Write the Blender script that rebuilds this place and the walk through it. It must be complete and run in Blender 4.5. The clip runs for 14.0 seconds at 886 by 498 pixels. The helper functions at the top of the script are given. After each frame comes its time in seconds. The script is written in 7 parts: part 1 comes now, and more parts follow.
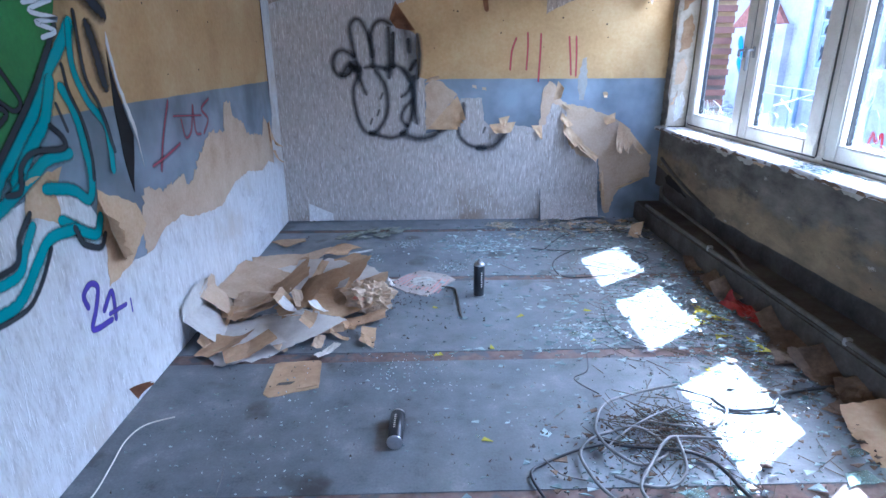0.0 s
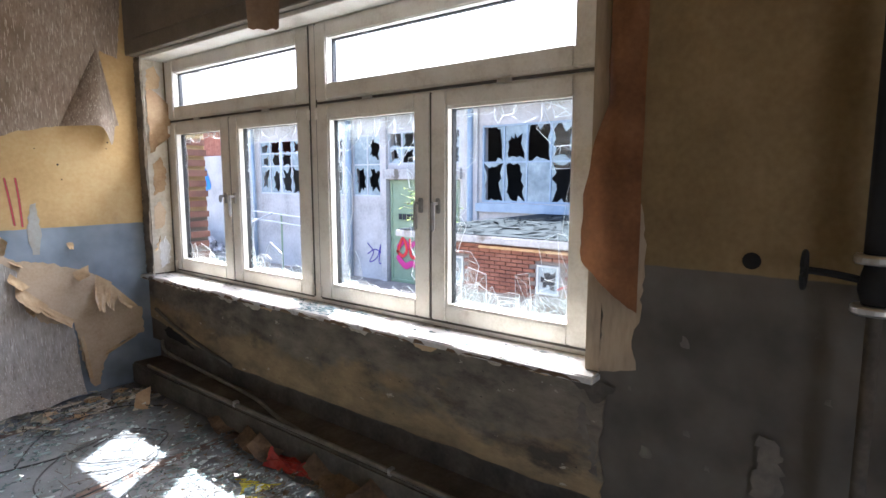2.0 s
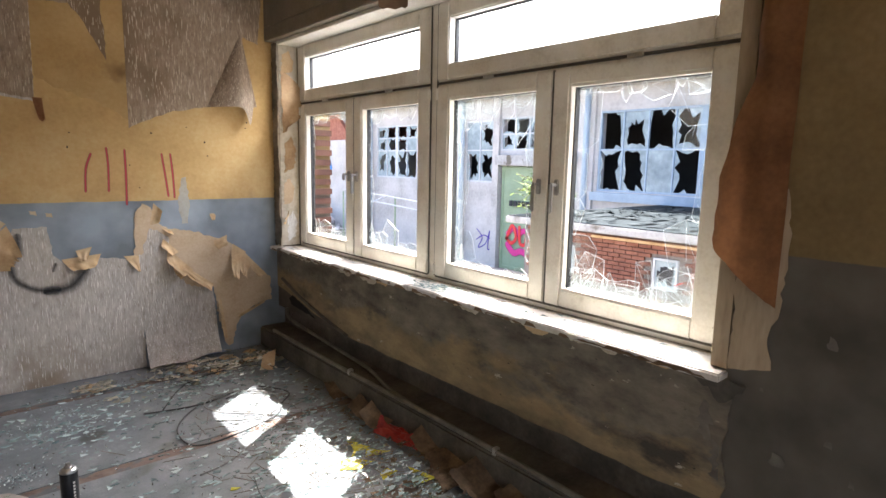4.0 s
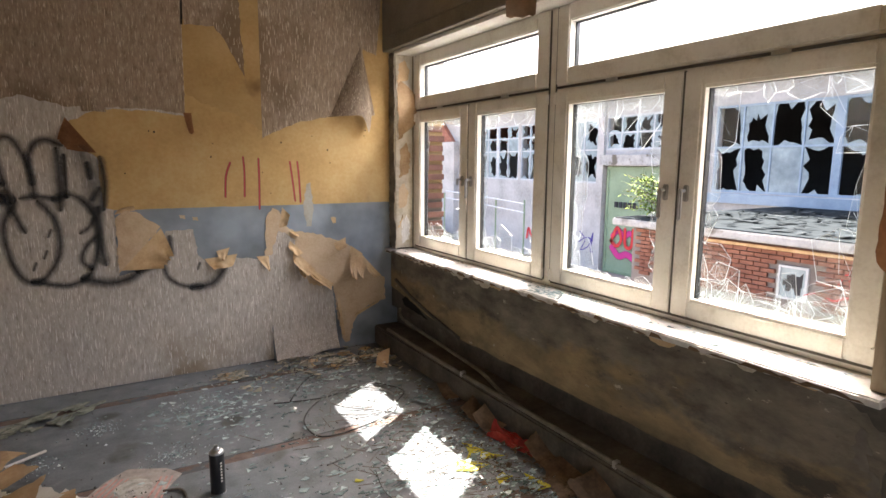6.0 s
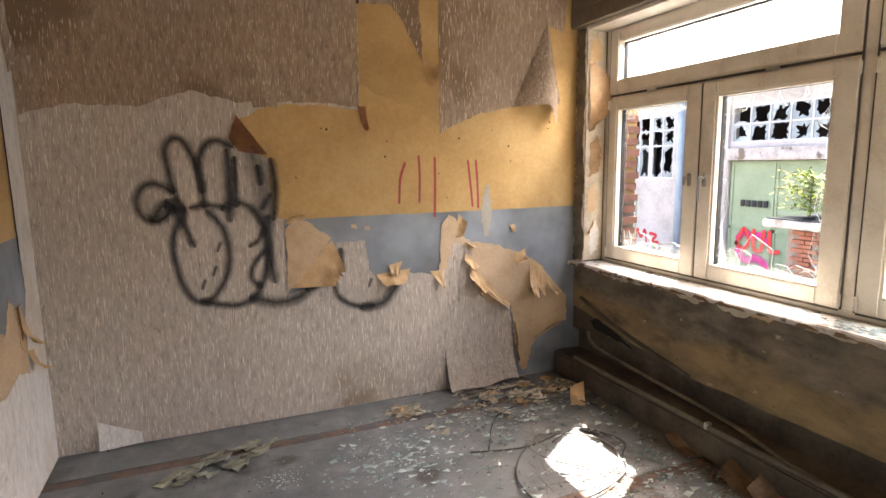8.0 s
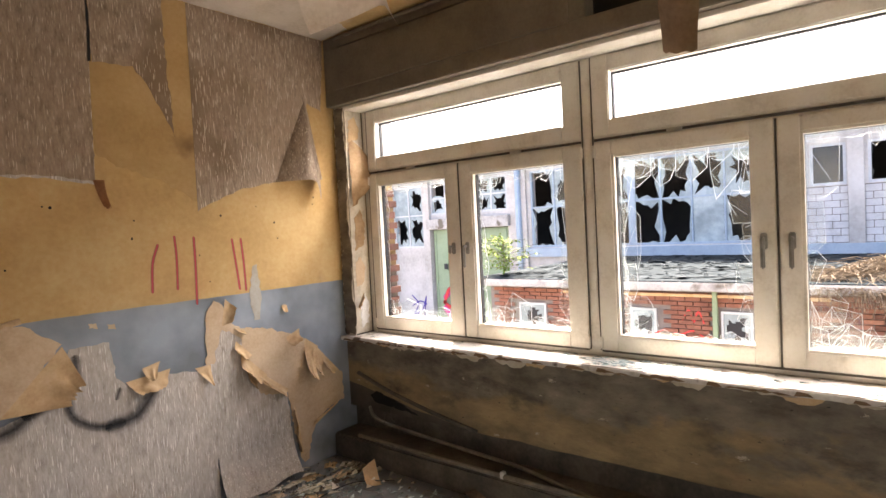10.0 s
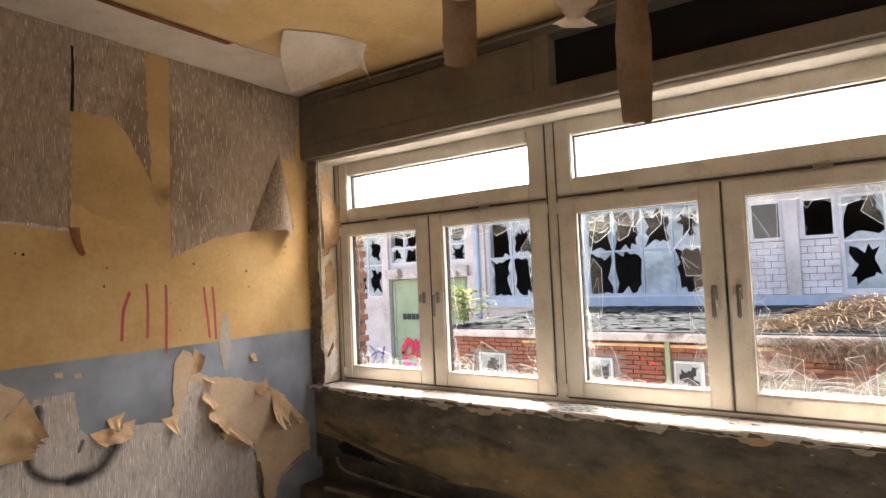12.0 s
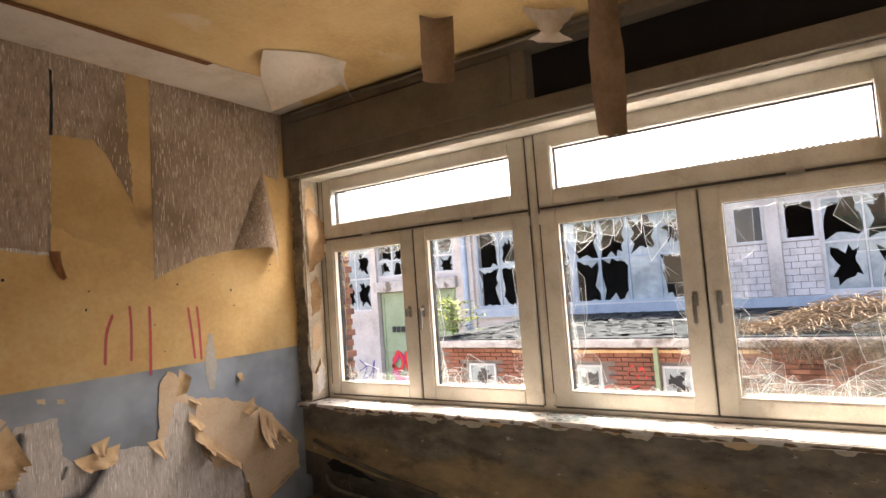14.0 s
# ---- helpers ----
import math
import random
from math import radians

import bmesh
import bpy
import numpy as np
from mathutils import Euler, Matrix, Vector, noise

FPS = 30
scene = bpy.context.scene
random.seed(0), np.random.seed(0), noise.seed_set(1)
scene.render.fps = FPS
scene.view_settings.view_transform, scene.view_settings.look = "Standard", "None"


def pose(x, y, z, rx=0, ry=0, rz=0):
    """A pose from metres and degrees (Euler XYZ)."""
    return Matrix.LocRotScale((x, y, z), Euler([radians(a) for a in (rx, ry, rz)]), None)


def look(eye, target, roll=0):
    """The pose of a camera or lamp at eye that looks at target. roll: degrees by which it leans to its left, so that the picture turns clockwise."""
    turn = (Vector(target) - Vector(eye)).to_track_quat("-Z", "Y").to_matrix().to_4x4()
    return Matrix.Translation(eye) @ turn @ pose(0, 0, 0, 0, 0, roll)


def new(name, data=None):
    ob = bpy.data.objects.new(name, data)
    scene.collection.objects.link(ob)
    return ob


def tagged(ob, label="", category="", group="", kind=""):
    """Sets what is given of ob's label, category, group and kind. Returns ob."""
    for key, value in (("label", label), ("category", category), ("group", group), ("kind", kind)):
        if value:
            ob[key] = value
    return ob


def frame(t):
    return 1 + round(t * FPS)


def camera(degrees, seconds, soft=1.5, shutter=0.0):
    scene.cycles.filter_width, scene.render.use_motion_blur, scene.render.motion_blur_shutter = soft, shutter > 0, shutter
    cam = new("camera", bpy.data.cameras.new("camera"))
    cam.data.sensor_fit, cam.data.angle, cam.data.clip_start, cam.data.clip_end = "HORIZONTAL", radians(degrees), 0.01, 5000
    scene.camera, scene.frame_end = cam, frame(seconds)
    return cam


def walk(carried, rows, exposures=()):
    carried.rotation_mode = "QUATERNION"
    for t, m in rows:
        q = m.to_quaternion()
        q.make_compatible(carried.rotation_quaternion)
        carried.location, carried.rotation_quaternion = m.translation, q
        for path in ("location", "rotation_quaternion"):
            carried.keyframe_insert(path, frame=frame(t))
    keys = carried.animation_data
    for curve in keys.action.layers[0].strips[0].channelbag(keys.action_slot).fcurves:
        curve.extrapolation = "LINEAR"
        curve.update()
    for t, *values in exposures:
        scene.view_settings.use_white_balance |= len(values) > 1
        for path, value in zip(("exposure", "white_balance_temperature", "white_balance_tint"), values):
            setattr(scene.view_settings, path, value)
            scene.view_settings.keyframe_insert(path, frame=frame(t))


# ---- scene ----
cam = camera(76.3, 14.0)

PATH = [
    (0, (0.25, 0.527, 1.346), (0.302, 2.418, 0.697), -0.2),
    (0.5, (0.273, 0.799, 1.31), (0.481, 2.655, 0.594), 0.7),
    (1, (0.382, 0.933, 1.292), (1.126, 2.695, 0.709), 2.1),
    (1.5, (0.315, 0.964, 1.471), (1.635, 2.431, 1.148), 1.0),
    (2, (0.309, 0.978, 1.486), (1.869, 2.205, 1.237), 0.0),
    (2.5, (0.33, 0.984, 1.46), (1.878, 2.227, 1.213), -0.5),
    (3, (0.312, 0.997, 1.434), (1.714, 2.384, 1.106), -0.4),
    (5.5, (0.27, 1.015, 1.489), (1.462, 2.601, 1.239), 1.4),
    (6, (0.203, 1.052, 1.479), (1.216, 2.75, 1.179), 0.4),
    (6.5, (0.165, 1.21, 1.433), (0.938, 3.022, 1.089), -1.0),
    (7, (0.066, 1.555, 1.465), (0.611, 3.44, 1.079), -1.3),
    (7.5, (-0.043, 1.774, 1.432), (0.492, 3.666, 1.065), -0.9),
    (8, (-0.139, 1.969, 1.467), (0.613, 3.797, 1.168), -0.8),
    (8.5, (-0.212, 2.177, 1.447), (0.814, 3.876, 1.2), -2.3),
    (9, (-0.276, 2.26, 1.469), (1.051, 3.745, 1.285), -1.9),
    (11.5, (-0.508, 2.269, 1.49), (1.131, 3.413, 1.522), -3.6),
    (12, (-0.532, 2.264, 1.49), (1.122, 3.384, 1.586), -2.5),
    (12.5, (-0.541, 2.256, 1.49), (1.118, 3.367, 1.611), -2.7),
    (13, (-0.541, 2.252, 1.502), (1.118, 3.362, 1.625), -3.0),
    (13.5, (-0.541, 2.248, 1.499), (1.117, 3.359, 1.632), -3.4),
    (14, (-0.534, 2.235, 1.501), (1.142, 3.317, 1.634), -4.1),
]
EXPOSURE = [(0, 3.39, 4300, 12), (0.6, 3.12, 4500, 12), (1.5, 2.83, 5350, 12), (2.0, 2.81, 5600, 12), (3.0, 2.95, 6000, 12), (6.0, 2.75, 6600, 14), (7.0, 2.9, 6900, 16), (7.5, 3.13, 6950, 16), (8.0, 3.27, 7100, 17), (9.0, 3.31, 7050, 17), (11.3, 2.79, 7150, 18), (14.0, 2.84, 7400, 19)]

walk(cam, [(t, look(eye, target, roll)) for t, eye, target, roll in PATH], EXPOSURE)

# ---- light and exposure ----
world = bpy.data.worlds.new("sky")
scene.world = world
world.use_nodes = True
_wn = world.node_tree.nodes
_sky = _wn.new("ShaderNodeTexSky")
_sky.sky_type = "NISHITA"
_sky.sun_disc = False
_sky.sun_elevation = radians(53.4)
SUN_TO = Vector((0.61, 0.425, 1.0)).normalized()
_sky.sun_rotation = math.atan2(SUN_TO.x, SUN_TO.y)
_sky.air_density, _sky.dust_density, _sky.ozone_density = 0.8, 6.0, 0.6
world.node_tree.links.new(_sky.outputs[0], _wn["Background"].inputs[0])
_wn["Background"].inputs[1].default_value = 0.15
sun = new("sun", bpy.data.lights.new("sun", "SUN"))
sun.data.energy = 5.0
sun.data.angle = radians(0.53)
sun.data.color = (1.0, 0.95, 0.87)
sun.matrix_world = look((20, 14, 33), (20 - SUN_TO.x, 14 - SUN_TO.y, 33 - SUN_TO.z))

# ---- plan, in metres ----
# added area lamp, hidden under the window head, standing in for sky light
head_fill = new("window_sky_fill", bpy.data.lights.new("window_sky_fill", "AREA"))
head_fill.data.shape, head_fill.data.size, head_fill.data.size_y = "RECTANGLE", 3.2, 0.14
head_fill.data.energy = 13.0
head_fill.data.color = (0.97, 0.98, 1.0)
head_fill.matrix_world = look((2.53, 3.46, 2.322), (1.83, 3.46, 1.72))
XW, XE, YN, YS, ZC = -0.95, 2.20, 5.23, -1.3, 2.775   # room faces
XO = 2.62                                             # outer face of the window wall
GX = 2.40                                             # glass plane
SILL, HEAD = 0.79, 2.335
WY0, WY1 = 1.80, 5.125                                # window opening along y
XF = 15.5                                             # face of the works building
GROUND = -2.35

# ---- materials ----
def mat(name, colors, scale=6.0, rough=0.7, bump=0.15, fine=60.0, metal=0.0, stretch=(1, 1, 1), detail=6.0, spots=None, island=False, gloss=0.5):
    """Base colours blended by two scales of noise in metres, a fine relief, and blotches of a second colour set if given."""
    m = bpy.data.materials.new(name)
    m.use_nodes = True
    n, l = m.node_tree.nodes, m.node_tree.links
    b = n["Principled BSDF"]
    geo = n.new("ShaderNodeNewGeometry")
    mp = n.new("ShaderNodeMapping")
    mp.inputs["Scale"].default_value = stretch
    l.new(geo.outputs["Position"], mp.inputs[0])
    n1 = n.new("ShaderNodeTexNoise")
    n1.inputs["Scale"].default_value, n1.inputs["Detail"].default_value = scale, detail
    n1.inputs["Roughness"].default_value = 0.62
    l.new(mp.outputs[0], n1.inputs["Vector"])
    n2 = n.new("ShaderNodeTexNoise")
    n2.inputs["Scale"].default_value, n2.inputs["Detail"].default_value = fine, 4.0
    l.new(mp.outputs[0], n2.inputs["Vector"])
    add = n.new("ShaderNodeMath")
    add.operation = "MULTIPLY_ADD"
    l.new(n2.outputs[0], add.inputs[0])
    add.inputs[1].default_value = 0.35
    l.new(n1.outputs[0], add.inputs[2])
    src = add.outputs[0]
    if island:
        oi = n.new("ShaderNodeNewGeometry")
        isl = n.new("ShaderNodeMath")
        isl.operation = "MULTIPLY_ADD"
        l.new(oi.outputs["Random Per Island"], isl.inputs[0])
        isl.inputs[1].default_value = 0.5
        sub = n.new("ShaderNodeMath")
        sub.operation = "SUBTRACT"
        l.new(src, sub.inputs[0])
        sub.inputs[1].default_value = 0.25
        l.new(sub.outputs[0], isl.inputs[2])
        src = isl.outputs[0]
    ramp = n.new("ShaderNodeValToRGB")
    e = ramp.color_ramp.elements
    lo, hi = 0.42, 0.92
    for i, c in enumerate(colors):
        t = lo + (hi - lo) * i / max(1, len(colors) - 1)
        if i < 2:
            e[i].position = t
            e[i].color = (*c, 1)
        else:
            q = e.new(t)
            q.color = (*c, 1)
    l.new(src, ramp.inputs[0])
    out = ramp.outputs[0]
    if spots:
        col, sc, edge = spots
        n3 = n.new("ShaderNodeTexNoise")
        n3.inputs["Scale"].default_value, n3.inputs["Detail"].default_value = sc, 8.0
        l.new(geo.outputs["Position"], n3.inputs["Vector"])
        r3 = n.new("ShaderNodeMapRange")
        r3.inputs["From Min"].default_value, r3.inputs["From Max"].default_value = edge, edge + 0.08
        l.new(n3.outputs[0], r3.inputs["Value"])
        mx = n.new("ShaderNodeMix")
        mx.data_type = "RGBA"
        l.new(r3.outputs[0], mx.inputs["Factor"])
        l.new(out, mx.inputs["A"])
        mx.inputs["B"].default_value = (*col, 1)
        out = mx.outputs["Result"]
    l.new(out, b.inputs["Base Color"])
    b.inputs["Roughness"].default_value = rough
    b.inputs["Metallic"].default_value = metal
    b.inputs["Specular IOR Level"].default_value = gloss
    if bump:
        bp = n.new("ShaderNodeBump")
        bp.inputs["Strength"].default_value = bump
        bp.inputs["Distance"].default_value = 0.004
        l.new(add.outputs[0], bp.inputs["Height"])
        l.new(bp.outputs[0], b.inputs["Normal"])
    return m


def two_tone(name, upper, lower, z, wobble=0.012):
    """Old distemper: one colour above a hand-drawn line at height z, another below, with stains on both."""
    m = mat(name, upper, 2.2, 0.85, 0.25, 45, spots=(tuple(0.62 * c for c in upper[0]), 1.4, 0.60))
    n, l = m.node_tree.nodes, m.node_tree.links
    b = n["Principled BSDF"]
    up = b.inputs["Base Color"].links[0].from_socket
    geo = n.new("ShaderNodeNewGeometry")
    sep = n.new("ShaderNodeSeparateXYZ")
    l.new(geo.outputs["Position"], sep.inputs[0])
    nz = n.new("ShaderNodeTexNoise")
    nz.inputs["Scale"].default_value = 9
    l.new(geo.outputs["Position"], nz.inputs["Vector"])
    ma = n.new("ShaderNodeMath")
    ma.operation = "MULTIPLY_ADD"
    l.new(nz.outputs[0], ma.inputs[0])
    ma.inputs[1].default_value = wobble
    l.new(sep.outputs["Z"], ma.inputs[2])
    gt = n.new("ShaderNodeMapRange")
    gt.inputs["From Min"].default_value, gt.inputs["From Max"].default_value = z, z + 0.004
    l.new(ma.outputs[0], gt.inputs["Value"])
    ns = n.new("ShaderNodeTexNoise")
    ns.inputs["Scale"].default_value, ns.inputs["Detail"].default_value = 3.5, 7
    l.new(geo.outputs["Position"], ns.inputs["Vector"])
    r = n.new("ShaderNodeValToRGB")
    r.color_ramp.elements[0].position, r.color_ramp.elements[1].position = 0.35, 0.68
    r.color_ramp.elements[0].color, r.color_ramp.elements[1].color = (*lower[0], 1), (*lower[1], 1)
    l.new(ns.outputs[0], r.inputs[0])
    mx = n.new("ShaderNodeMix")
    mx.data_type = "RGBA"
    l.new(gt.outputs[0], mx.inputs["Factor"])
    l.new(r.outputs[0], mx.inputs["A"])
    l.new(up, mx.inputs["B"])
    l.new(mx.outputs["Result"], b.inputs["Base Color"])
    return m


def fibres(m, color):
    """Short pale fibres pressed into a wallpaper: sparse upright dashes, slightly proud."""
    n, l = m.node_tree.nodes, m.node_tree.links
    b = n["Principled BSDF"]
    geo = n.new("ShaderNodeNewGeometry")
    mp = n.new("ShaderNodeMapping")
    mp.inputs["Scale"].default_value = (170, 170, 17)
    l.new(geo.outputs["Position"], mp.inputs[0])
    t = n.new("ShaderNodeTexNoise")
    t.inputs["Scale"].default_value, t.inputs["Detail"].default_value = 1.0, 1.5
    l.new(mp.outputs[0], t.inputs["Vector"])
    r = n.new("ShaderNodeMapRange")
    r.inputs["From Min"].default_value, r.inputs["From Max"].default_value = 0.615, 0.68
    l.new(t.outputs[0], r.inputs["Value"])
    mx = n.new("ShaderNodeMix")
    mx.data_type = "RGBA"
    l.new(r.outputs[0], mx.inputs["Factor"])
    l.new(b.inputs["Base Color"].links[0].from_socket, mx.inputs["A"])
    mx.inputs["B"].default_value = (*color, 1)
    l.new(mx.outputs["Result"], b.inputs["Base Color"])
    bp = n.new("ShaderNodeBump")
    bp.inputs["Strength"].default_value, bp.inputs["Distance"].default_value = 0.8, 0.002
    l.new(r.outputs[0], bp.inputs["Height"])
    l.new(b.inputs["Normal"].links[0].from_socket, bp.inputs["Normal"])
    l.new(bp.outputs[0], b.inputs["Normal"])
    return m


def thin(m, share=0.4):
    """Thin paper: part of the light from behind shines through."""
    n, l = m.node_tree.nodes, m.node_tree.links
    b = n["Principled BSDF"]
    t = n.new("ShaderNodeBsdfTranslucent")
    l.new(b.inputs["Base Color"].links[0].from_socket, t.inputs["Color"])
    mx = n.new("ShaderNodeMixShader")
    mx.inputs[0].default_value = share
    l.new(b.outputs[0], mx.inputs[1])
    l.new(t.outputs[0], mx.inputs[2])
    l.new(mx.outputs[0], n["Material Output"].inputs["Surface"])
    return m


def glass_mat(name, tint, dirt=0.12):
    m = bpy.data.materials.new(name)
    m.use_nodes = True
    n, l = m.node_tree.nodes, m.node_tree.links
    b = n["Principled BSDF"]
    b.inputs["Base Color"].default_value = (*tint, 1)
    b.inputs["Roughness"].default_value = 0.02
    b.inputs["IOR"].default_value = 1.5
    geo = n.new("ShaderNodeNewGeometry")
    t = n.new("ShaderNodeTexNoise")
    t.inputs["Scale"].default_value, t.inputs["Detail"].default_value = 12, 6
    l.new(geo.outputs["Position"], t.inputs["Vector"])
    r = n.new("ShaderNodeMapRange")
    r.inputs["From Min"].default_value, r.inputs["From Max"].default_value = 0.3, 0.8
    r.inputs["To Min"].default_value, r.inputs["To Max"].default_value = 1.0 - dirt * 0.3, 1.0 - dirt * 2
    l.new(t.outputs[0], r.inputs["Value"])
    l.new(r.outputs[0], b.inputs["Transmission Weight"])
    return m


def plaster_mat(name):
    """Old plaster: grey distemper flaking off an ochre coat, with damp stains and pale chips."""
    m = bpy.data.materials.new(name)
    m.use_nodes = True
    n, l = m.node_tree.nodes, m.node_tree.links
    b = n["Principled BSDF"]
    b.inputs["Roughness"].default_value = 0.92
    geo = n.new("ShaderNodeNewGeometry")
    mp = n.new("ShaderNodeMapping")
    mp.inputs["Scale"].default_value = (1, 1, 2.1)
    l.new(geo.outputs["Position"], mp.inputs[0])
    def cloud(scale, lo, hi, detail=9.0, rough=0.65):
        t = n.new("ShaderNodeTexNoise")
        t.inputs["Scale"].default_value, t.inputs["Detail"].default_value, t.inputs["Roughness"].default_value = scale, detail, rough
        l.new(mp.outputs[0], t.inputs["Vector"])
        r = n.new("ShaderNodeMapRange")
        r.inputs["From Min"].default_value, r.inputs["From Max"].default_value = lo, hi
        l.new(t.outputs[0], r.inputs["Value"])
        return r.outputs[0]
    def over(base, color, fac):
        mx = n.new("ShaderNodeMix")
        mx.data_type = "RGBA"
        l.new(fac, mx.inputs["Factor"])
        for sock, v in (("A", base), ("B", color)):
            if isinstance(v, tuple):
                mx.inputs[sock].default_value = (*v, 1)
            else:
                l.new(v, mx.inputs[sock])
        return mx.outputs["Result"]
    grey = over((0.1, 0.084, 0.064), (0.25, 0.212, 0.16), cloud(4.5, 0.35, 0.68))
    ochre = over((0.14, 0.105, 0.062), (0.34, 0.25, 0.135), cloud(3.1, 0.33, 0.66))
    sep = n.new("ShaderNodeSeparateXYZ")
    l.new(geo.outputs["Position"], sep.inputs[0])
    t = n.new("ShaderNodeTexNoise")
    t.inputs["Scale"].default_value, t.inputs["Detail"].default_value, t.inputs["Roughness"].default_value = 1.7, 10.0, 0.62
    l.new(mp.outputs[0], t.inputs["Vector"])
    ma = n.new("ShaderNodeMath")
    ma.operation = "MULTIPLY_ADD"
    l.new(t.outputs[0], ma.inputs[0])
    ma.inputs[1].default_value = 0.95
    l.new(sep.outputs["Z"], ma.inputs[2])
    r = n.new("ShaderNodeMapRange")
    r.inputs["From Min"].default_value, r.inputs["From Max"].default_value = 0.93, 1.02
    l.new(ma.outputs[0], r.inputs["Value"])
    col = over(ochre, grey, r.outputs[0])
    col = over(col, (0.068, 0.057, 0.045), cloud(1.9, 0.56, 0.68))
    col = over(col, (0.42, 0.37, 0.29), cloud(7.0, 0.645, 0.665, 10.0, 0.7))
    col = over(col, (0.035, 0.03, 0.025), cloud(26.0, 0.68, 0.7, 4.0))
    l.new(col, b.inputs["Base Color"])
    bp = n.new("ShaderNodeBump")
    bp.inputs["Strength"].default_value, bp.inputs["Distance"].default_value = 0.8, 0.006
    l.new(cloud(9.0, 0.3, 0.75, 12.0, 0.72), bp.inputs["Height"])
    l.new(bp.outputs[0], b.inputs["Normal"])
    return m


def spray(name, color, soft=0.35, strength=1.0):
    """Spray paint along a ribbon: full in the middle, dusted out towards both edges."""
    m = bpy.data.materials.new(name)
    m.use_nodes = True
    n, l = m.node_tree.nodes, m.node_tree.links
    b = n["Principled BSDF"]
    b.inputs["Base Color"].default_value = (*color, 1)
    b.inputs["Roughness"].default_value = 0.6
    uv = n.new("ShaderNodeUVMap")
    sep = n.new("ShaderNodeSeparateXYZ")
    l.new(uv.outputs[0], sep.inputs[0])
    d = n.new("ShaderNodeMath")
    d.operation = "SUBTRACT"
    l.new(sep.outputs["Y"], d.inputs[0])
    d.inputs[1].default_value = 0.5
    a = n.new("ShaderNodeMath")
    a.operation = "ABSOLUTE"
    l.new(d.outputs[0], a.inputs[0])
    geo = n.new("ShaderNodeNewGeometry")
    t = n.new("ShaderNodeTexNoise")
    t.inputs["Scale"].default_value, t.inputs["Detail"].default_value = 70, 6
    l.new(geo.outputs["Position"], t.inputs["Vector"])
    j = n.new("ShaderNodeMath")
    j.operation = "MULTIPLY_ADD"
    l.new(t.outputs[0], j.inputs[0])
    j.inputs[1].default_value = 0.18
    l.new(a.outputs[0], j.inputs[2])
    r = n.new("ShaderNodeMapRange")
    r.inputs["From Min"].default_value, r.inputs["From Max"].default_value = 0.58, 0.58 - soft
    r.inputs["To Min"].default_value, r.inputs["To Max"].default_value = 0.0, strength
    l.new(j.outputs[0], r.inputs["Value"])
    l.new(r.outputs[0], b.inputs["Alpha"])
    return m


OCHRE = [(0.37, 0.225, 0.083), (0.475, 0.31, 0.125), (0.55, 0.395, 0.19)]
M_WALL_N = two_tone("ochre and blue distemper", OCHRE, ((0.15, 0.168, 0.186), (0.28, 0.32, 0.365)), 1.172)
# Ochre far darker than M_WALL_N's: shade of the window wall is in the colour.
M_WALL_E = two_tone("shade-dimmed ochre and slate distemper", [(0.14, 0.092, 0.038), (0.2, 0.137, 0.058), (0.26, 0.185, 0.088)], ((0.064, 0.055, 0.042), (0.138, 0.12, 0.096)), 1.2)
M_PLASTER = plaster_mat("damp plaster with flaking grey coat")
M_PLASTER_PALE = mat("pale jamb plaster", [(0.3, 0.25, 0.18), (0.5, 0.44, 0.34), (0.62, 0.57, 0.47)], 7, 0.9, 0.5, 40)
M_PAPER = fibres(mat("fibre wallpaper", [(0.25, 0.21, 0.175), (0.39, 0.345, 0.295), (0.46, 0.41, 0.36), (0.54, 0.5, 0.44)], 40, 0.85, 0.8, 120, stretch=(1, 1, 0.3), detail=4.0, spots=((0.25, 0.195, 0.14), 1.1, 0.58)), (0.66, 0.62, 0.56))
# Browner, darker copy of M_PAPER for the upper lengths.
M_PAPER_UP = fibres(mat("darker brown fibre wallpaper", [(0.15, 0.105, 0.07), (0.25, 0.185, 0.13), (0.31, 0.235, 0.17), (0.4, 0.32, 0.24)], 40, 0.88, 0.8, 120, stretch=(1, 1, 0.3), detail=4.0, spots=((0.19, 0.13, 0.08), 1.4, 0.56)), (0.55, 0.46, 0.36))
M_PAPER_W = fibres(mat("whitewashed wallpaper", [(0.48, 0.45, 0.42), (0.64, 0.62, 0.59), (0.72, 0.71, 0.69)], 30, 0.85, 0.6, 120, stretch=(1, 1, 0.3), detail=4.0, spots=((0.56, 0.51, 0.44), 1.6, 0.6)), (0.8, 0.79, 0.77))
M_BACK = mat("paper backing", [(0.4, 0.25, 0.12), (0.55, 0.38, 0.21), (0.64, 0.48, 0.3)], 5, 0.85, 0.3, 70)
M_BACK_PALE = mat("pale paper backing", [(0.4, 0.28, 0.165), (0.52, 0.385, 0.25), (0.6, 0.47, 0.325)], 5, 0.85, 0.3, 70)
M_TAN = mat("tan papered jamb", [(0.24, 0.18, 0.115), (0.36, 0.28, 0.19), (0.46, 0.37, 0.26)], 9, 0.85, 0.4, 70, stretch=(1, 1, 0.2))
M_RUST_PAPER = thin(mat("rust brown wallpaper", [(0.15, 0.062, 0.025), (0.23, 0.1, 0.04), (0.31, 0.145, 0.06)], 5, 0.8, 0.3, 60), 0.45)
M_CEIL = mat("ochre ceiling paper", [(0.42, 0.27, 0.11), (0.55, 0.38, 0.17), (0.63, 0.46, 0.23)], 1.8, 0.88, 0.3, 50, spots=((0.6, 0.5, 0.34), 2.3, 0.66))
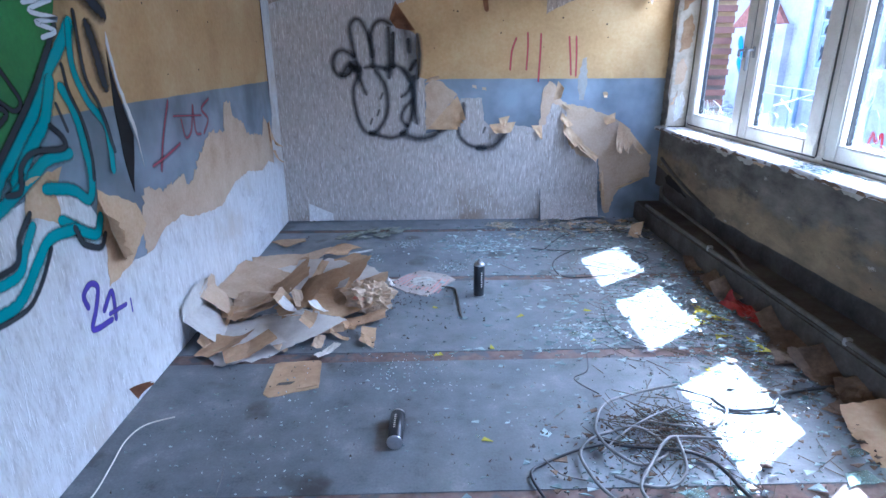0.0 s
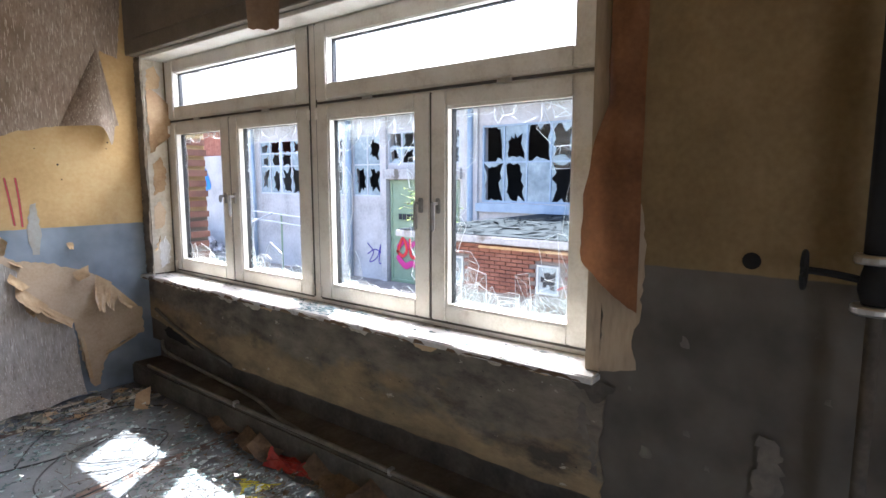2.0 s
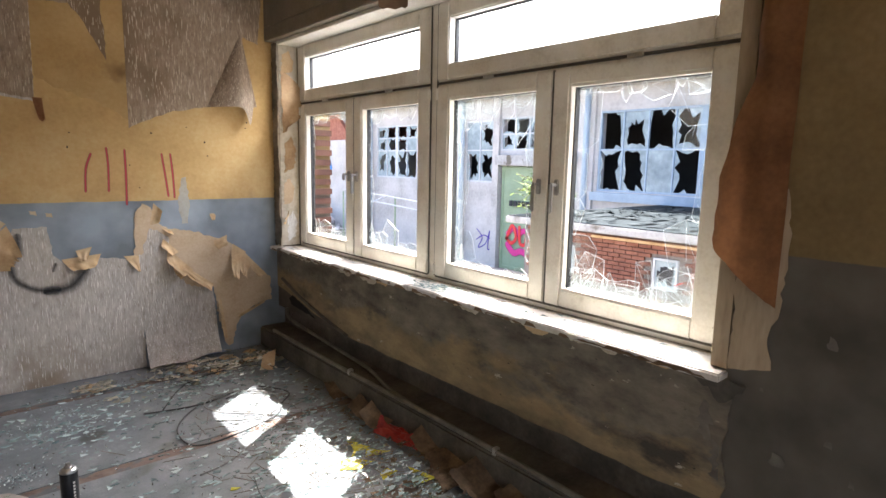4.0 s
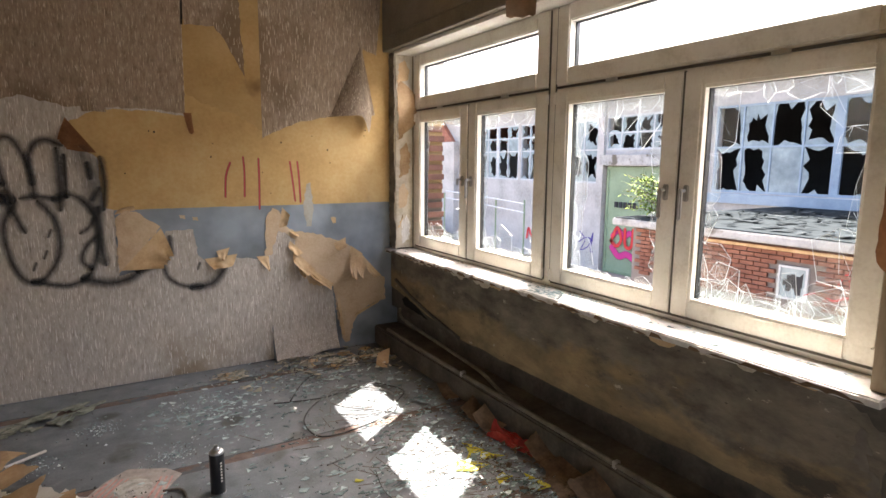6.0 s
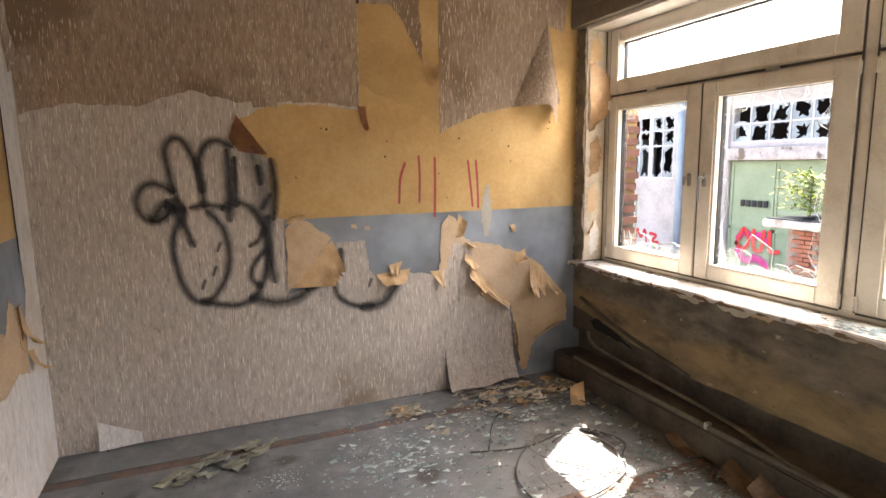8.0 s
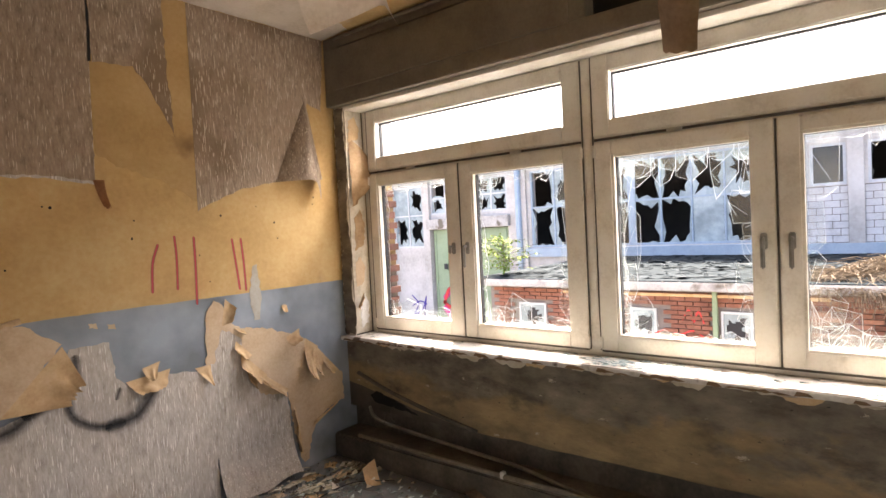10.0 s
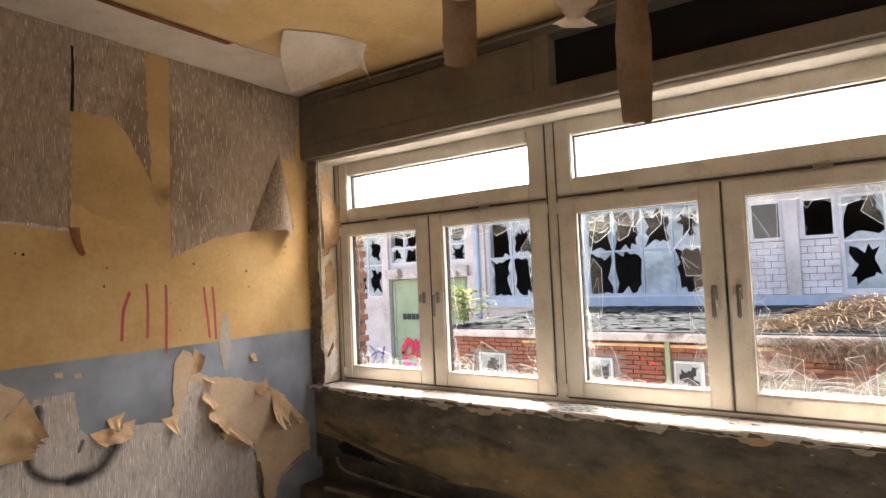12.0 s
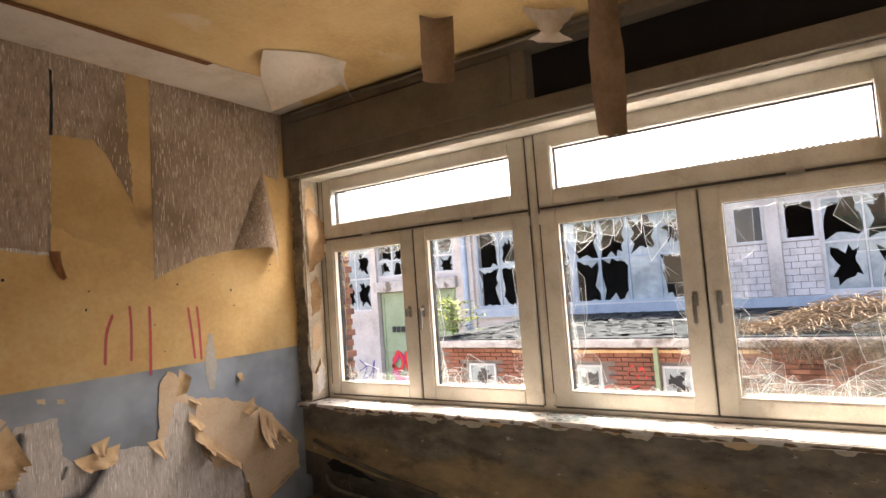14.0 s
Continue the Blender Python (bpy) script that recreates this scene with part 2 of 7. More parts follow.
M_CEIL_PALE = mat("pale ceiling paper", [(0.45, 0.38, 0.3), (0.58, 0.51, 0.43), (0.64, 0.58, 0.5)], 4, 0.88, 0.3, 50)
M_BOX = mat("grey-brown painted board", [(0.12, 0.1, 0.075), (0.17, 0.145, 0.11), (0.21, 0.185, 0.145)], 4, 0.7, 0.2, 60)
M_FRAME = mat("yellowed white window paint", [(0.55, 0.5, 0.42), (0.7, 0.66, 0.58), (0.76, 0.73, 0.66)], 6, 0.45, 0.12, 80, spots=((0.42, 0.36, 0.28), 5, 0.68))
M_GASKET = mat("black rubber gasket", [(0.015, 0.015, 0.015), (0.03, 0.03, 0.03)], 20, 0.6, 0.1)
M_JOINT = mat("grimy joint", [(0.05, 0.043, 0.034), (0.12, 0.105, 0.085)], 14, 0.8, 0.2)
M_SILL = mat("flaking white sill paint", [(0.4, 0.37, 0.32), (0.58, 0.555, 0.51), (0.66, 0.645, 0.61)], 9, 0.55, 0.5, 60, spots=((0.15, 0.12, 0.09), 9, 0.58))
M_METAL = mat("dull aluminium", [(0.45, 0.44, 0.42), (0.62, 0.61, 0.58)], 20, 0.35, 0.05, metal=0.9)
M_LINO = mat("dusty slate linoleum", [(0.06, 0.066, 0.072), (0.125, 0.137, 0.148), (0.165, 0.177, 0.188), (0.25, 0.256, 0.262)], 7, 0.42, 0.45, 110, spots=((0.06, 0.058, 0.055), 3.3, 0.6), detail=10)
M_SUB = mat("rusty brown screed", [(0.08, 0.052, 0.042), (0.15, 0.1, 0.08), (0.2, 0.15, 0.125)], 14, 0.85, 0.5, 50, spots=((0.09, 0.095, 0.1), 9, 0.52))
# Near-black colour stands for shade in hollows and slits; dark iron parts share it.
M_DARK = mat("near-black hole shade and iron", [(0.006, 0.006, 0.006), (0.012, 0.011, 0.01)], 5, 0.95, 0.1)
M_KERB = mat("grimy concrete kerb", [(0.045, 0.04, 0.033), (0.09, 0.078, 0.062), (0.15, 0.13, 0.1)], 5, 0.9, 0.5, 50)
M_GLASS = glass_mat("broken window glass", (0.95, 0.98, 0.975), 0.012)
# Pale colour of broken edges, also used for their painted glints.
M_GLASS_EDGE = mat("broken glass edge and glint", [(0.34, 0.38, 0.38), (0.56, 0.6, 0.6)], 20, 0.5, 0.0)
M_GLASS_EDGE.node_tree.nodes["Principled BSDF"].inputs["Transmission Weight"].default_value = 0.85
M_GLASS_TOP = glass_mat("dusty window glass", (0.97, 0.98, 0.97), 0.02)
M_SHARD = glass_mat("floor glass", (0.72, 0.9, 0.86), 0.3)
M_YGLASS = mat("yellow coloured glass", [(0.34, 0.3, 0.03), (0.5, 0.44, 0.05), (0.58, 0.53, 0.14)], 25, 0.2, 0.3, 90)
M_BLACK_SPRAY = spray("black spray paint", (0.018, 0.018, 0.02), 0.56, 0.93)
M_RED_SPRAY = spray("red marker paint", (0.46, 0.04, 0.06), 0.35, 0.85)
M_PURPLE = spray("violet spray paint", (0.06, 0.03, 0.3), 0.2)
M_TEAL = spray("teal spray paint", (0.02, 0.27, 0.28), 0.28)
M_BLACKLINE = spray("black outline paint", (0.012, 0.014, 0.017), 0.28)
M_WHITE_SPRAY = spray("white spray paint", (0.7, 0.72, 0.75), 0.2)
M_GREEN = mat("green mural paint", [(0.025, 0.13, 0.02), (0.05, 0.22, 0.035)], 6, 0.6, 0.2)


# ---- building helpers ----
def box(bm, x0, x1, y0, y1, z0, z1, bevel=0.0):
    r = bmesh.ops.create_cube(bm, size=1.0)
    bmesh.ops.scale(bm, vec=(x1 - x0, y1 - y0, z1 - z0), verts=r["verts"])
    bmesh.ops.translate(bm, vec=((x0 + x1) / 2, (y0 + y1) / 2, (z0 + z1) / 2), verts=r["verts"])
    if bevel:
        es = list({e for v in r["verts"] for e in v.link_edges})
        bmesh.ops.bevel(bm, geom=es, offset=bevel, segments=2, affect="EDGES")
    return bm


def part(name, bm, material, parent=None, label="", smooth=False):
    me = bpy.data.meshes.new(name)
    bmesh.ops.recalc_face_normals(bm, faces=bm.faces)
    if smooth:
        for f in bm.faces:
            f.smooth = True
    bm.to_mesh(me)
    bm.free()
    me.materials.append(material)
    ob = new(name, me)
    if parent is not None:
        ob.parent = parent
    if label:
        ob["label"] = label
    return ob


def boxes(name, dims, material, parent=None, label="", bevel=0.0):
    bm = bmesh.new()
    for d in dims:
        box(bm, *d, bevel=bevel)
    return part(name, bm, material, parent, label)


def structure(ob, label, category):
    return tagged(ob, label, category, kind="structure")


def empty(name, x, y, z, label, category, group=""):
    ob = new(name)
    ob.empty_display_size = 0.05
    ob.location = (x, y, z)
    return tagged(ob, label, category, group)


def under(thing):
    """Lets parts be written in world metres under a thing that stands elsewhere."""
    def put(name, bm, material, label="", smooth=False, parent=None):
        ob = part(name, bm, material, parent or thing, label, smooth)
        ob.data.transform(Matrix.Translation(-thing.location))
        return ob
    return put


def on_north(a, b, out):
    return Vector((a, YN - out, b))


def on_west(a, b, out):
    return Vector((XW + out, a, b))


def on_east(a, b, out):
    return Vector((XE - out, a, b))


def ragged(points, step=0.03, amount=0.008, seed=1, straight=()):
    """The closed outline with its edges broken up like torn paper; edges listed as straight stay clean."""
    rnd = random.Random(seed)
    res = []
    for i, p in enumerate(points):
        q = points[(i + 1) % len(points)]
        d = math.dist(p, q)
        k = 1 if i in straight else max(1, int(d / step))
        for j in range(k):
            t = j / k
            w = 0 if j == 0 else amount
            res.append((p[0] + (q[0] - p[0]) * t + rnd.uniform(-w, w), p[1] + (q[1] - p[1]) * t + rnd.uniform(-w, w)))
    return res


def sheet_bm(points, place, out=0.003, thick=0.0015):
    """A flat torn sheet on a wall."""
    bm = bmesh.new()
    f = bm.faces.new([bm.verts.new(place(a, b, out + thick)) for a, b in points])
    r = bmesh.ops.extrude_face_region(bm, geom=[f])
    vs = [v for v in r["geom"] if isinstance(v, bmesh.types.BMVert)]
    d = place(0, 0, out) - place(0, 0, out + thick)
    bmesh.ops.translate(bm, vec=d, verts=vs)
    bmesh.ops.triangulate(bm, faces=bm.faces, ngon_method="EAR_CLIP")
    return bm


def smooth_line(pts, n=8, closed=False):
    res = []
    m = len(pts)
    ks = range(m if closed else m - 1)
    for i in ks:
        if closed:
            p = [pts[(i + k) % m] for k in (-1, 0, 1, 2)]
        else:
            p = [pts[max(0, min(m - 1, i + k))] for k in (-1, 0, 1, 2)]
        for j in range(n):
            t = j / n
            res.append(tuple(0.5 * (2 * b + (c - a) * t + (2 * a - 5 * b + 4 * c - d) * t * t + (3 * b - a - 3 * c + d) * t ** 3) for a, b, c, d in zip(*p)))
    res.append(pts[0] if closed else pts[-1])
    return res


def stroke_bm(bm, pts, width, place, out=0.007, closed=False, n=8):
    """A ribbon of paint along a smooth line on a wall."""
    line = smooth_line(pts, n, closed)
    uv = bm.loops.layers.uv.verify()
    wide = [width] * len(line)
    if not closed:
        for end, nxt in ((0, 1), (-1, -2)):
            p, q = line[end], line[nxt]
            d = math.dist(p, q) or 1
            ex, ey = (p[0] - q[0]) / d * width / 2, (p[1] - q[1]) / d * width / 2
            cap = [(p[0] + ex * t, p[1] + ey * t) for t in (0.5, 0.85, 0.99)]
            cw = [width * math.sqrt(1 - t * t) for t in (0.5, 0.85, 0.99)]
            line, wide = (cap[::-1] + line, cw[::-1] + wide) if end == 0 else (line + cap, wide + cw)
    rows = []
    for i, p in enumerate(line):
        q0, q1 = line[max(0, i - 1)], line[min(len(line) - 1, i + 1)]
        dx, dy = q1[0] - q0[0], q1[1] - q0[1]
        L = math.hypot(dx, dy) or 1
        nx, ny = -dy / L * wide[i] / 2, dx / L * wide[i] / 2
        rows.append((bm.verts.new(place(p[0] + nx, p[1] + ny, out)), bm.verts.new(place(p[0] - nx, p[1] - ny, out))))
    for i in range(len(rows) - 1):
        f = bm.faces.new((rows[i][0], rows[i][1], rows[i + 1][1], rows[i + 1][0]))
        for loop, v in zip(f.loops, (1, 0, 0, 1)):
            loop[uv].uv = (i / len(rows), v)


def tube_bm(bm, pts, r, n=6, sides=6, closed=False):
    line = [Vector(p) for p in smooth_line(pts, n, closed)]
    prev = None
    for i, p in enumerate(line):
        d = (line[min(len(line) - 1, i + 1)] - line[max(0, i - 1)]).normalized()
        u = d.cross(Vector((0, 0, 1)))
        u = u.normalized() if u.length > 1e-4 else Vector((1, 0, 0))
        v = u.cross(d)
        ring = [bm.verts.new(p + (u * math.cos(2 * math.pi * k / sides) + v * math.sin(2 * math.pi * k / sides)) * r) for k in range(sides)]
        if prev:
            for k in range(sides):
                bm.faces.new((prev[k], prev[(k + 1) % sides], ring[(k + 1) % sides], ring[k]))
        else:
            bm.faces.new(ring[::-1])
        prev = ring
    bm.faces.new(prev)
    return bm


def lathe_bm(profile, sides=24, cx=0.0, cy=0.0):
    bm = bmesh.new()
    rings = [[bm.verts.new((cx + r * math.cos(2 * math.pi * k / sides), cy + r * math.sin(2 * math.pi * k / sides), z)) for k in range(sides)] for r, z in profile]
    for a, b in zip(rings, rings[1:]):
        for k in range(sides):
            bm.faces.new((a[k], a[(k + 1) % sides], b[(k + 1) % sides], b[k]))
    bm.faces.new(rings[0][::-1])
    bm.faces.new(rings[-1])
    return bm


# ---- room ----
bm = bmesh.new()
box(bm, XW - 0.2, XO, YS - 0.2, YN + 0.25, -0.25, -0.004)
floor = structure(part("floor", bm, M_SUB), "brown screed floor under worn grey linoleum", "floor")
for y0, y1 in ((YS, -0.06), (0.0, 0.95), (1.01, 1.93), (2.01, 2.845), (2.935, 3.83), (3.91, 4.88), (4.96, YN)):
    part("linoleum_sheet", box(bmesh.new(), XW, XE, y0, y1, -0.004, 0.0), M_LINO, floor, "slate grey linoleum sheet dusted with dirt")
structure(boxes("wall_north", [(XW - 0.2, XO, YN, YN + 0.25, 0, ZC + 0.2)], M_WALL_N), "ochre wall with blue-grey painted dado and torn wallpaper", "wall")
structure(boxes("wall_west", [(XW - 0.2, XW, YS, YN, 0, ZC + 0.2)], M_WALL_N), "ochre wall with blue-grey dado under torn wallpaper", "wall")
# Unseen wall; its opening is added to hold a fill lamp.
structure(boxes("wall_south", [(XW - 0.2, -0.6, YS - 0.2, YS, 0, ZC + 0.2), (0.6, XO, YS - 0.2, YS, 0, ZC + 0.2), (-0.6, 0.6, YS - 0.2, YS, 2.1, ZC + 0.2)], M_WALL_N), "plain unseen ochre wall with an opening added for fill light", "wall")
# Added area lamp that brightens the room from behind the camera.
door_fill = new("doorway_fill", bpy.data.lights.new("doorway_fill", "AREA"))
door_fill.data.shape, door_fill.data.size, door_fill.data.size_y = "RECTANGLE", 1.15, 2.0
door_fill.data.energy = 2.2
door_fill.data.color = (1.0, 0.95, 0.88)
door_fill.matrix_world = look((0, YS - 0.1, 1.05), (0, YS + 1, 1.05))
structure(boxes("wall_east", [(XE, XO, YS, WY0, 0, ZC + 0.2), (XE + 0.05, XO, WY0, YN, HEAD, ZC + 0.2), (XE, XO, WY1, YN, SILL, HEAD), (XE, XO, WY0, YN, 0.30, SILL - 0.03)], M_WALL_E), "window wall, ochre dimmed for shade above a slate painted dado", "wall")
structure(boxes("wall_recess", [(XE + 0.05, XO, WY0, YN, 0, 0.30)], M_KERB), "dark recess along the foot of the wall", "wall")
structure(boxes("ceiling", [(XW - 0.2, XO, YS - 0.2, YN + 0.25, ZC, ZC + 0.2)], M_CEIL), "ochre papered ceiling with pale torn patches", "ceiling")

# ---- window ----
win = structure(empty("window_1", GX, 3.46, SILL, "", "window"), "cream timber window with four broken sashes and two top lights", "window")
put_w = under(win)
FX0, FX1 = 2.335, 2.415          # frame, inside and outside face
def frame_ring(bm, x0, x1, y0, y1, z0, z1, w, bevel=0.006, wb=None):
    wb = wb or w
    box(bm, x0, x1, y0, y0 + w, z0, z1, bevel)
    box(bm, x0, x1, y1 - w, y1, z0, z1, bevel)
    box(bm, x0, x1, y0 + w, y1 - w, z0, z0 + wb, bevel)
    box(bm, x0, x1, y0 + w, y1 - w, z1 - w, z1, bevel)

bm = bmesh.new()
frame_ring(bm, FX0 + 0.012, FX1 + 0.02, WY0, WY1, SILL, HEAD, 0.045)
box(bm, FX0 + 0.012, FX1 + 0.02, 3.452, 3.506, SILL + 0.045, HEAD - 0.045, 0.004)
box(bm, FX0 + 0.012, FX1 + 0.02, WY0 + 0.045, 3.452, 1.868, 1.905, 0.004)
box(bm, FX0 + 0.012, FX1 + 0.02, 3.506, WY1 - 0.045, 1.868, 1.905, 0.004)
put_w("window_frame", bm, M_FRAME)
SASHES = ((4.41, 4.995), (3.612, 4.212), (2.741, 3.352), (1.943, 2.556))
EDGES = ((5.075, 4.312), (4.308, 3.508), (3.45, 2.65), (2.646, 1.85))
GZ0, GZ1 = 0.90, 1.80

M_HANDLE = mat("worn grey handle", [(0.24, 0.23, 0.215), (0.38, 0.37, 0.35)], 20, 0.35, 0.05, metal=0.4)
def shard(rnd, pts, parent):
    bm = bmesh.new()
    gx = GX + rnd.uniform(-0.006, 0.004)
    f = bm.faces.new([bm.verts.new((gx, y, z)) for y, z in pts])
    r = bmesh.ops.extrude_face_region(bm, geom=[f])
    bmesh.ops.translate(bm, vec=(0.0028, 0, 0), verts=[v for v in r["geom"] if isinstance(v, bmesh.types.BMVert)])
    ob = put_w("glass_shard", bm, M_GLASS, parent=parent)
    ob.data.materials.append(M_GLASS_EDGE)
    for p in ob.data.polygons:
        if abs(p.normal.x) < 0.5:
            p.material_index = 1
    ob.visible_shadow = False
    # Pale strips added along edges and cracks: caught light put into the colour.
    rim = bmesh.new()
    cy, cz = sum(p[0] for p in pts) / len(pts), sum(p[1] for p in pts) / len(pts)
    lines = list(zip(pts, pts[1:]))
    span = max(math.dist(p, pts[0]) for p in pts)
    for _ in range(1 + int(span / 0.09)):
        i, j = rnd.sample(range(len(pts)), 2)
        lines.append((pts[i], ((pts[j][0] + cy) / 2, (pts[j][1] + cz) / 2)))
    for p, q in lines:
        d = math.dist(p, q)
        if d < 0.004:
            continue
        w = rnd.uniform(0.0007, 0.0016)
        ny, nz = -(q[1] - p[1]) / d * w, (q[0] - p[0]) / d * w
        if (cy - p[0]) * ny + (cz - p[1]) * nz < 0:
            ny, nz = -ny, -nz
        rim.faces.new([rim.verts.new((gx - 0.0012, y, z)) for y, z in (p, q, (q[0] + ny, q[1] + nz), (p[0] + ny, p[1] + nz))])
    put_w("glass_rim", rim, M_GLASS_EDGE, "bright broken edge", parent=parent).visible_shadow = False
    return ob

def edge_shards(rnd, parent, y0, y1, side, lo, hi, n):
    """Jagged teeth of glass left standing in one side of a sash."""
    along = (y0, y1) if side in "bt" else (GZ0, GZ1)
    cuts = sorted([along[0], along[1]] + [along[0] + (along[1] - along[0]) * (k + rnd.uniform(0.15, 0.85)) / n for k in range(n)])
    for a, b in zip(cuts, cuts[1:]):
        if b - a < 0.012:
            continue
        k = rnd.choice((1, 1, 2, 2))
        top = lo + (hi - lo) * rnd.random() ** 1.3
        tips = [(a + (b - a) * (j + rnd.uniform(0.15, 0.85)) / k, top * rnd.uniform(0.65, 1.0)) for j in range(k)]
        prof = [(a, 0.0), (a - rnd.uniform(-0.01, 0.02) * (a > along[0]), top * rnd.uniform(0.25, 0.8))] + tips + [(b + rnd.uniform(-0.01, 0.015) * (b < along[1]), top * rnd.uniform(0.25, 0.8)), (b, 0.0)]
        if side == "b":
            pts = [(p, GZ0 + h) for p, h in prof]
        elif side == "t":
            pts = [(p, GZ1 - h) for p, h in prof]
        elif side == "l":
            pts = [(y1 - h, p) for p, h in prof]
        else:
            pts = [(y0 + h, p) for p, h in prof]
        shard(rnd, pts, parent)

TEETH = (
    (("b", 0.08, 0.2, 4), ("b", 0.05, 0.13, 4), ("t", 0.05, 0.13, 4), ("t", 0.02, 0.06, 6), ("l", 0.01, 0.06, 5), ("r", 0.02, 0.08, 5)),
    (("b", 0.06, 0.2, 5), ("b", 0.04, 0.12, 5), ("t", 0.03, 0.1, 5), ("l", 0.04, 0.16, 5), ("r", 0.02, 0.12, 5)),
    (("b", 0.01, 0.05, 9), ("t", 0.08, 0.27, 5), ("t", 0.05, 0.16, 5), ("l", 0.05, 0.22, 4), ("l", 0.02, 0.1, 6), ("r", 0.04, 0.13, 7)),
    (("b", 0.1, 0.26, 5), ("b", 0.07, 0.19, 5), ("b", 0.05, 0.12, 6), ("t", 0.03, 0.1, 8), ("l", 0.05, 0.2, 5), ("r", 0.05, 0.24, 4)),
)
def handle_bm(y, z, drop):
    rose, lever = bmesh.new(), bmesh.new()
    box(rose, FX0 - 0.012, FX0, y - 0.013, y + 0.013, z - 0.035, z + 0.035, 0.004)
    box(lever, FX0 - 0.05, FX0 - 0.012, y - 0.007, y + 0.007, z + 0.004, z + 0.018, 0.003)
    box(lever, FX0 - 0.055, FX0 - 0.036, y - 0.009, y + 0.009, z - drop, z + 0.02, 0.006)
    return rose, lever

for k, ((g0, g1), (e1, e0)) in enumerate(zip(SASHES, EDGES)):
    rnd = random.Random(40 + k)
    bm = bmesh.new()
    x0, x1 = FX0, FX1
    z0, z1 = SILL + 0.03, 1.872
    box(bm, x0, x1, e0, g0, z0, z1, 0.007)
    box(bm, x0, x1, g1, e1, z0, z1, 0.007)
    box(bm, x0, x1, g0, g1, z0, GZ0, 0.007)
    box(bm, x0, x1, g0, g1, GZ1, z1, 0.007)
    # glazing bead
    frame_ring(bm, x0 + 0.006, x0 + 0.03, g0 - 0.004, g1 + 0.004, GZ0 - 0.004, GZ1 + 0.004, 0.011, 0.002)
    sash = put_w("sash", bm, M_FRAME, "cream painted sash with broken glass")
    gk = bmesh.new()
    frame_ring(gk, GX - 0.02, GX + 0.008, g0, g1, GZ0, GZ1, 0.006, 0.0)
    put_w("gasket", gk, M_GASKET, parent=sash)
    for side, lo, hi, n in TEETH[k]:
        edge_shards(rnd, sash, g0, g1, side, lo, hi, n)
    hy = (e0 + 0.05) if k in (0, 2) else (e1 - 0.05)
    rose, lever = handle_bm(hy, 1.36, 0.115 if k != 0 else 0.03)
    put_w("handle", rose, M_HANDLE, "pale metal casement handle", parent=sash)
    put_w("lever", lever, M_HANDLE, parent=sash)
    for hz in (0.86, 1.83):
        hb = bmesh.new()
        hyy = e1 - 0.006 if k in (0, 2) else e0 + 0.006
        box(hb, FX0 - 0.012, FX0 + 0.01, hyy - 0.009, hyy + 0.009, hz - 0.03, hz + 0.03, 0.004)
        put_w("hinge", hb, M_FRAME, parent=sash)
for g0, g1, e0, e1 in ((3.612, 4.992, 3.508, 5.075), (1.945, 3.357, 1.85, 3.45)):
    bm = bmesh.new()
    z0, z1, a, b = 1.90, 2.30, 1.985, 2.216
    box(bm, FX0, FX1, e0, g0, z0, z1, 0.007)
    box(bm, FX0, FX1, g1, e1, z0, z1, 0.007)
    box(bm, FX0, FX1, g0, g1, z0, a, 0.007)
    box(bm, FX0, FX1, g0, g1, b, z1, 0.007)
    light = put_w("top_light", bm, M_FRAME, "cream painted top light with a whole pane")
    gk = bmesh.new()
    frame_ring(gk, GX - 0.02, GX + 0.008, g0, g1, a, b, 0.006, 0.0)
    put_w("gasket", gk, M_GASKET, parent=light)
    pn = put_w("pane", box(bmesh.new(), GX, GX + 0.004, g0, g1, a, b), M_GLASS_TOP, parent=light)
    pn.visible_shadow = False
    for q in (0.25, 0.75):
        y = e0 + (e1 - e0) * q
        put_w("catch", box(bmesh.new(), FX0 - 0.008, FX0 + 0.004, y - 0.035, y + 0.035, 1.876, 1.894, 0.003), M_METAL, parent=light)

# dark joints between the casements
bm = bmesh.new()
for y in (4.31, 2.648):
    box(bm, FX0 + 0.004, FX1 - 0.01, y - 0.004, y + 0.004, SILL + 0.03, 1.872)
for y in (5.0775, 3.5075, 3.4505, 1.8485):
    box(bm, FX0 + 0.006, FX0 + 0.013, y - 0.003, y + 0.003, SILL + 0.03, 2.3)
for y0, y1 in ((3.515, 5.07), (1.856, 3.443)):
    box(bm, FX0 + 0.005, FX0 + 0.0125, y0, y1, 1.881, 1.893)
    box(bm, FX0 + 0.005, FX0 + 0.0125, y0, y1, 0.812, 0.822)
put_w("joint_seal", bm, M_JOINT, "dark gaps between sashes and frame")

# sill, jamb, roller shutter box
bm = bmesh.new()
box(bm, 2.135, FX0 + 0.02, 1.745, YN - 0.003, SILL - 0.03, SILL, 0.006)
structure(part("window_sill", bm, M_SILL), "white painted inner sill with flaking paint and glass dust", "sill")
structure(boxes("sill_outside", [(FX1 + 0.02, XO + 0.05, WY0, WY1, SILL - 0.06, SILL - 0.01)], M_KERB), "weathered outer sill", "sill")
bm = bmesh.new()
box(bm, 2.2 - 0.02, FX0 + 0.012, WY1 - 0.006, YN - 0.003, SILL + 0.001, HEAD, 0.01)
structure(part("jamb_north", bm, M_PLASTER_PALE), "crumbling pale plaster jamb with torn paper", "jamb")
bm = bmesh.new()
box(bm, XE - 0.004, FX0 + 0.012, 1.745, WY0 + 0.004, SILL + 0.001, HEAD, 0.004)
structure(part("jamb_south", bm, M_TAN), "pale papered jamb beside the window", "jamb")
BX = 2.13
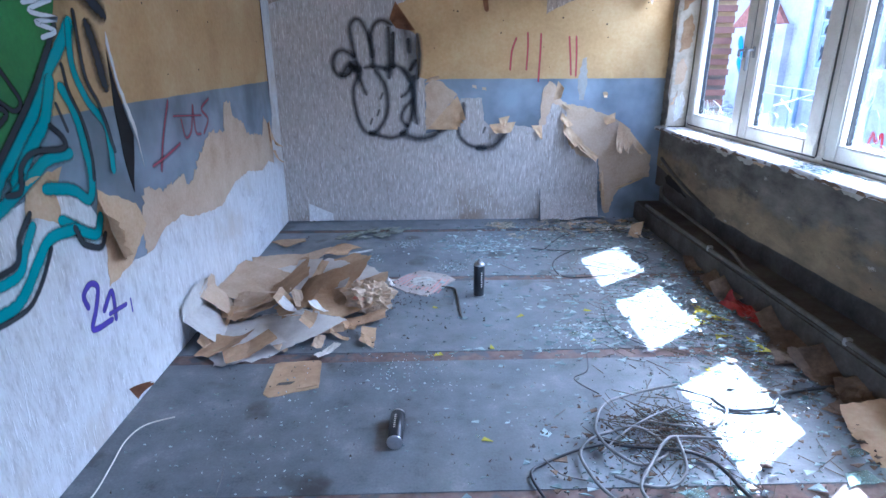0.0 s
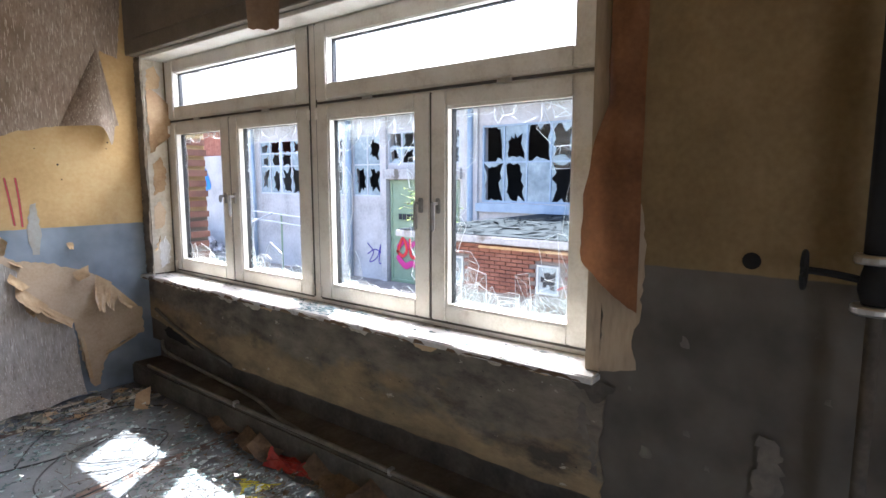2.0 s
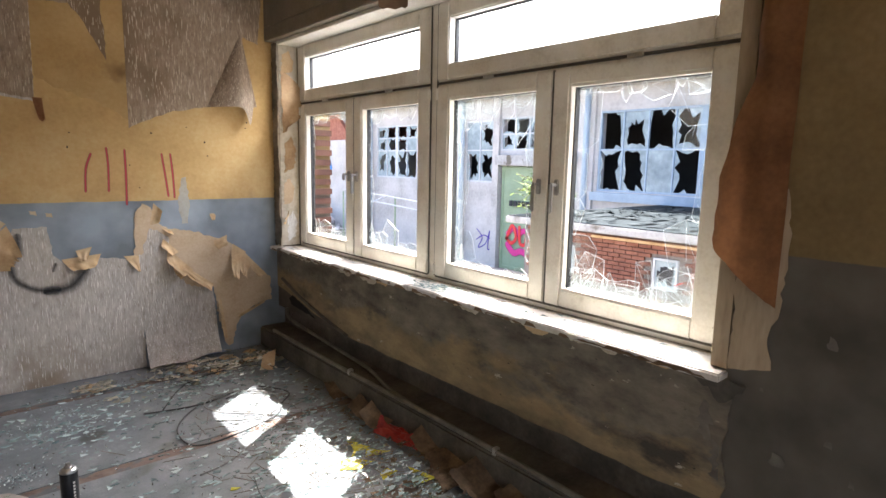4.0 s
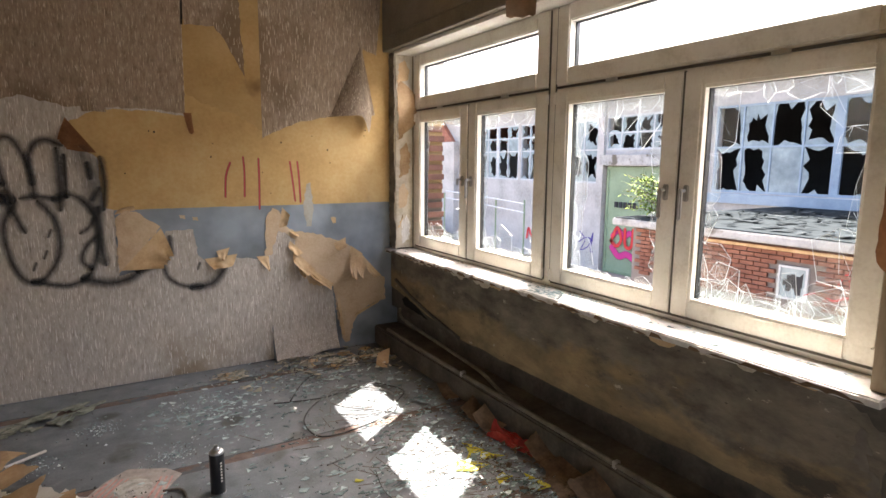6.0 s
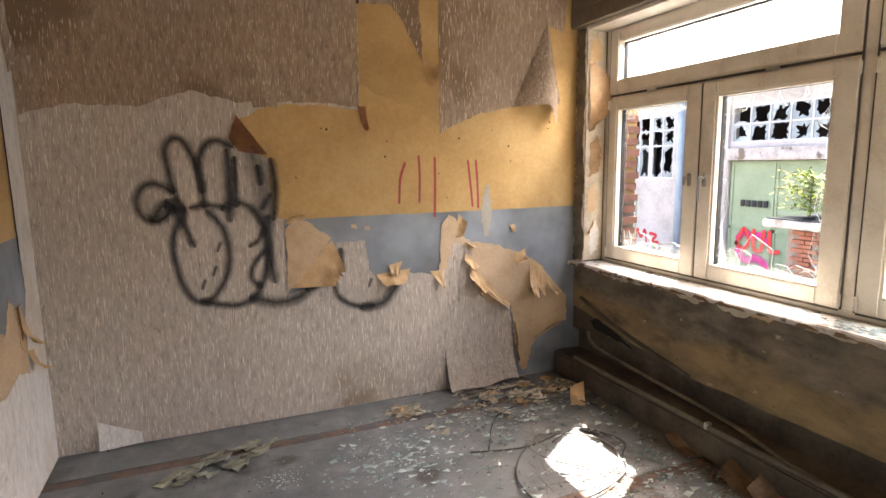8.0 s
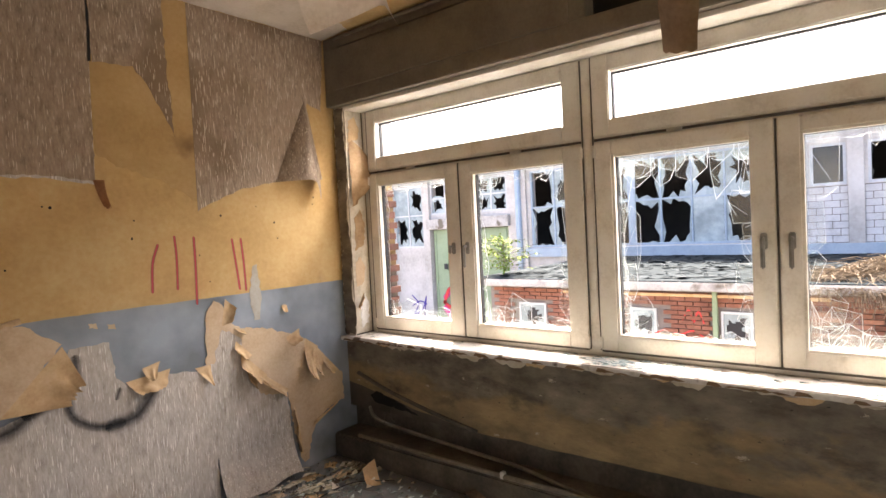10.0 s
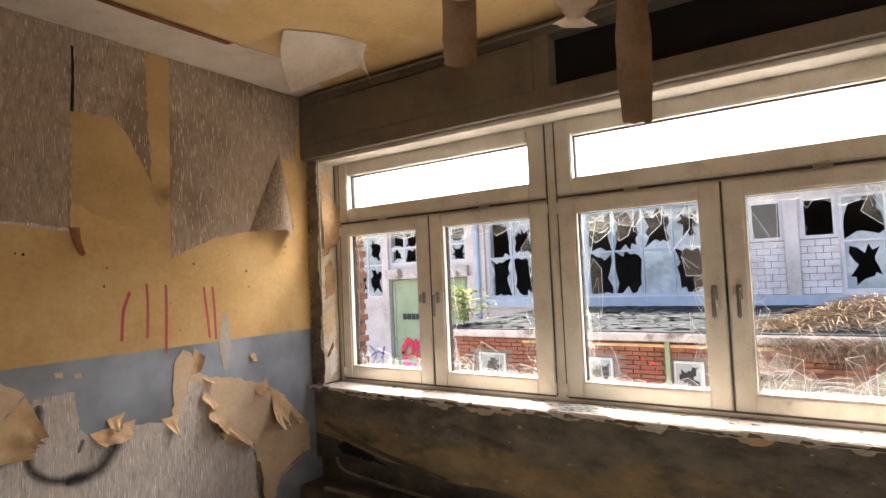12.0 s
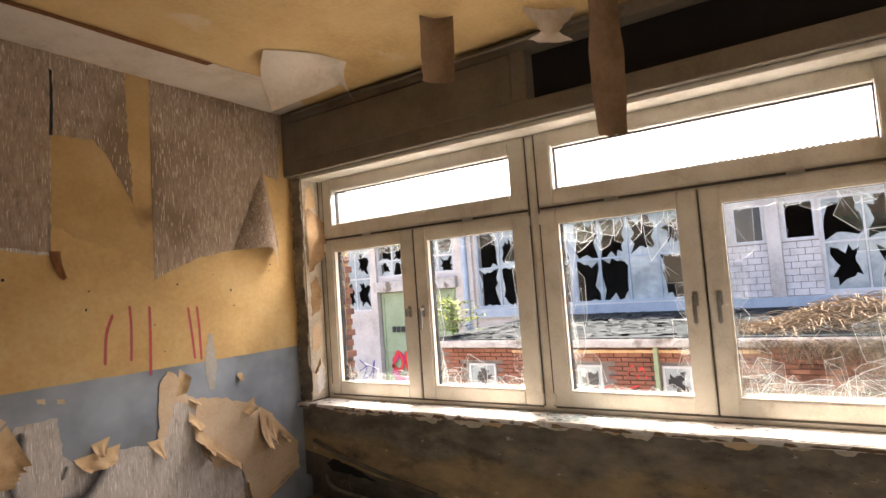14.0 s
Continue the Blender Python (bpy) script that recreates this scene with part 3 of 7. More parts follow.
shutter = structure(empty("roller_shutter_box", BX, 3.3, HEAD, "", "shutter box"), "grey-brown roller shutter box, one panel missing", "shutter box")
put_s = under(shutter)
put_s("bottom_board", box(bmesh.new(), BX, XE + 0.05, 1.3, YN - 0.004, HEAD - 0.004, 2.432, 0.004), M_BOX)
put_s("top_board", box(bmesh.new(), BX, XE + 0.05, 1.3, YN - 0.004, 2.70, ZC, 0.004), M_BOX)
for y0, y1 in ((3.372, 3.46), (5.12, YN - 0.004), (1.3, 1.42)):
    put_s("upright", box(bmesh.new(), BX, XE + 0.05, y0, y1, 2.432, 2.70, 0.004), M_BOX)
put_s("panel", box(bmesh.new(), BX - 0.012, BX + 0.01, 3.455, 5.14, 2.425, 2.69, 0.003), M_BOX, "loose grey-brown board panel")
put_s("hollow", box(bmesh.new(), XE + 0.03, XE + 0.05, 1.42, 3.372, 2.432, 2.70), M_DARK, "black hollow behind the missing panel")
put_s("rail", box(bmesh.new(), BX + 0.05, FX0 + 0.012, 1.8, 5.12, HEAD - 0.03, HEAD - 0.006, 0.004), M_FRAME, "cream strip under the box")

# kerb and pipe along the foot of the window wall, damp plaster above
bm = bmesh.new()
box(bm, 2.035, XE + 0.06, YS, YN - 0.003, 0, 0.155, 0.012)
structure(part("kerb", bm, M_KERB), "grimy concrete kerb along the foot of the wall", "kerb")
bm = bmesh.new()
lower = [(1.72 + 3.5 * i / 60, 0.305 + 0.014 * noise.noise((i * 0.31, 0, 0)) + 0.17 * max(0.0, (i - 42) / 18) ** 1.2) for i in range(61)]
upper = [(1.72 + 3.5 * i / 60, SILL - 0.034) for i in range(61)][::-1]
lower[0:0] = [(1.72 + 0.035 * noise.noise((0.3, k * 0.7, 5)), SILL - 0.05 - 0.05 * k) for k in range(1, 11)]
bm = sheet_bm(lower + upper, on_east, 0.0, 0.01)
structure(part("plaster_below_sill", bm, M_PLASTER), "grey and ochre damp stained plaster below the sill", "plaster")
M_PIPE = mat("grimy painted pipe", [(0.07, 0.06, 0.05), (0.14, 0.125, 0.1), (0.24, 0.215, 0.18)], 7, 0.55, 0.2, 60)
pipe = new("floor_pipe")
pipe.location = (2.05, 3.2, 0.155)
tagged(pipe, "thin grimy heating pipe lying on the kerb", "pipe")
put_p = under(pipe)
put_p("tube", tube_bm(bmesh.new(), [(2.052, 0.2 + 0.6 * i, 0.168 + 0.004 * math.sin(i * 1.7)) for i in range(9)], 0.013, 4, 8), M_PIPE, smooth=True)
put_p("branch", tube_bm(bmesh.new(), [(2.062, 3.3, 0.168), (2.09, 3.55, 0.172), (2.15, 3.85, 0.185), (2.17, 4.3, 0.2), (2.17, 4.7, 0.225), (2.14, 4.92, 0.27), (2.16, 5.0, 0.33)], 0.011, 5, 8), M_PIPE, smooth=True)
for y in (1.4, 2.65, 3.9):
    put_p("clip", box(bmesh.new(), 2.038, 2.072, y - 0.012, y + 0.012, 0.153, 0.188, 0.004), M_METAL, "thin metal pipe clip")

# ---- outside ----
M_GROUND = mat("rubble strewn yard", [(0.1, 0.09, 0.08), (0.2, 0.18, 0.16), (0.28, 0.26, 0.23)], 1.5, 0.95, 0.5, 12)
M_RENDER = mat("pale rendered facade", [(0.32, 0.3, 0.275), (0.47, 0.45, 0.42), (0.57, 0.55, 0.52)], 0.8, 0.85, 0.2, 10)
M_BLOCK = mat("white painted block", [(0.42, 0.41, 0.4), (0.54, 0.53, 0.52), (0.6, 0.59, 0.58)], 3, 0.85, 0.3, 20)
M_MORTAR = mat("grey mortar", [(0.16, 0.14, 0.125), (0.23, 0.2, 0.18)], 8, 0.95, 0.3, 30)
M_GREENDOOR = mat("faded green gate paint", [(0.2, 0.27, 0.16), (0.28, 0.36, 0.23)], 1.5, 0.6, 0.1, 15)
M_BLUE = mat("pale blue steel paint", [(0.24, 0.31, 0.38), (0.34, 0.42, 0.48)], 3, 0.5, 0.1, 20)
M_BRICK = mat("red brick", [(0.2, 0.07, 0.045), (0.32, 0.12, 0.075), (0.42, 0.19, 0.12)], 6, 0.9, 0.4, 30)
M_STEEL = mat("white glazing bar paint", [(0.42, 0.44, 0.45), (0.54, 0.56, 0.57)], 5, 0.5, 0.1, 20)
# Near-black stands for shade inside hall and shed windows; gate letters share it.
M_HALL = mat("near-black inside shade and lettering", [(0.02, 0.02, 0.022), (0.04, 0.04, 0.04)], 1, 0.9, 0.1)
M_PANE = mat("dirty works glass", [(0.16, 0.2, 0.21), (0.28, 0.34, 0.35), (0.46, 0.53, 0.54)], 0.9, 0.25, 0.0, 6)
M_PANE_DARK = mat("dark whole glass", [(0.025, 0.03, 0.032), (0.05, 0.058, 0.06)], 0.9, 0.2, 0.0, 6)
M_ROOFDEB = mat("slate coloured roof debris", [(0.014, 0.019, 0.021), (0.022, 0.029, 0.032), (0.032, 0.04, 0.044)], 3, 0.95, 0.5, 15, gloss=0.05)
M_FASCIA = mat("white roof edge", [(0.24, 0.23, 0.21), (0.4, 0.385, 0.36), (0.5, 0.49, 0.46)], 3, 0.75, 0.3, 20, spots=((0.14, 0.12, 0.09), 2.5, 0.58))
ground = structure(boxes("ground", [(XO - 30, 600, -500, 600, GROUND - 0.5, GROUND)], M_GROUND), "rubble strewn yard below the windows", "ground")
hall = empty("works_building", XF, 12, GROUND, "pale works hall with broken steel windows and a green gate", "building")
put_h = under(hall)
TOP = 3.84
OPEN = [  # y0, y1, z0, z1, columns
    (20.45, 23.5, 0.8, 3.12, 4), (17.9, 20.3, 0.8, 3.12, 4), (15.82, 17.38, 0.8, 3.1, 2), (12.2, 15.5, 1.98, 3.15, 5),
    (4.85, 11.33, 0.72, 3.15, 8), (0.25, 1.95, 0.73, 2.98, 2), (3.1, 3.8, 2.02, 2.98, 1), (2.02, 2.7, 2.02, 2.98, 1)]
ys = sorted({-30.0, 60.0} | {y for o in OPEN for y in o[:2]} | {12.2, 15.5})
for a, b in zip(ys, ys[1:]):
    mid = (a + b) / 2
    holes = sorted((o[2], o[3]) for o in OPEN if o[0] < mid < o[1])
    if 12.2 < mid < 15.5:
        holes.insert(0, (GROUND, 1.44))
    z = GROUND
    for h0, h1 in holes:
        if h0 > z:
            put_h("wall", box(bmesh.new(), XF, XF + 0.35, a, b, z, h0), M_RENDER)
        z = h1
    put_h("wall", box(bmesh.new(), XF, XF + 0.35, a, b, z, TOP), M_RENDER)
bm = bmesh.new()
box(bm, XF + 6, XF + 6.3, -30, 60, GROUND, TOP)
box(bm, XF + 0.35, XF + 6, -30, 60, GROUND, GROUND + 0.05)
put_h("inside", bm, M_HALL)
bm = bmesh.new()
box(bm, XF - 0.45, XF + 6.3, -30, 60, TOP, TOP + 0.25)
put_h("roof", bm, M_FASCIA, "white corrugated roof edge")
bm = bmesh.new()
for i in range(300):
    y = -8 + i * 0.13
    box(bm, XF - 0.5, XF - 0.1, y, y + 0.065, TOP + 0.25, TOP + 0.31)
put_h("corrugation", bm, M_FASCIA)
rw = random.Random(9)
for y0, y1, z0, z1, cols in OPEN:
    bm = bmesh.new()
    m = M_BLUE if cols == 8 else M_STEEL
    frame_ring(bm, XF + 0.02, XF + 0.12, y0, y1, z0, z1, 0.06, 0.0)
    cw = (y1 - y0) / cols
    bars = []
    for c in range(1, cols):
        wdt = 0.1 if (cols == 4 and c == 2) or (cols == 8 and c % 4 == 0) else 0.022
        bars.append((y0 + cw * c - wdt, y0 + cw * c + wdt, z0 + 0.06, z1 - 0.06, 0.0))
    rows = [z0, z1]
    if cols > 1:
        rows = [z0, z0 + (z1 - z0) * (0.52 if z1 - z0 > 2 else 0.5), z1]
        if cols == 4:
            rows = [z0, z0 + 0.26 * (z1 - z0) * 2, z0 + 0.76 * (z1 - z0), z1]
        for z in rows[1:-1]:
            bars.append((y0 + 0.06, y1 - 0.06, z - 0.025, z + 0.025, 0.004))
    w = put_h("window", bm, m, "steel window with many broken panes")
    for ya, yb, za, zb, dx in bars:
        put_h("glazing_bar", box(bmesh.new(), XF + 0.03 - dx, XF + 0.1, ya, yb, za, zb), m, parent=w)
    for c in range(cols):
        for za, zb in zip(rows, rows[1:]):
            a, b = y0 + cw * c + 0.03, y0 + cw * (c + 1) - 0.03
            kind = rw.random()
            bm = bmesh.new()
            # the remains of a pane: a rim of glass with a ragged hole, built as wedges
            n = 20
            cy, cz = (a + b) / 2 + rw.uniform(-0.1, 0.1), (za + zb) / 2 + rw.uniform(-0.15, 0.15)
            full = kind < 0.12 or (cols == 1 and y0 > 3)
            def rimpt(t):
                q = (t % 1) * 4
                s, f = int(q), q - int(q)
                return [(a + (b - a) * f, za), (b, za + (zb - za) * f), (b - (b - a) * f, zb), (a, zb - (zb - za) * f)][s]
            if full:
                box(bm, XF + 0.05, XF + 0.056, a, b, za, zb)
            else:
                gap = rw.uniform(0.55, 1.0)
                inner = [gap + rw.uniform(-0.3, 0.2) for _ in range(n)]
                for i in range(n):
                    p, q = rimpt(i / n), rimpt((i + 1) / n)
                    k0, k1 = max(0.05, min(0.99, inner[i])), max(0.05, min(0.99, inner[(i + 1) % n]))
                    r_, s_ = (cy + (q[0] - cy) * k1, cz + (q[1] - cz) * k1), (cy + (p[0] - cy) * k0, cz + (p[1] - cz) * k0)
                    vs = [bm.verts.new((XF + 0.055, *v)) for v in (p, q, r_, s_)]
                    bm.faces.new(vs)
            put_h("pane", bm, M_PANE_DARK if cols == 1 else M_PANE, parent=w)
# green gate
bm = bmesh.new()
box(bm, XF + 0.06, XF + 0.12, 12.25, 15.45, GROUND, 1.42)
gate = put_h("gate", bm, M_GREENDOOR, "faded green double steel gate with graffiti")
bm = bmesh.new()
for y0, y1 in ((12.3, 13.83), (13.87, 15.4)):
    frame_ring(bm, XF + 0.03, XF + 0.06, y0, y1, GROUND + 0.05, 1.37, 0.07, 0.0)
    box(bm, XF + 0.03, XF + 0.06, y0, y1, -0.75, -0.65)
put_h("gate_frame", bm, M_GREENDOOR, parent=gate)
bm = bmesh.new()
box(bm, XF - 0.18, XF - 0.02, 12.1, 15.6, 1.46, 1.82)
put_h("lintel", bm, M_FASCIA)
bm = bmesh.new()
box(bm, XF - 0.12, XF, 4.2, 11.5, 0.42, 0.69)
box(bm, XF - 0.12, XF, -6, 4.2, 0.4, 0.67)
put_h("ledge", bm, M_BLUE, "pale blue ledge below the windows")
for y, r in ((17.45, 0.12), (11.7, 0.1), (23.8, 0.08), (4.2, 0.09)):
    bm = lathe_bm([(r, GROUND), (r, TOP)], 10, XF - 0.15, y)
    put_h("downpipe", bm, M_BLUE, smooth=True)
for y in (2.92, 15.66, 11.6):
    put_h("pilaster", box(bmesh.new(), XF - 0.1, XF, y - 0.15, y + 0.15, GROUND, TOP), M_RENDER)
# shed in front of the hall
SX, SY0, SY1, SZ = 9.4, -2.0, 8.9, 0.41
shed = empty("brick_shed", SX, 4, GROUND, "low red brick shed with a flat debris covered roof", "shed")
put_d = under(shed)

# ---- wall coverings ----
def covering(name, pts, place, material, label, category="wallpaper", out=0.003, seed=1, step=0.025, amount=0.006, straight=()):
    return tagged(part(name, sheet_bm(ragged(pts, step, amount, seed, straight), place, out), material), label, category, kind="structure")


covering("wallpaper_north", [(-0.945, 0.004), (1.208, 0.004), (1.21, 0.27), (1.70, 0.28), (1.695, 0.37), (1.68, 0.5), (1.6, 0.62), (1.5, 0.8), (1.48, 0.93), (1.40, 0.95), (1.34, 1.01),
    (1.29, 1.05), (1.25, 0.95), (1.2, 0.81), (1.12, 0.78), (0.91, 0.81), (0.79, 0.78), (0.72, 0.84), (0.70, 1.02), (0.53, 1.02), (0.50, 0.80), (0.24, 0.74),
    (0.24, 1.17), (0.18, 1.19), (0.17, 1.5), (0.08, 1.56), (0.03, 1.71), (0.2, 1.80), (0.51, 1.80), (0.69, 1.775), (0.71, 2.77), (-0.945, 2.77)],
    on_north, M_PAPER, "grey-beige fibre wallpaper, torn open", seed=2, straight=(0, 29, 30, 31))
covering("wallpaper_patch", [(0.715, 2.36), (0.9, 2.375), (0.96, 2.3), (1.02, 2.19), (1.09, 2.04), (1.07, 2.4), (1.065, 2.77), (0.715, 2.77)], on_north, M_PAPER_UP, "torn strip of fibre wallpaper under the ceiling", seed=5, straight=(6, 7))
covering("wallpaper_soiled", [(-0.94, 1.72), (-0.75, 1.78), (-0.45, 1.77), (-0.2, 1.86), (0.04, 1.8), (0.2, 1.815), (0.51, 1.81), (0.69, 1.79), (0.706, 2.77), (-0.94, 2.77)], on_north, M_PAPER_UP, "darker brownish upper length of fibre wallpaper", seed=5, out=0.0046, straight=(8, 9))
# Darker copy of OCHRE for the strip near the ceiling.
M_OCHRE_UP = mat("darker upper ochre distemper", [(0.3, 0.178, 0.064), (0.39, 0.248, 0.098), (0.46, 0.315, 0.142)], 2.6, 0.88, 0.3, 50, spots=((0.2, 0.115, 0.045), 1.9, 0.6))
covering("ochre_upper", [(0.7, 2.77), (0.7, 1.93), (0.78, 1.88), (0.9, 1.84), (1.02, 1.8), (1.13, 1.74), (1.2, 1.7), (1.2, 2.77)], on_north, M_OCHRE_UP, "darker ochre paint between upper wallpaper lengths", "paint", 0.0004, 14, 0.02, 0.012, (0, 6, 7))
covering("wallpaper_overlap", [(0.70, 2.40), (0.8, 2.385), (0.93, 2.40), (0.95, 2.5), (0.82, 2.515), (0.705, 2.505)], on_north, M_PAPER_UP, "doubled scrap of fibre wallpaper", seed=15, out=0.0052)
covering("paper_slit", [(0.694, 2.36), (0.702, 2.52), (0.698, 2.69), (0.713, 2.68), (0.714, 2.5), (0.708, 2.36)], on_north, M_DARK, "flat black strip along the open seam between wallpaper lengths", "hole", 0.0062, 16, 0.04, 0.003)
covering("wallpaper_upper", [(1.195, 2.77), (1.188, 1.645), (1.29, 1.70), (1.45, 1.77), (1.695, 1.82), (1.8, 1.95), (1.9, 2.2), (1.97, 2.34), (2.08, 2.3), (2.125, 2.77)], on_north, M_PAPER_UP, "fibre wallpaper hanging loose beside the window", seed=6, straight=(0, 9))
covering("kraft_layer", [(1.175, 0.8), (1.195, 1.09), (1.24, 1.15), (1.29, 1.12), (1.32, 1.03), (1.36, 0.99), (1.42, 0.965), (1.5, 0.955), (1.58, 0.935), (1.68, 0.90), (1.75, 0.875), (1.84, 0.825), (1.93, 0.73), (2.03, 0.63), (2.13, 0.55),
    (2.135, 0.36), (2.05, 0.345), (1.96, 0.315), (1.89, 0.27), (1.85, 0.2), (1.835, 0.12), (1.82, 0.055), (1.785, 0.045), (1.755, 0.09), (1.72, 0.27), (1.705, 0.37), (1.69, 0.52), (1.6, 0.53), (1.5, 0.56), (1.43, 0.68), (1.385, 0.8), (1.4, 0.9), (1.34, 0.95), (1.28, 0.98), (1.24, 0.88), (1.22, 0.8)],
    on_north, M_BACK_PALE, "torn kraft backing paper below the dado line", "paper", 0.0052, 8, 0.02, 0.008)
for k, (a, b) in enumerate(((0.62, 1.1), (0.70, 1.085), (1.69, 1.04))):
    covering("paper_scrap", [(a, b), (a + 0.035, b - 0.008), (a + 0.03, b + 0.02), (a - 0.004, b + 0.022)], on_north, M_BACK_PALE, "small scrap of paper stuck to the dado", "paper", 0.001, 20 + k, 0.01, 0.004)
M_FILLER = mat("dusty filler", [(0.3, 0.26, 0.2), (0.36, 0.335, 0.29), (0.41, 0.39, 0.35)], 14, 0.9, 0.2)
covering("filler_smear", [(1.49, 1.0), (1.53, 1.0), (1.55, 1.12), (1.53, 1.33), (1.5, 1.32), (1.47, 1.15)], on_north, M_FILLER, "pale smear of filler", "filler", 0.0008, 31)
# loose sheet at the foot of the wall
def grid_bm(nu, nv, fn):
    bm = bmesh.new()
    vs = [[bm.verts.new(fn(i / nu, j / nv)) for j in range(nv + 1)] for i in range(nu + 1)]
    for i in range(nu):
        for j in range(nv):
            bm.faces.new((vs[i][j], vs[i + 1][j], vs[i + 1][j + 1], vs[i][j + 1]))
    return bm


bm = grid_bm(24, 14, lambda u, v: on_north(1.212 + 0.49 * u, 0.27 * (1 - v) + 0.012 + 0.02 * u + (0.012 * math.sin(u * 9)) * v, 0.008 + 0.085 * v ** 2.2 + 0.012 * math.sin(u * 7) * v))
tagged(part("loose_wallpaper", bm, M_PAPER, smooth=True), "lower end of wallpaper lifting off the wall above the floor", "wallpaper")
bm = grid_bm(14, 10, lambda u, v: on_north(-0.76 + 0.2 * u, 0.15 * (1 - v) * (1 - 0.6 * u) + 0.008, 0.006 + 0.03 * v * (1 - u)))
tagged(part("loose_wallpaper", bm, M_PAPER_W, smooth=True), "small pale lifted wallpaper corner at the floor", "wallpaper")


def flap(place, a0, b0, a1, b1, da, db, length, curl, material, label, taper=0.5, wave=0.01, seed=0, lean=0.0, out0=0.007, nu=16, nv=14, name="wallpaper_flap"):
    """A tongue of paper, fixed along one line on a wall, bent away from it in an arc with a ragged tip."""
    R = length / max(0.05, radians(abs(curl)))
    n = math.hypot(da, db)
    da, db = da / n, db / n
    def fn(u, v):
        tip = 1 - 0.22 * abs(noise.noise((u * 4.1 + seed, 7.7, seed))) - 0.1 * noise.noise((u * 11, seed, 2))
        s = v * length * tip
        k = 1 - (1 - taper) * v
        w = 0.5 + (u - 0.5) * k + lean * v
        a, b = a0 + (a1 - a0) * w, b0 + (b1 - b0) * w
        along, out = R * math.sin(s / R), R * (1 - math.cos(s / R))
        wob = wave * noise.noise((u * 3 + seed, v * 2.3, seed * 1.7)) * v
        return place(a + da * along, b + db * along, out0 + max(0.0, out + wob))
    return tagged(part(name, grid_bm(nu, nv, fn), material, smooth=True), label, "wallpaper")


T = "torn kraft-backed wallpaper flap curling off the wall"
covering("kraft_tongue", [(0.24, 0.76), (0.245, 1.12), (0.30, 1.165), (0.36, 1.155), (0.50, 1.05), (0.40, 0.93), (0.30, 0.80)], on_north, M_BACK_PALE, "pale tongue of backing paper folded over the graffiti", "paper", 0.0095, 11)
flap(on_north, 0.255, 0.775, 0.5, 1.04, 0.85, -0.5, 0.2, 48, M_BACK, T, 0.3, 0.03, 1, out0=0.013)
flap(on_north, 0.24, 1.14, 0.36, 1.165, 0.2, 0.9, 0.05, 80, M_BACK, T, 0.6, 0.01, 2)
flap(on_north, 0.76, 0.81, 0.98, 0.83, 0.05, -1, 0.10, 70, M_BACK, T, 0.55, 0.03, 3)
flap(on_north, 0.84, 0.86, 0.93, 0.88, -0.1, -1, 0.09, 60, M_BACK, T, 0.4, 0.03, 4)
flap(on_north, 1.11, 0.80, 1.20, 0.80, 0.35, -1, 0.13, 40, M_BACK, T, 0.15, 0.02, 5)
flap(on_north, 1.385, 0.83, 1.55, 0.66, -0.5, -0.75, 0.12, 85, M_BACK, T, 0.55, 0.04, 6)
flap(on_north, 1.47, 0.71, 1.69, 0.54, 0.1, -1, 0.1, 75, M_BACK, T, 0.6, 0.05, 16)
flap(on_north, 1.42, 0.74, 1.5, 0.64, -0.4, -0.9, 0.11, 95, M_BACK, T, 0.4, 0.05, 17)
flap(on_north, 1.74, 0.42, 1.78, 0.1, -0.9, 0.1, 0.06, 90, M_BACK, T, 0.8, 0.03, 18)
flap(on_north, 1.86, 0.245, 2.08, 0.345, -0.2, 1, 0.035, 70, M_BACK, T, 0.9, 0.03, 19)
flap(on_north, 1.98, 0.7, 2.1, 0.57, -0.7, -0.6, 0.09, 80, M_BACK, T, 0.5, 0.04, 20)
flap(on_north, 1.36, 0.90, 1.46, 0.80, -0.8, -0.7, 0.08, 90, M_BACK, T, 0.6, 0.03, 7)
flap(on_north, 1.70, 0.86, 1.80, 0.9, 0.1, -1, 0.09, 85, M_BACK, T, 0.7, 0.02, 8)
flap(on_north, 1.84, 0.83, 1.94, 0.76, -0.35, -1, 0.26, 55, M_BACK, T, 0.35, 0.05, 9)
flap(on_north, 1.9, 0.79, 1.99, 0.69, -0.4, -1, 0.2, 65, M_BACK, T, 0.4, 0.05, 10)
flap(on_north, 1.28, 1.0, 1.31, 1.15, 0.9, -0.3, 0.07, 70, M_BACK, T, 0.5, 0.02, 11)
flap(on_north, 1.35, 0.98, 1.42, 0.95, 0.6, -0.8, 0.05, 80, M_BACK, T, 0.5, 0.02, 12)
flap(on_north, 0.02, 1.74, 0.17, 1.53, -0.85, -0.5, 0.13, 50, M_RUST_PAPER, "brown torn wallpaper corner folded over above the graffiti", 0.3, 0.02, 13)
flap(on_north, 0.68, 1.80, 0.73, 1.80, 0.1, -1, 0.16, 45, M_RUST_PAPER, "narrow brown paper sliver hanging", 0.6, 0.01, 14)
flap(on_north, 1.68, 1.06, 1.72, 1.06, 0.1, -1, 0.05, 50, M_BACK, T, 0.6, 0.01, 15)
# rolled corner near the window
def curl_fn(u, v):
    left, right = 1.945 - 0.25 * v, 1.955 + 0.105 * v
    lip = math.exp(-((u - 0.66) / 0.13) ** 2)
    q = v ** 1.1
    return on_north(left + (right - left) * (u + 0.12 * math.sin(math.pi * u)), 2.35 - v * (0.53 + 0.13 * lip * v) + 0.03 * v * u, 0.006 + q * (0.125 * math.sin(math.pi * min(1.0, u * 1.15)) ** 0.8 if u < 0.87 else 0.0) - 0.05 * lip * max(0.0, v - 0.75))
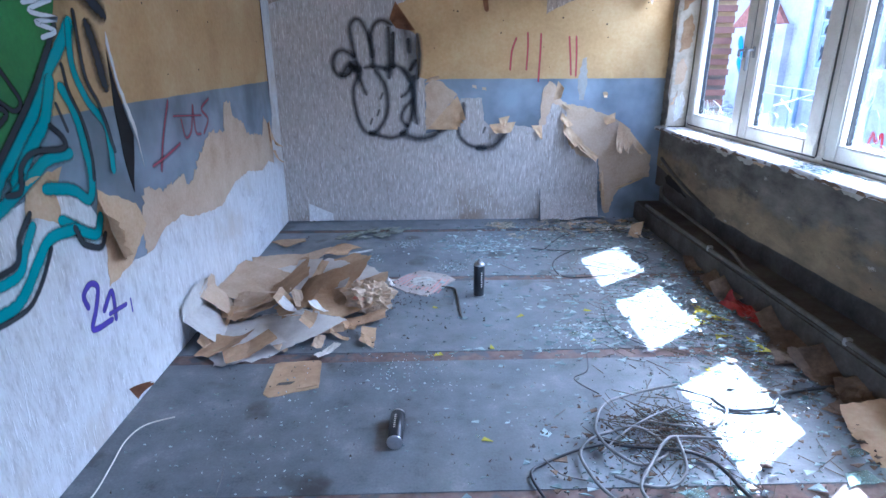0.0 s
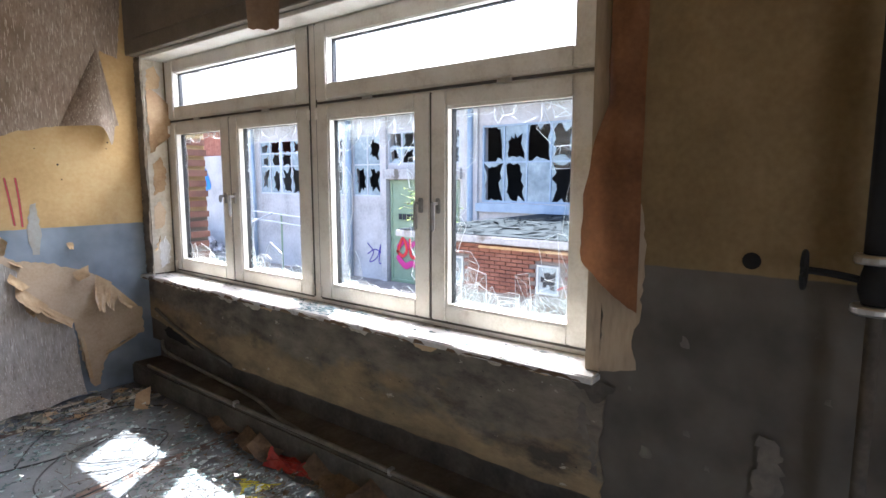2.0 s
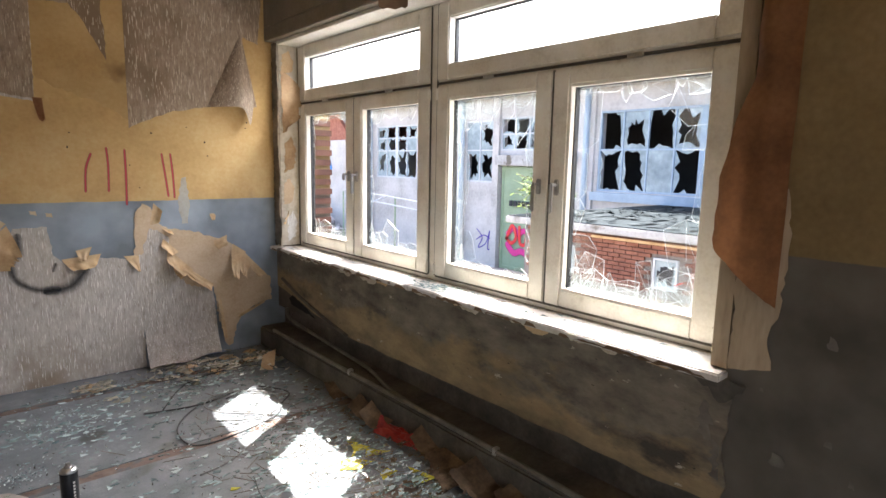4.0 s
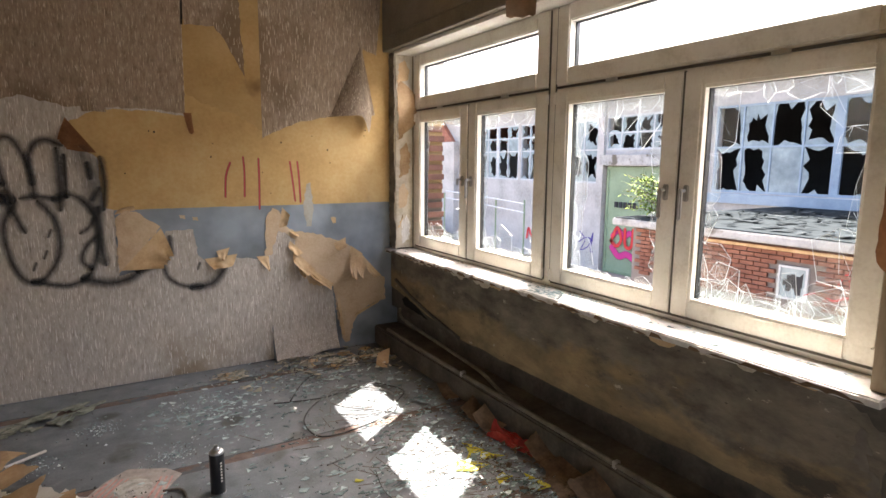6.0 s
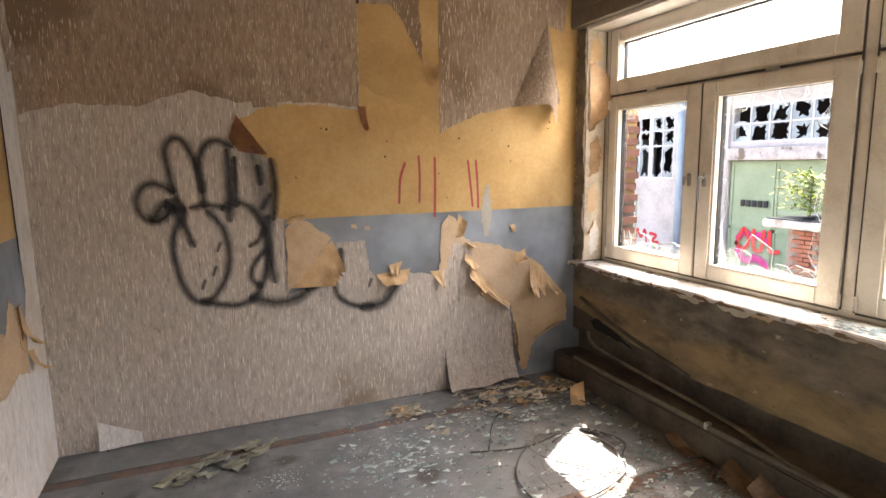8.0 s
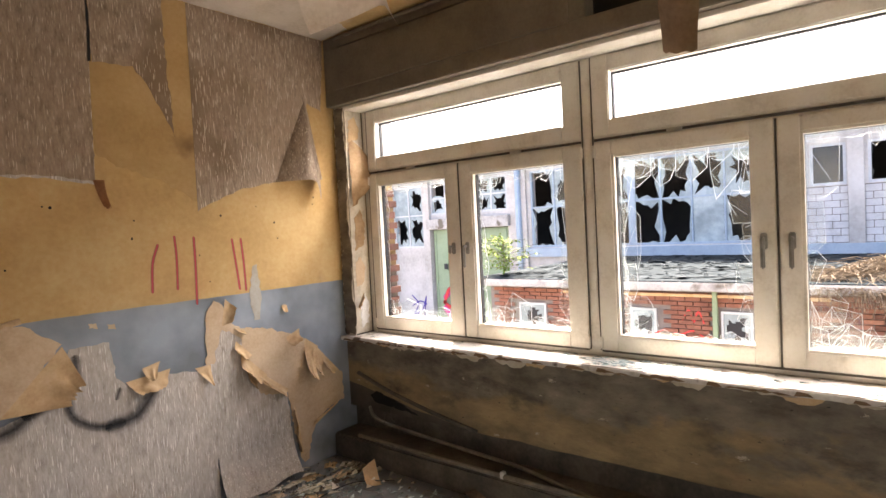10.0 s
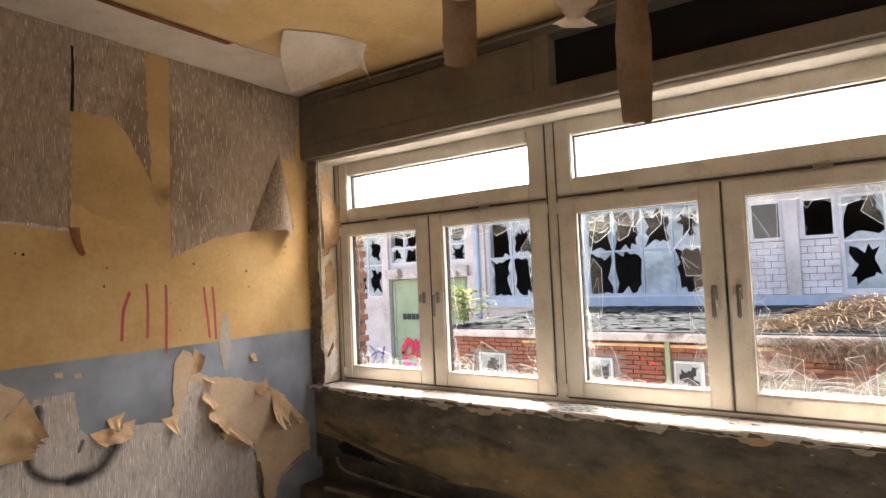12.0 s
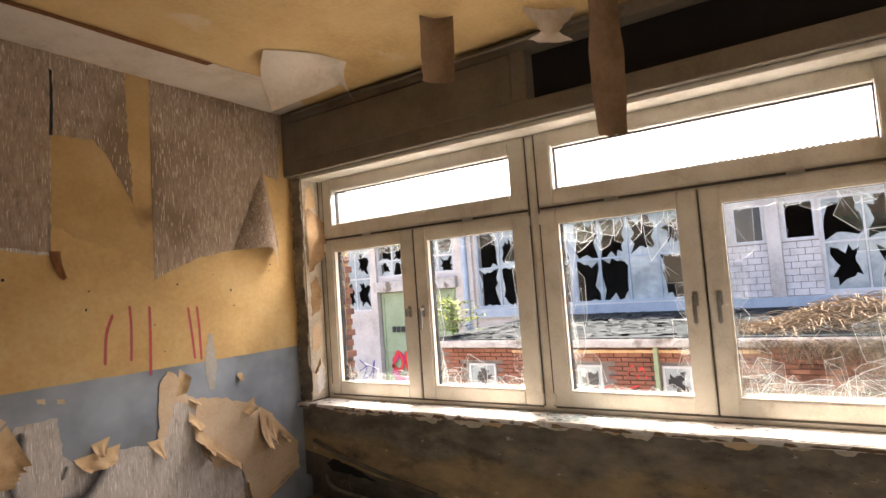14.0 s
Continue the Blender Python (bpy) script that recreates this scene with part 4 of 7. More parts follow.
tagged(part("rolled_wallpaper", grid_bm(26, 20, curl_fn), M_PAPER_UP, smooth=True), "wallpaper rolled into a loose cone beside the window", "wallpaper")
def crease_fn(u, v):
    return on_north(0.06 + 0.13 * u + 0.05 * v, 1.78 + 0.3 * (1 - v), 0.006 + 0.04 * (1 - abs(2 * u - 1)) * v)
tagged(part("lifted_wallpaper", grid_bm(10, 10, crease_fn), M_PAPER_UP, smooth=True), "wallpaper standing off the wall in a fold", "wallpaper")

# west wall
covering("backing_west", [(2.82, 0.45), (5.12, 0.45), (5.12, 0.77), (4.92, 0.80), (4.80, 0.93), (4.71, 0.80), (4.38, 0.86), (4.28, 0.95), (4.12, 1.0), (4.1, 1.09), (4.0, 1.09), (3.95, 0.93), (3.7, 0.95), (3.5, 0.83),
    (3.35, 0.72), (3.31, 0.80), (3.1, 0.77), (2.99, 0.79), (2.9, 0.82), (2.84, 0.7)], on_west, M_BACK_PALE, "bared beige backing paper", "paper", 0.001, 40, 0.018, 0.014)
covering("wallpaper_west", [(YS, 0.006), (5.225, 0.006), (5.225, 2.765), (4.99, 2.765), (5.0, 1.9), (5.01, 1.2), (5.03, 0.92), (4.97, 0.78), (4.95, 0.55), (4.8, 0.6), (4.6, 0.56), (4.3, 0.62), (4.0, 0.6), (3.75, 0.52), (3.4, 0.56), (3.2, 0.62), (3.0, 0.6), (2.88, 0.55),
    (2.7, 0.56), (2.62, 0.6), (2.5, 0.86), (2.3, 0.95), (2.1, 0.93), (1.9, 0.98), (1.2, 0.95), (YS, 0.95)], on_west, M_PAPER_W, "whitewashed fibre wallpaper with a torn upper edge", out=0.003, seed=41, straight=(0, 1, 2, 25))
covering("wallpaper_strip", [(5.225, 2.0), (5.16, 1.95), (5.05, 2.3), (4.8, 2.45), (4.78, 2.77), (5.225, 2.77)], on_west, M_PAPER, "remnant of wallpaper in the upper corner", out=0.0048, seed=42, straight=(4, 5))
covering("paper_slit", [(4.975, 2.2), (4.988, 1.9), (4.992, 1.5), (4.998, 1.1), (5.008, 1.1), (5.004, 1.5), (5.0, 1.9), (4.985, 2.2)], on_west, M_DARK, "flat black strip along the open edge of the corner wallpaper", "hole", 0.0048, 46, 0.06, 0.002)
covering("kraft_scrap", [(4.86, 0.87), (4.93, 0.88), (4.96, 0.76), (4.93, 0.66), (4.87, 0.7)], on_west, M_BACK, "tan backing bared near the corner", "paper", 0.005, 47, 0.02, 0.008)
covering("wall_slit", [(4.865, 0.87), (4.89, 0.875), (4.915, 0.74), (4.895, 0.72)], on_west, M_RUST_PAPER, "small brown tear near the corner", "hole", 0.0068, 48, 0.02, 0.004)
# Flat black sheet: the shade behind the lifted covering, put on as colour.
covering("wall_slit", [(2.803, 1.371), (2.829, 1.223), (2.894, 1.044), (2.821, 0.822), (2.794, 0.938), (2.784, 1.159)], on_west, M_DARK, "flat black sheet for the shade where the covering lifts", "hole", 0.0008, 45, 0.05, 0.003)
covering("slit_edge", [(2.814, 1.435), (2.84, 1.265), (2.919, 1.065), (2.93, 0.908), (2.913, 1.013), (2.899, 1.055), (2.834, 1.223), (2.803, 1.392)], on_west, M_PAPER_W, "pale torn wallpaper edge beside a slit", "wallpaper", 0.0045, 20, 0.03, 0.004)
covering("kraft_scrap", [(2.179, 0.898), (2.211, 0.995), (2.393, 1.007), (2.331, 0.932), (2.34, 0.825)], on_west, M_BACK, "kraft paper scrap showing through the mural", "paper", 0.0045, 43)
covering("kraft_scrap", [(2.561, 0.892), (2.806, 0.78), (2.862, 0.676), (2.693, 0.557), (2.515, 0.531), (2.547, 0.67), (2.53, 0.796)], on_west, M_BACK, "kraft backing bared where the wallpaper tore down", "paper", 0.0045, 44)
flap(on_west, 2.561, 0.871, 2.675, 0.588, -0.9, -0.35, 0.12, 100, M_BACK, "torn wallpaper tongue hanging off the mural", 0.5, 0.04, 21)
flap(on_west, 4.9, 0.8, 4.98, 0.78, 0.1, -1, 0.14, 70, M_BACK, "small torn paper tab near the corner", 0.5, 0.03, 22)
flap(on_west, 4.94, 0.66, 5.04, 0.64, 0.1, -1, 0.12, 60, M_BACK, "small torn paper tab near the corner", 0.4, 0.03, 23)
flap(on_west, 5.06, 2.42, 5.16, 1.9, 1, 0.1, 0.06, 50, M_PAPER, "lifted wallpaper edge in the corner", 0.9, 0.02, 24)
flap(on_west, 4.05, 0.5, 4.25, 0.02, 0.9, 0.1, 0.22, 38, M_PAPER_W, "whitewashed wallpaper bulging away above the floor", 0.7, 0.02, 25)
flap(on_west, 2.497, 0.099, 2.545, 0.020, 0.9, 0.0, 0.10, 50, M_RUST_PAPER, "torn corner lifted at the skirting", 0.3, 0.0, 26)

# window wall, beside the window
M_BARE = mat("bared old plaster", [(0.08, 0.07, 0.058), (0.15, 0.13, 0.105), (0.21, 0.185, 0.15)], 9, 0.9, 0.4, 40)
def rust_fn(u, v):
    z = 2.33 - 1.2 * v
    swell = max(0.0, math.sin(min(1.0, max(0.0, (1.72 - z) / 0.7)) * math.pi)) ** 0.8
    edge = 1.735 + 0.075 * swell + 0.035 * max(0.0, (1.35 - z) / 0.25) + 0.01 * noise.noise((v * 14, 3, 1))
    y = 1.62 + (edge - 1.62) * u
    drop = 0.1 * max(0.0, v - 0.88) / 0.12 * (1 - u) - 0.07 * max(0.0, v - 0.88) / 0.12 * u
    return Vector((XE - 0.012 - 0.05 * math.sin(u * 2.3) * (0.15 + v) - 0.02 * noise.noise((u * 2, v * 5, 4)), y, z - drop + 0.015 * v * noise.noise((u * 6, 2, 2))))
tagged(part("hanging_wallpaper", grid_bm(16, 40, rust_fn), M_RUST_PAPER, smooth=True), "large rust-brown wallpaper sheet hanging beside the window", "wallpaper")
covering("pale_jamb_paper", [(1.60, 1.24), (1.61, 1.0), (1.635, 0.93), (1.615, 0.83), (1.744, 0.80), (1.744, 1.4), (1.62, 1.4)], on_east, M_TAN, "strip of pale wallpaper beside the sill", "wallpaper", 0.006, 50)
for k, (a, b, w, h) in enumerate(((1.20, 0.60, 0.05, 0.11), (1.80, 0.6, 0.025, 0.07), (1.57, 0.55, 0.022, 0.02), (1.755, 0.47, 0.018, 0.07))):
    covering("bare_patch", [(a - w, b - h), (a + w, b - h * 0.8), (a + w * 0.6, b + h), (a - w * 0.5, b + h * 0.8)], on_east, M_BARE, "pale patch where the paint flaked off", "plaster", 0.011, 60 + k, 0.015, 0.012)
rb = random.Random(31)
for k in range(16):
    a, b, w = rb.uniform(0.95, 1.74), rb.uniform(0.08, 1.12), rb.uniform(0.004, 0.014)
    covering("paint_chip", [(a - w, b - w), (a + w, b - w * 0.6), (a + w * 0.7, b + w * rb.uniform(0.6, 2)), (a - w * 0.6, b + w)], on_east, M_BARE, "small chip where the dado paint flaked off", "plaster", 0.001, 300 + k, 0.008, 0.004)
hole = lathe_bm([(0.022, 0.0), (0.026, 0.004), (0.012, 0.006)], 14)
hole.transform(Matrix.Translation((XE, 1.285, 1.24)) @ Matrix.Rotation(radians(-90), 4, "Y"))
tagged(part("wall_socket_hole", hole, M_DARK), "round dark hole of an old wall box", "wall box")
covering("broken_plaster", [(1.68, 0.755), (1.72, 0.70), (1.76, 0.675), (1.80, 0.72), (1.9, 0.745), (1.9, 0.757)], on_east, M_KERB, "dark broken plaster under the end of the sill", "plaster", 0.0112, 98, 0.02, 0.01)
# flakes along the underside of the sill
rf = random.Random(77)
for k in range(16):
    a, w, h = 1.95 + k * 0.2 + rf.uniform(-0.06, 0.06), rf.uniform(0.04, 0.13), rf.uniform(0.012, 0.04)
    covering("plaster_flake", [(a - w, SILL - 0.035), (a - w * 0.5, SILL - 0.035 - h), (a + w * 0.6, SILL - 0.035 - h * 0.8), (a + w, SILL - 0.035)], on_east, M_PLASTER_PALE if k % 3 else M_BACK, "flaking plaster edge under the sill", "plaster", 0.0106, 80 + k, 0.02, 0.008)
M_WOODCHIP = mat("bared sill timber", [(0.09, 0.055, 0.03), (0.18, 0.115, 0.065), (0.3, 0.2, 0.12)], 9, 0.85, 0.4, 60, stretch=(1, 0.2, 1))
def on_sill(a, b, out):
    return Vector((2.135 - out, a, b))
for k in range(26):
    a, w, h = 1.85 + k * 0.13 + rf.uniform(-0.05, 0.05), rf.uniform(0.025, 0.1), rf.uniform(0.008, 0.02)
    covering("sill_chip", [(a - w, SILL - 0.026), (a + w, SILL - 0.026), (a + w * 0.7, SILL - 0.026 + h), (a - w * 0.4, SILL - 0.026 + h * 0.8)], on_sill, M_WOODCHIP, "paint chipped off the front of the sill", "paint", 0.0006, 400 + k, 0.02, 0.004)
# old pipe chase by the corner
covering("plaster_hole", [(4.6, 0.33), (4.8, 0.345), (4.98, 0.36), (5.02, 0.4), (4.96, 0.435), (4.8, 0.40)], on_east, M_DARK, "broken dark hole in the plaster", "plaster", 0.0106, 99)
chase = tube_bm(bmesh.new(), [(2.183, 5.12, 0.54), (2.183, 4.85, 0.455), (2.183, 4.5, 0.375), (2.183, 4.15, 0.312)], 0.012, 5, 6)
tagged(part("conduit", chase, M_KERB, smooth=True), "grimy conduit slanting down to the kerb", "pipe")
for y, z in ((4.78, 0.33), (4.84, 0.29)):
    tagged(part("wire_hook", tube_bm(bmesh.new(), [(2.165, y, z + 0.03), (2.12, y - 0.02, z + 0.035), (2.1, y - 0.03, z - 0.01), (2.13, y - 0.03, z - 0.05)], 0.0025, 4, 5), M_KERB, smooth=True), "short bent wire end sticking out", "wire")
M_JAMB = mat("tan jamb paper", [(0.24, 0.145, 0.07), (0.36, 0.23, 0.12), (0.46, 0.32, 0.18)], 7, 0.85, 0.3, 60)
def on_jamb(a, b, out):
    return Vector((a, WY1 - 0.006 - out, b))
for k, (a, b, w, h) in enumerate(((2.27, 1.5, 0.05, 0.14), (2.255, 1.22, 0.045, 0.1), (2.28, 0.95, 0.04, 0.12), (2.26, 2.18, 0.05, 0.09))):
    covering("jamb_scrap", [(a - w, b - h), (a + w * 0.6, b - h * 0.7), (a + w, b + h * 0.2), (a + w * 0.2, b + h), (a - w * 0.9, b + h * 0.6)], on_jamb, (M_JAMB, M_BACK_PALE, M_PAPER_W, M_BACK)[k], "torn remnant of paper on the window jamb", "paper", 0.002, 140 + k, 0.02, 0.01)
# jamb: torn paper tab
def tab_fn(u, v):
    wide = 0.03 + 0.13 * math.sin(math.pi * min(1.0, v * 1.05)) ** 0.7
    return Vector((2.205 + wide * u + 0.02 * noise.noise((v * 6, u, 2)), WY1 - 0.012 - 0.055 * math.sin(v * 2.6) * (0.2 + u * 0.8), 2.06 - 0.4 * v + 0.05 * u - 0.03 * u * v))
tagged(part("jamb_paper", grid_bm(10, 18, tab_fn), M_JAMB, smooth=True), "brown torn paper hanging on the window jamb", "wallpaper")
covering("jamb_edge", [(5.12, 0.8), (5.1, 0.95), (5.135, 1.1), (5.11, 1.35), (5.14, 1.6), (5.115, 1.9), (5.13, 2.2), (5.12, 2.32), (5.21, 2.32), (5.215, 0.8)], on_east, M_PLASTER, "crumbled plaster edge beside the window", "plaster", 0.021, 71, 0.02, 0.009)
flap(on_east, 5.06, 1.08, 5.12, 0.98, -0.6, -0.5, 0.07, 80, M_BACK, "small curl of paper on the jamb", 0.5, 0.02, 30, out0=-0.02)
# riser pipe with valve
riser = empty("heating_pipe", 2.1, 0.982, 0, "old dark riser pipe with flanges and a hand valve", "pipe")
put_r = under(riser)
put_r("upper_pipe", lathe_bm([(0.035, 1.28), (0.035, ZC)], 16, 2.1, 0.982), M_DARK, smooth=True)
put_r("lower_pipe", lathe_bm([(0.018, 0.0), (0.018, 1.14)], 14, 2.1, 0.982), M_KERB, "pale grimy thinner pipe", True)
for z in (1.14, 1.27):
    put_r("flange", lathe_bm([(0.05, z), (0.055, z + 0.006), (0.055, z + 0.018), (0.05, z + 0.024)], 18, 2.1, 0.982), M_METAL)
put_r("valve_body", lathe_bm([(0.03, 1.16), (0.042, 1.2), (0.042, 1.22), (0.03, 1.27)], 16, 2.1, 0.982), M_DARK, smooth=True)
put_r("valve_stem", tube_bm(bmesh.new(), [(2.1, 0.982, 1.22), (2.1, 1.072, 1.235), (2.1, 1.132, 1.24)], 0.01, 3, 8), M_DARK)
put_r("valve_wheel", tube_bm(bmesh.new(), [(2.1 + 0.045 * math.cos(a), 1.142, 1.24 + 0.05 * math.sin(a)) for a in [k * math.pi / 4 for k in range(8)]], 0.007, 3, 6, True), M_DARK)

# graffiti on the north wall
def graffiti(name, strokes, place, material, label, out=0.007, swell=1.0):
    if len(strokes) == 1:
        bm = bmesh.new()
        stroke_bm(bm, strokes[0][1], strokes[0][0], place, out)
        return tagged(part(name, bm, material), label, "graffiti")
    c = place(strokes[0][1][0][0], strokes[0][1][0][1], out)
    thing = empty(name, c.x, c.y, c.z, label, "graffiti")
    put = under(thing)
    for k, (w, pts) in enumerate(strokes):
        bm = bmesh.new()
        stroke_bm(bm, pts, w * swell, place, out + 0.00015 * k)
        put("stroke", bm, material)
    return thing


graffiti("black_graffiti", [
    (0.045, [(-0.33, 1.25), (-0.36, 1.21), (-0.42, 1.19), (-0.47, 1.23), (-0.485, 1.3), (-0.45, 1.37), (-0.39, 1.385), (-0.33, 1.35)]),
    (0.07, [(-0.40, 1.23), (-0.36, 1.27), (-0.30, 1.26)]),
    (0.045, [(-0.335, 1.28), (-0.29, 1.2), (-0.24, 1.07)]),
    (0.045, [(-0.29, 1.25), (-0.32, 1.42), (-0.335, 1.55), (-0.30, 1.61), (-0.25, 1.6), (-0.2, 1.5), (-0.175, 1.40), (-0.17, 1.28)]),
    (0.045, [(-0.175, 1.36), (-0.18, 1.48), (-0.15, 1.57), (-0.09, 1.605), (-0.03, 1.58)]),
    (0.06, [(-0.035, 1.52), (-0.035, 1.36), (-0.045, 1.21)]),
    (0.04, [(-0.22, 1.26), (-0.15, 1.265), (-0.09, 1.255)]),
    (0.045, [(-0.27, 1.22), (-0.33, 1.1), (-0.325, 0.95), (-0.29, 0.82), (-0.23, 0.745), (-0.15, 0.77), (-0.08, 0.88), (-0.06, 1.0), (-0.08, 1.13), (-0.14, 1.22)]),
    (0.045, [(-0.06, 1.25), (0.02, 1.27), (0.1, 1.2), (0.14, 1.07), (0.135, 0.92), (0.08, 0.77), (-0.02, 0.71), (-0.12, 0.72), (-0.2, 0.745)]),
    (0.06, [(0.155, 1.16), (0.15, 1.0), (0.165, 0.85)]),
    (0.04, [(0.13, 1.0), (0.07, 0.94), (0.045, 0.86), (0.08, 0.81)]),
    (0.035, [(0.13, 1.12), (0.09, 1.06), (0.06, 1.04)]),
    (0.07, [(0.07, 0.735), (0.18, 0.70), (0.3, 0.72), (0.36, 0.77)]),
    (0.045, [(0.36, 0.77), (0.45, 0.79), (0.54, 0.86), (0.55, 0.96)]),
    (0.04, [(0.50, 0.80), (0.53, 0.7), (0.62, 0.635), (0.72, 0.62)]),
    (0.07, [(0.70, 0.62), (0.8, 0.635), (0.88, 0.72)]),
    (0.035, [(0.0, 1.5), (-0.004, 1.38), (-0.008, 1.27)]), (0.035, [(0.115, 1.455), (0.122, 1.385)]), (0.035, [(0.13, 1.25), (0.165, 1.3)]),
    (0.05, [(0.19, 1.48), (0.2, 1.35), (0.185, 1.2)])], on_north, M_BLACK_SPRAY, "black sprayed throw-up lettering across the wallpaper", 0.0075, 1.38)
for a, b in ((-0.11, 1.04), (-0.14, 0.91), (-0.2, 0.84), (0.72, 0.765)):
    graffiti("black_dot", [(0.032, [(a - 0.006, b - 0.014), (a + 0.006, b + 0.014)])], on_north, M_BLACK_SPRAY, "small black sprayed dot on the wallpaper", 0.0125)
graffiti("grey_spray_shade", [(0.16, [(0.1, 1.5), (0.14, 1.35), (0.13, 1.22)])], on_north, spray("thin black spray", (0.03, 0.03, 0.03), 0.5, 0.55), "dusted black spray shading", 0.0135)
graffiti("red_tally", [(0.022, [(0.92, 1.24), (0.93, 1.38), (0.96, 1.47)]), (0.02, [(1.05, 1.24), (1.055, 1.4), (1.05, 1.51)]), (0.022, [(1.15, 1.15), (1.155, 1.35), (1.155, 1.50)]),
    (0.02, [(1.41, 1.20), (1.395, 1.35), (1.38, 1.48)]), (0.02, [(1.45, 1.19), (1.445, 1.35), (1.435, 1.48)])], on_north, M_RED_SPRAY, "five red tally strokes", 0.0012)

# mural on the west wall, over the paper below and straight on the plaster above
def on_mural(a, b, out):
    k = min(1.0, max(0.0, (b - 0.99) / 0.05))
    return on_west(a, b, out - 0.0042 * k)
bm = sheet_bm([(1.1, 1.0), (2.078, 1.026), (2.213, 1.135), (2.347, 1.254), (2.491, 1.404), (2.553, 1.543), (2.479, 1.867), (1.1, 1.9)], on_west, 0.0005, 0.0006)
tagged(part("green_mural", bm, M_GREEN), "green painted field of a wall mural", "mural")
graffiti("teal_mural", [(0.07, [(2.591, 1.446), (2.5, 1.361), (2.398, 1.275), (2.326, 1.189), (2.202, 1.081), (2.13, 1.037), (2.057, 0.961)]), (0.07, [(2.428, 1.264), (2.366, 1.157), (2.284, 1.092), (2.181, 1.005)]), (0.05, [(2.591, 1.446), (2.569, 1.318), (2.617, 1.201), (2.704, 1.095), (2.691, 0.947)]),
    (0.06, [(2.488, 1.243), (2.527, 1.169), (2.544, 1.062), (2.542, 0.935), (2.501, 0.87), (2.422, 0.922), (2.302, 0.953)]), (0.06, [(2.444, 1.04), (2.333, 1.039), (2.252, 1.006), (2.087, 0.939), (2.046, 0.939)]),
    (0.06, [(2.34, 0.836), (2.449, 0.763), (2.509, 0.743), (2.54, 0.786)]), (0.06, [(2.39, 0.794), (2.259, 0.802), (2.176, 0.747), (2.094, 0.681), (2.011, 0.658), (1.8, 0.68)]), (0.05, [(2.188, 0.855), (2.136, 0.8), (2.074, 0.74), (1.85, 0.755)])], on_mural, M_TEAL, "teal sprayed letters of a wall mural", 0.0062)
graffiti("mural_outline", [(0.04, [(2.511, 1.436), (2.347, 1.254), (2.213, 1.135), (2.058, 1.004)]), (0.025, [(2.196, 1.35), (2.246, 1.275), (2.275, 1.221), (2.235, 1.199), (2.144, 1.264)]), (0.03, [(2.101, 1.134), (2.204, 1.189), (2.163, 1.221)]),
    (0.025, [(2.509, 1.318), (2.518, 1.233), (2.556, 1.147), (2.574, 1.052), (2.552, 0.935)]), (0.02, [(2.437, 1.2), (2.466, 1.115)]), (0.03, [(2.385, 1.136), (2.435, 1.093), (2.424, 1.061), (2.283, 1.071), (2.212, 1.038), (2.18, 0.973), (2.129, 0.972)]),
    (0.035, [(2.39, 0.794), (2.419, 0.731), (2.508, 0.69), (2.548, 0.723)]), (0.025, [(2.248, 0.77), (2.155, 0.672), (2.052, 0.632), (1.8, 0.655)]), (0.03, [(2.189, 0.898), (2.127, 0.843), (2.075, 0.772), (1.85, 0.785)]),
    (0.03, [(2.632, 1.489), (2.628, 1.286), (2.676, 1.191), (2.704, 1.106), (2.722, 1.011)])], on_mural, M_BLACKLINE, "black outlines of a wall mural", 0.0076)
M_BLACK_DUST = spray("dusted black spray paint", (0.015, 0.016, 0.018), 0.4)
graffiti("black_blot", [(0.13, [(2.693, 1.574), (2.752, 1.542), (2.791, 1.515)]), (0.12, [(2.715, 1.419), (2.729, 1.361), (2.742, 1.276)])], on_mural, M_BLACK_DUST, "soft-edged black sprayed blots beside the mural", 0.0064)
graffiti("black_haze", [(0.09, [(2.37, 0.804), (2.459, 0.747), (2.549, 0.738)]), (0.1, [(2.16, 1.005), (2.21, 0.952), (2.199, 0.898)])], on_mural, spray("thin black dust", (0.02, 0.02, 0.022), 0.5, 0.6), "dusted black shading under the mural letters", 0.0056)
graffiti("white_squiggle", [(0.02, [(2.382, 1.501), (2.523, 1.522), (2.401, 1.479), (2.532, 1.463), (2.421, 1.447), (2.511, 1.425), (2.44, 1.404)])], on_mural, M_WHITE_SPRAY, "white sprayed squiggle on the mural", 0.01)
graffiti("number_21", [(0.03, [(2.365, 0.517), (2.356, 0.564), (2.406, 0.587), (2.441, 0.556), (2.404, 0.486), (2.368, 0.427), (2.483, 0.409)]), (0.03, [(2.454, 0.466), (2.52, 0.51), (2.513, 0.405)]), (0.024, [(2.483, 0.435), (2.592, 0.423)]), (0.012, [(2.632, 0.429), (2.631, 0.377)])], on_west, M_PURPLE, "violet sprayed number 21 with a comma", 0.006)
graffiti("red_scrawl", [(0.04, [(3.089, 0.869), (3.149, 0.994), (3.248, 1.141)]), (0.034, [(3.022, 0.894), (3.147, 0.911), (3.31, 0.944)]), (0.03, [(3.37, 1.049), (3.395, 0.966), (3.471, 0.988), (3.53, 1.102)]), (0.03, [(3.53, 1.102), (3.527, 0.978), (3.583, 0.958)]), (0.03, [(3.754, 1.124), (3.642, 1.082), (3.714, 1.021), (3.639, 0.959)]), (0.02, [(3.294, 1.079), (3.622, 1.051)])], on_west, spray("worn red spray", (0.42, 0.06, 0.1), 0.45, 0.75), "faded red scrawl on the blue dado", 0.002)
# chips and nail holes
rc = random.Random(5)
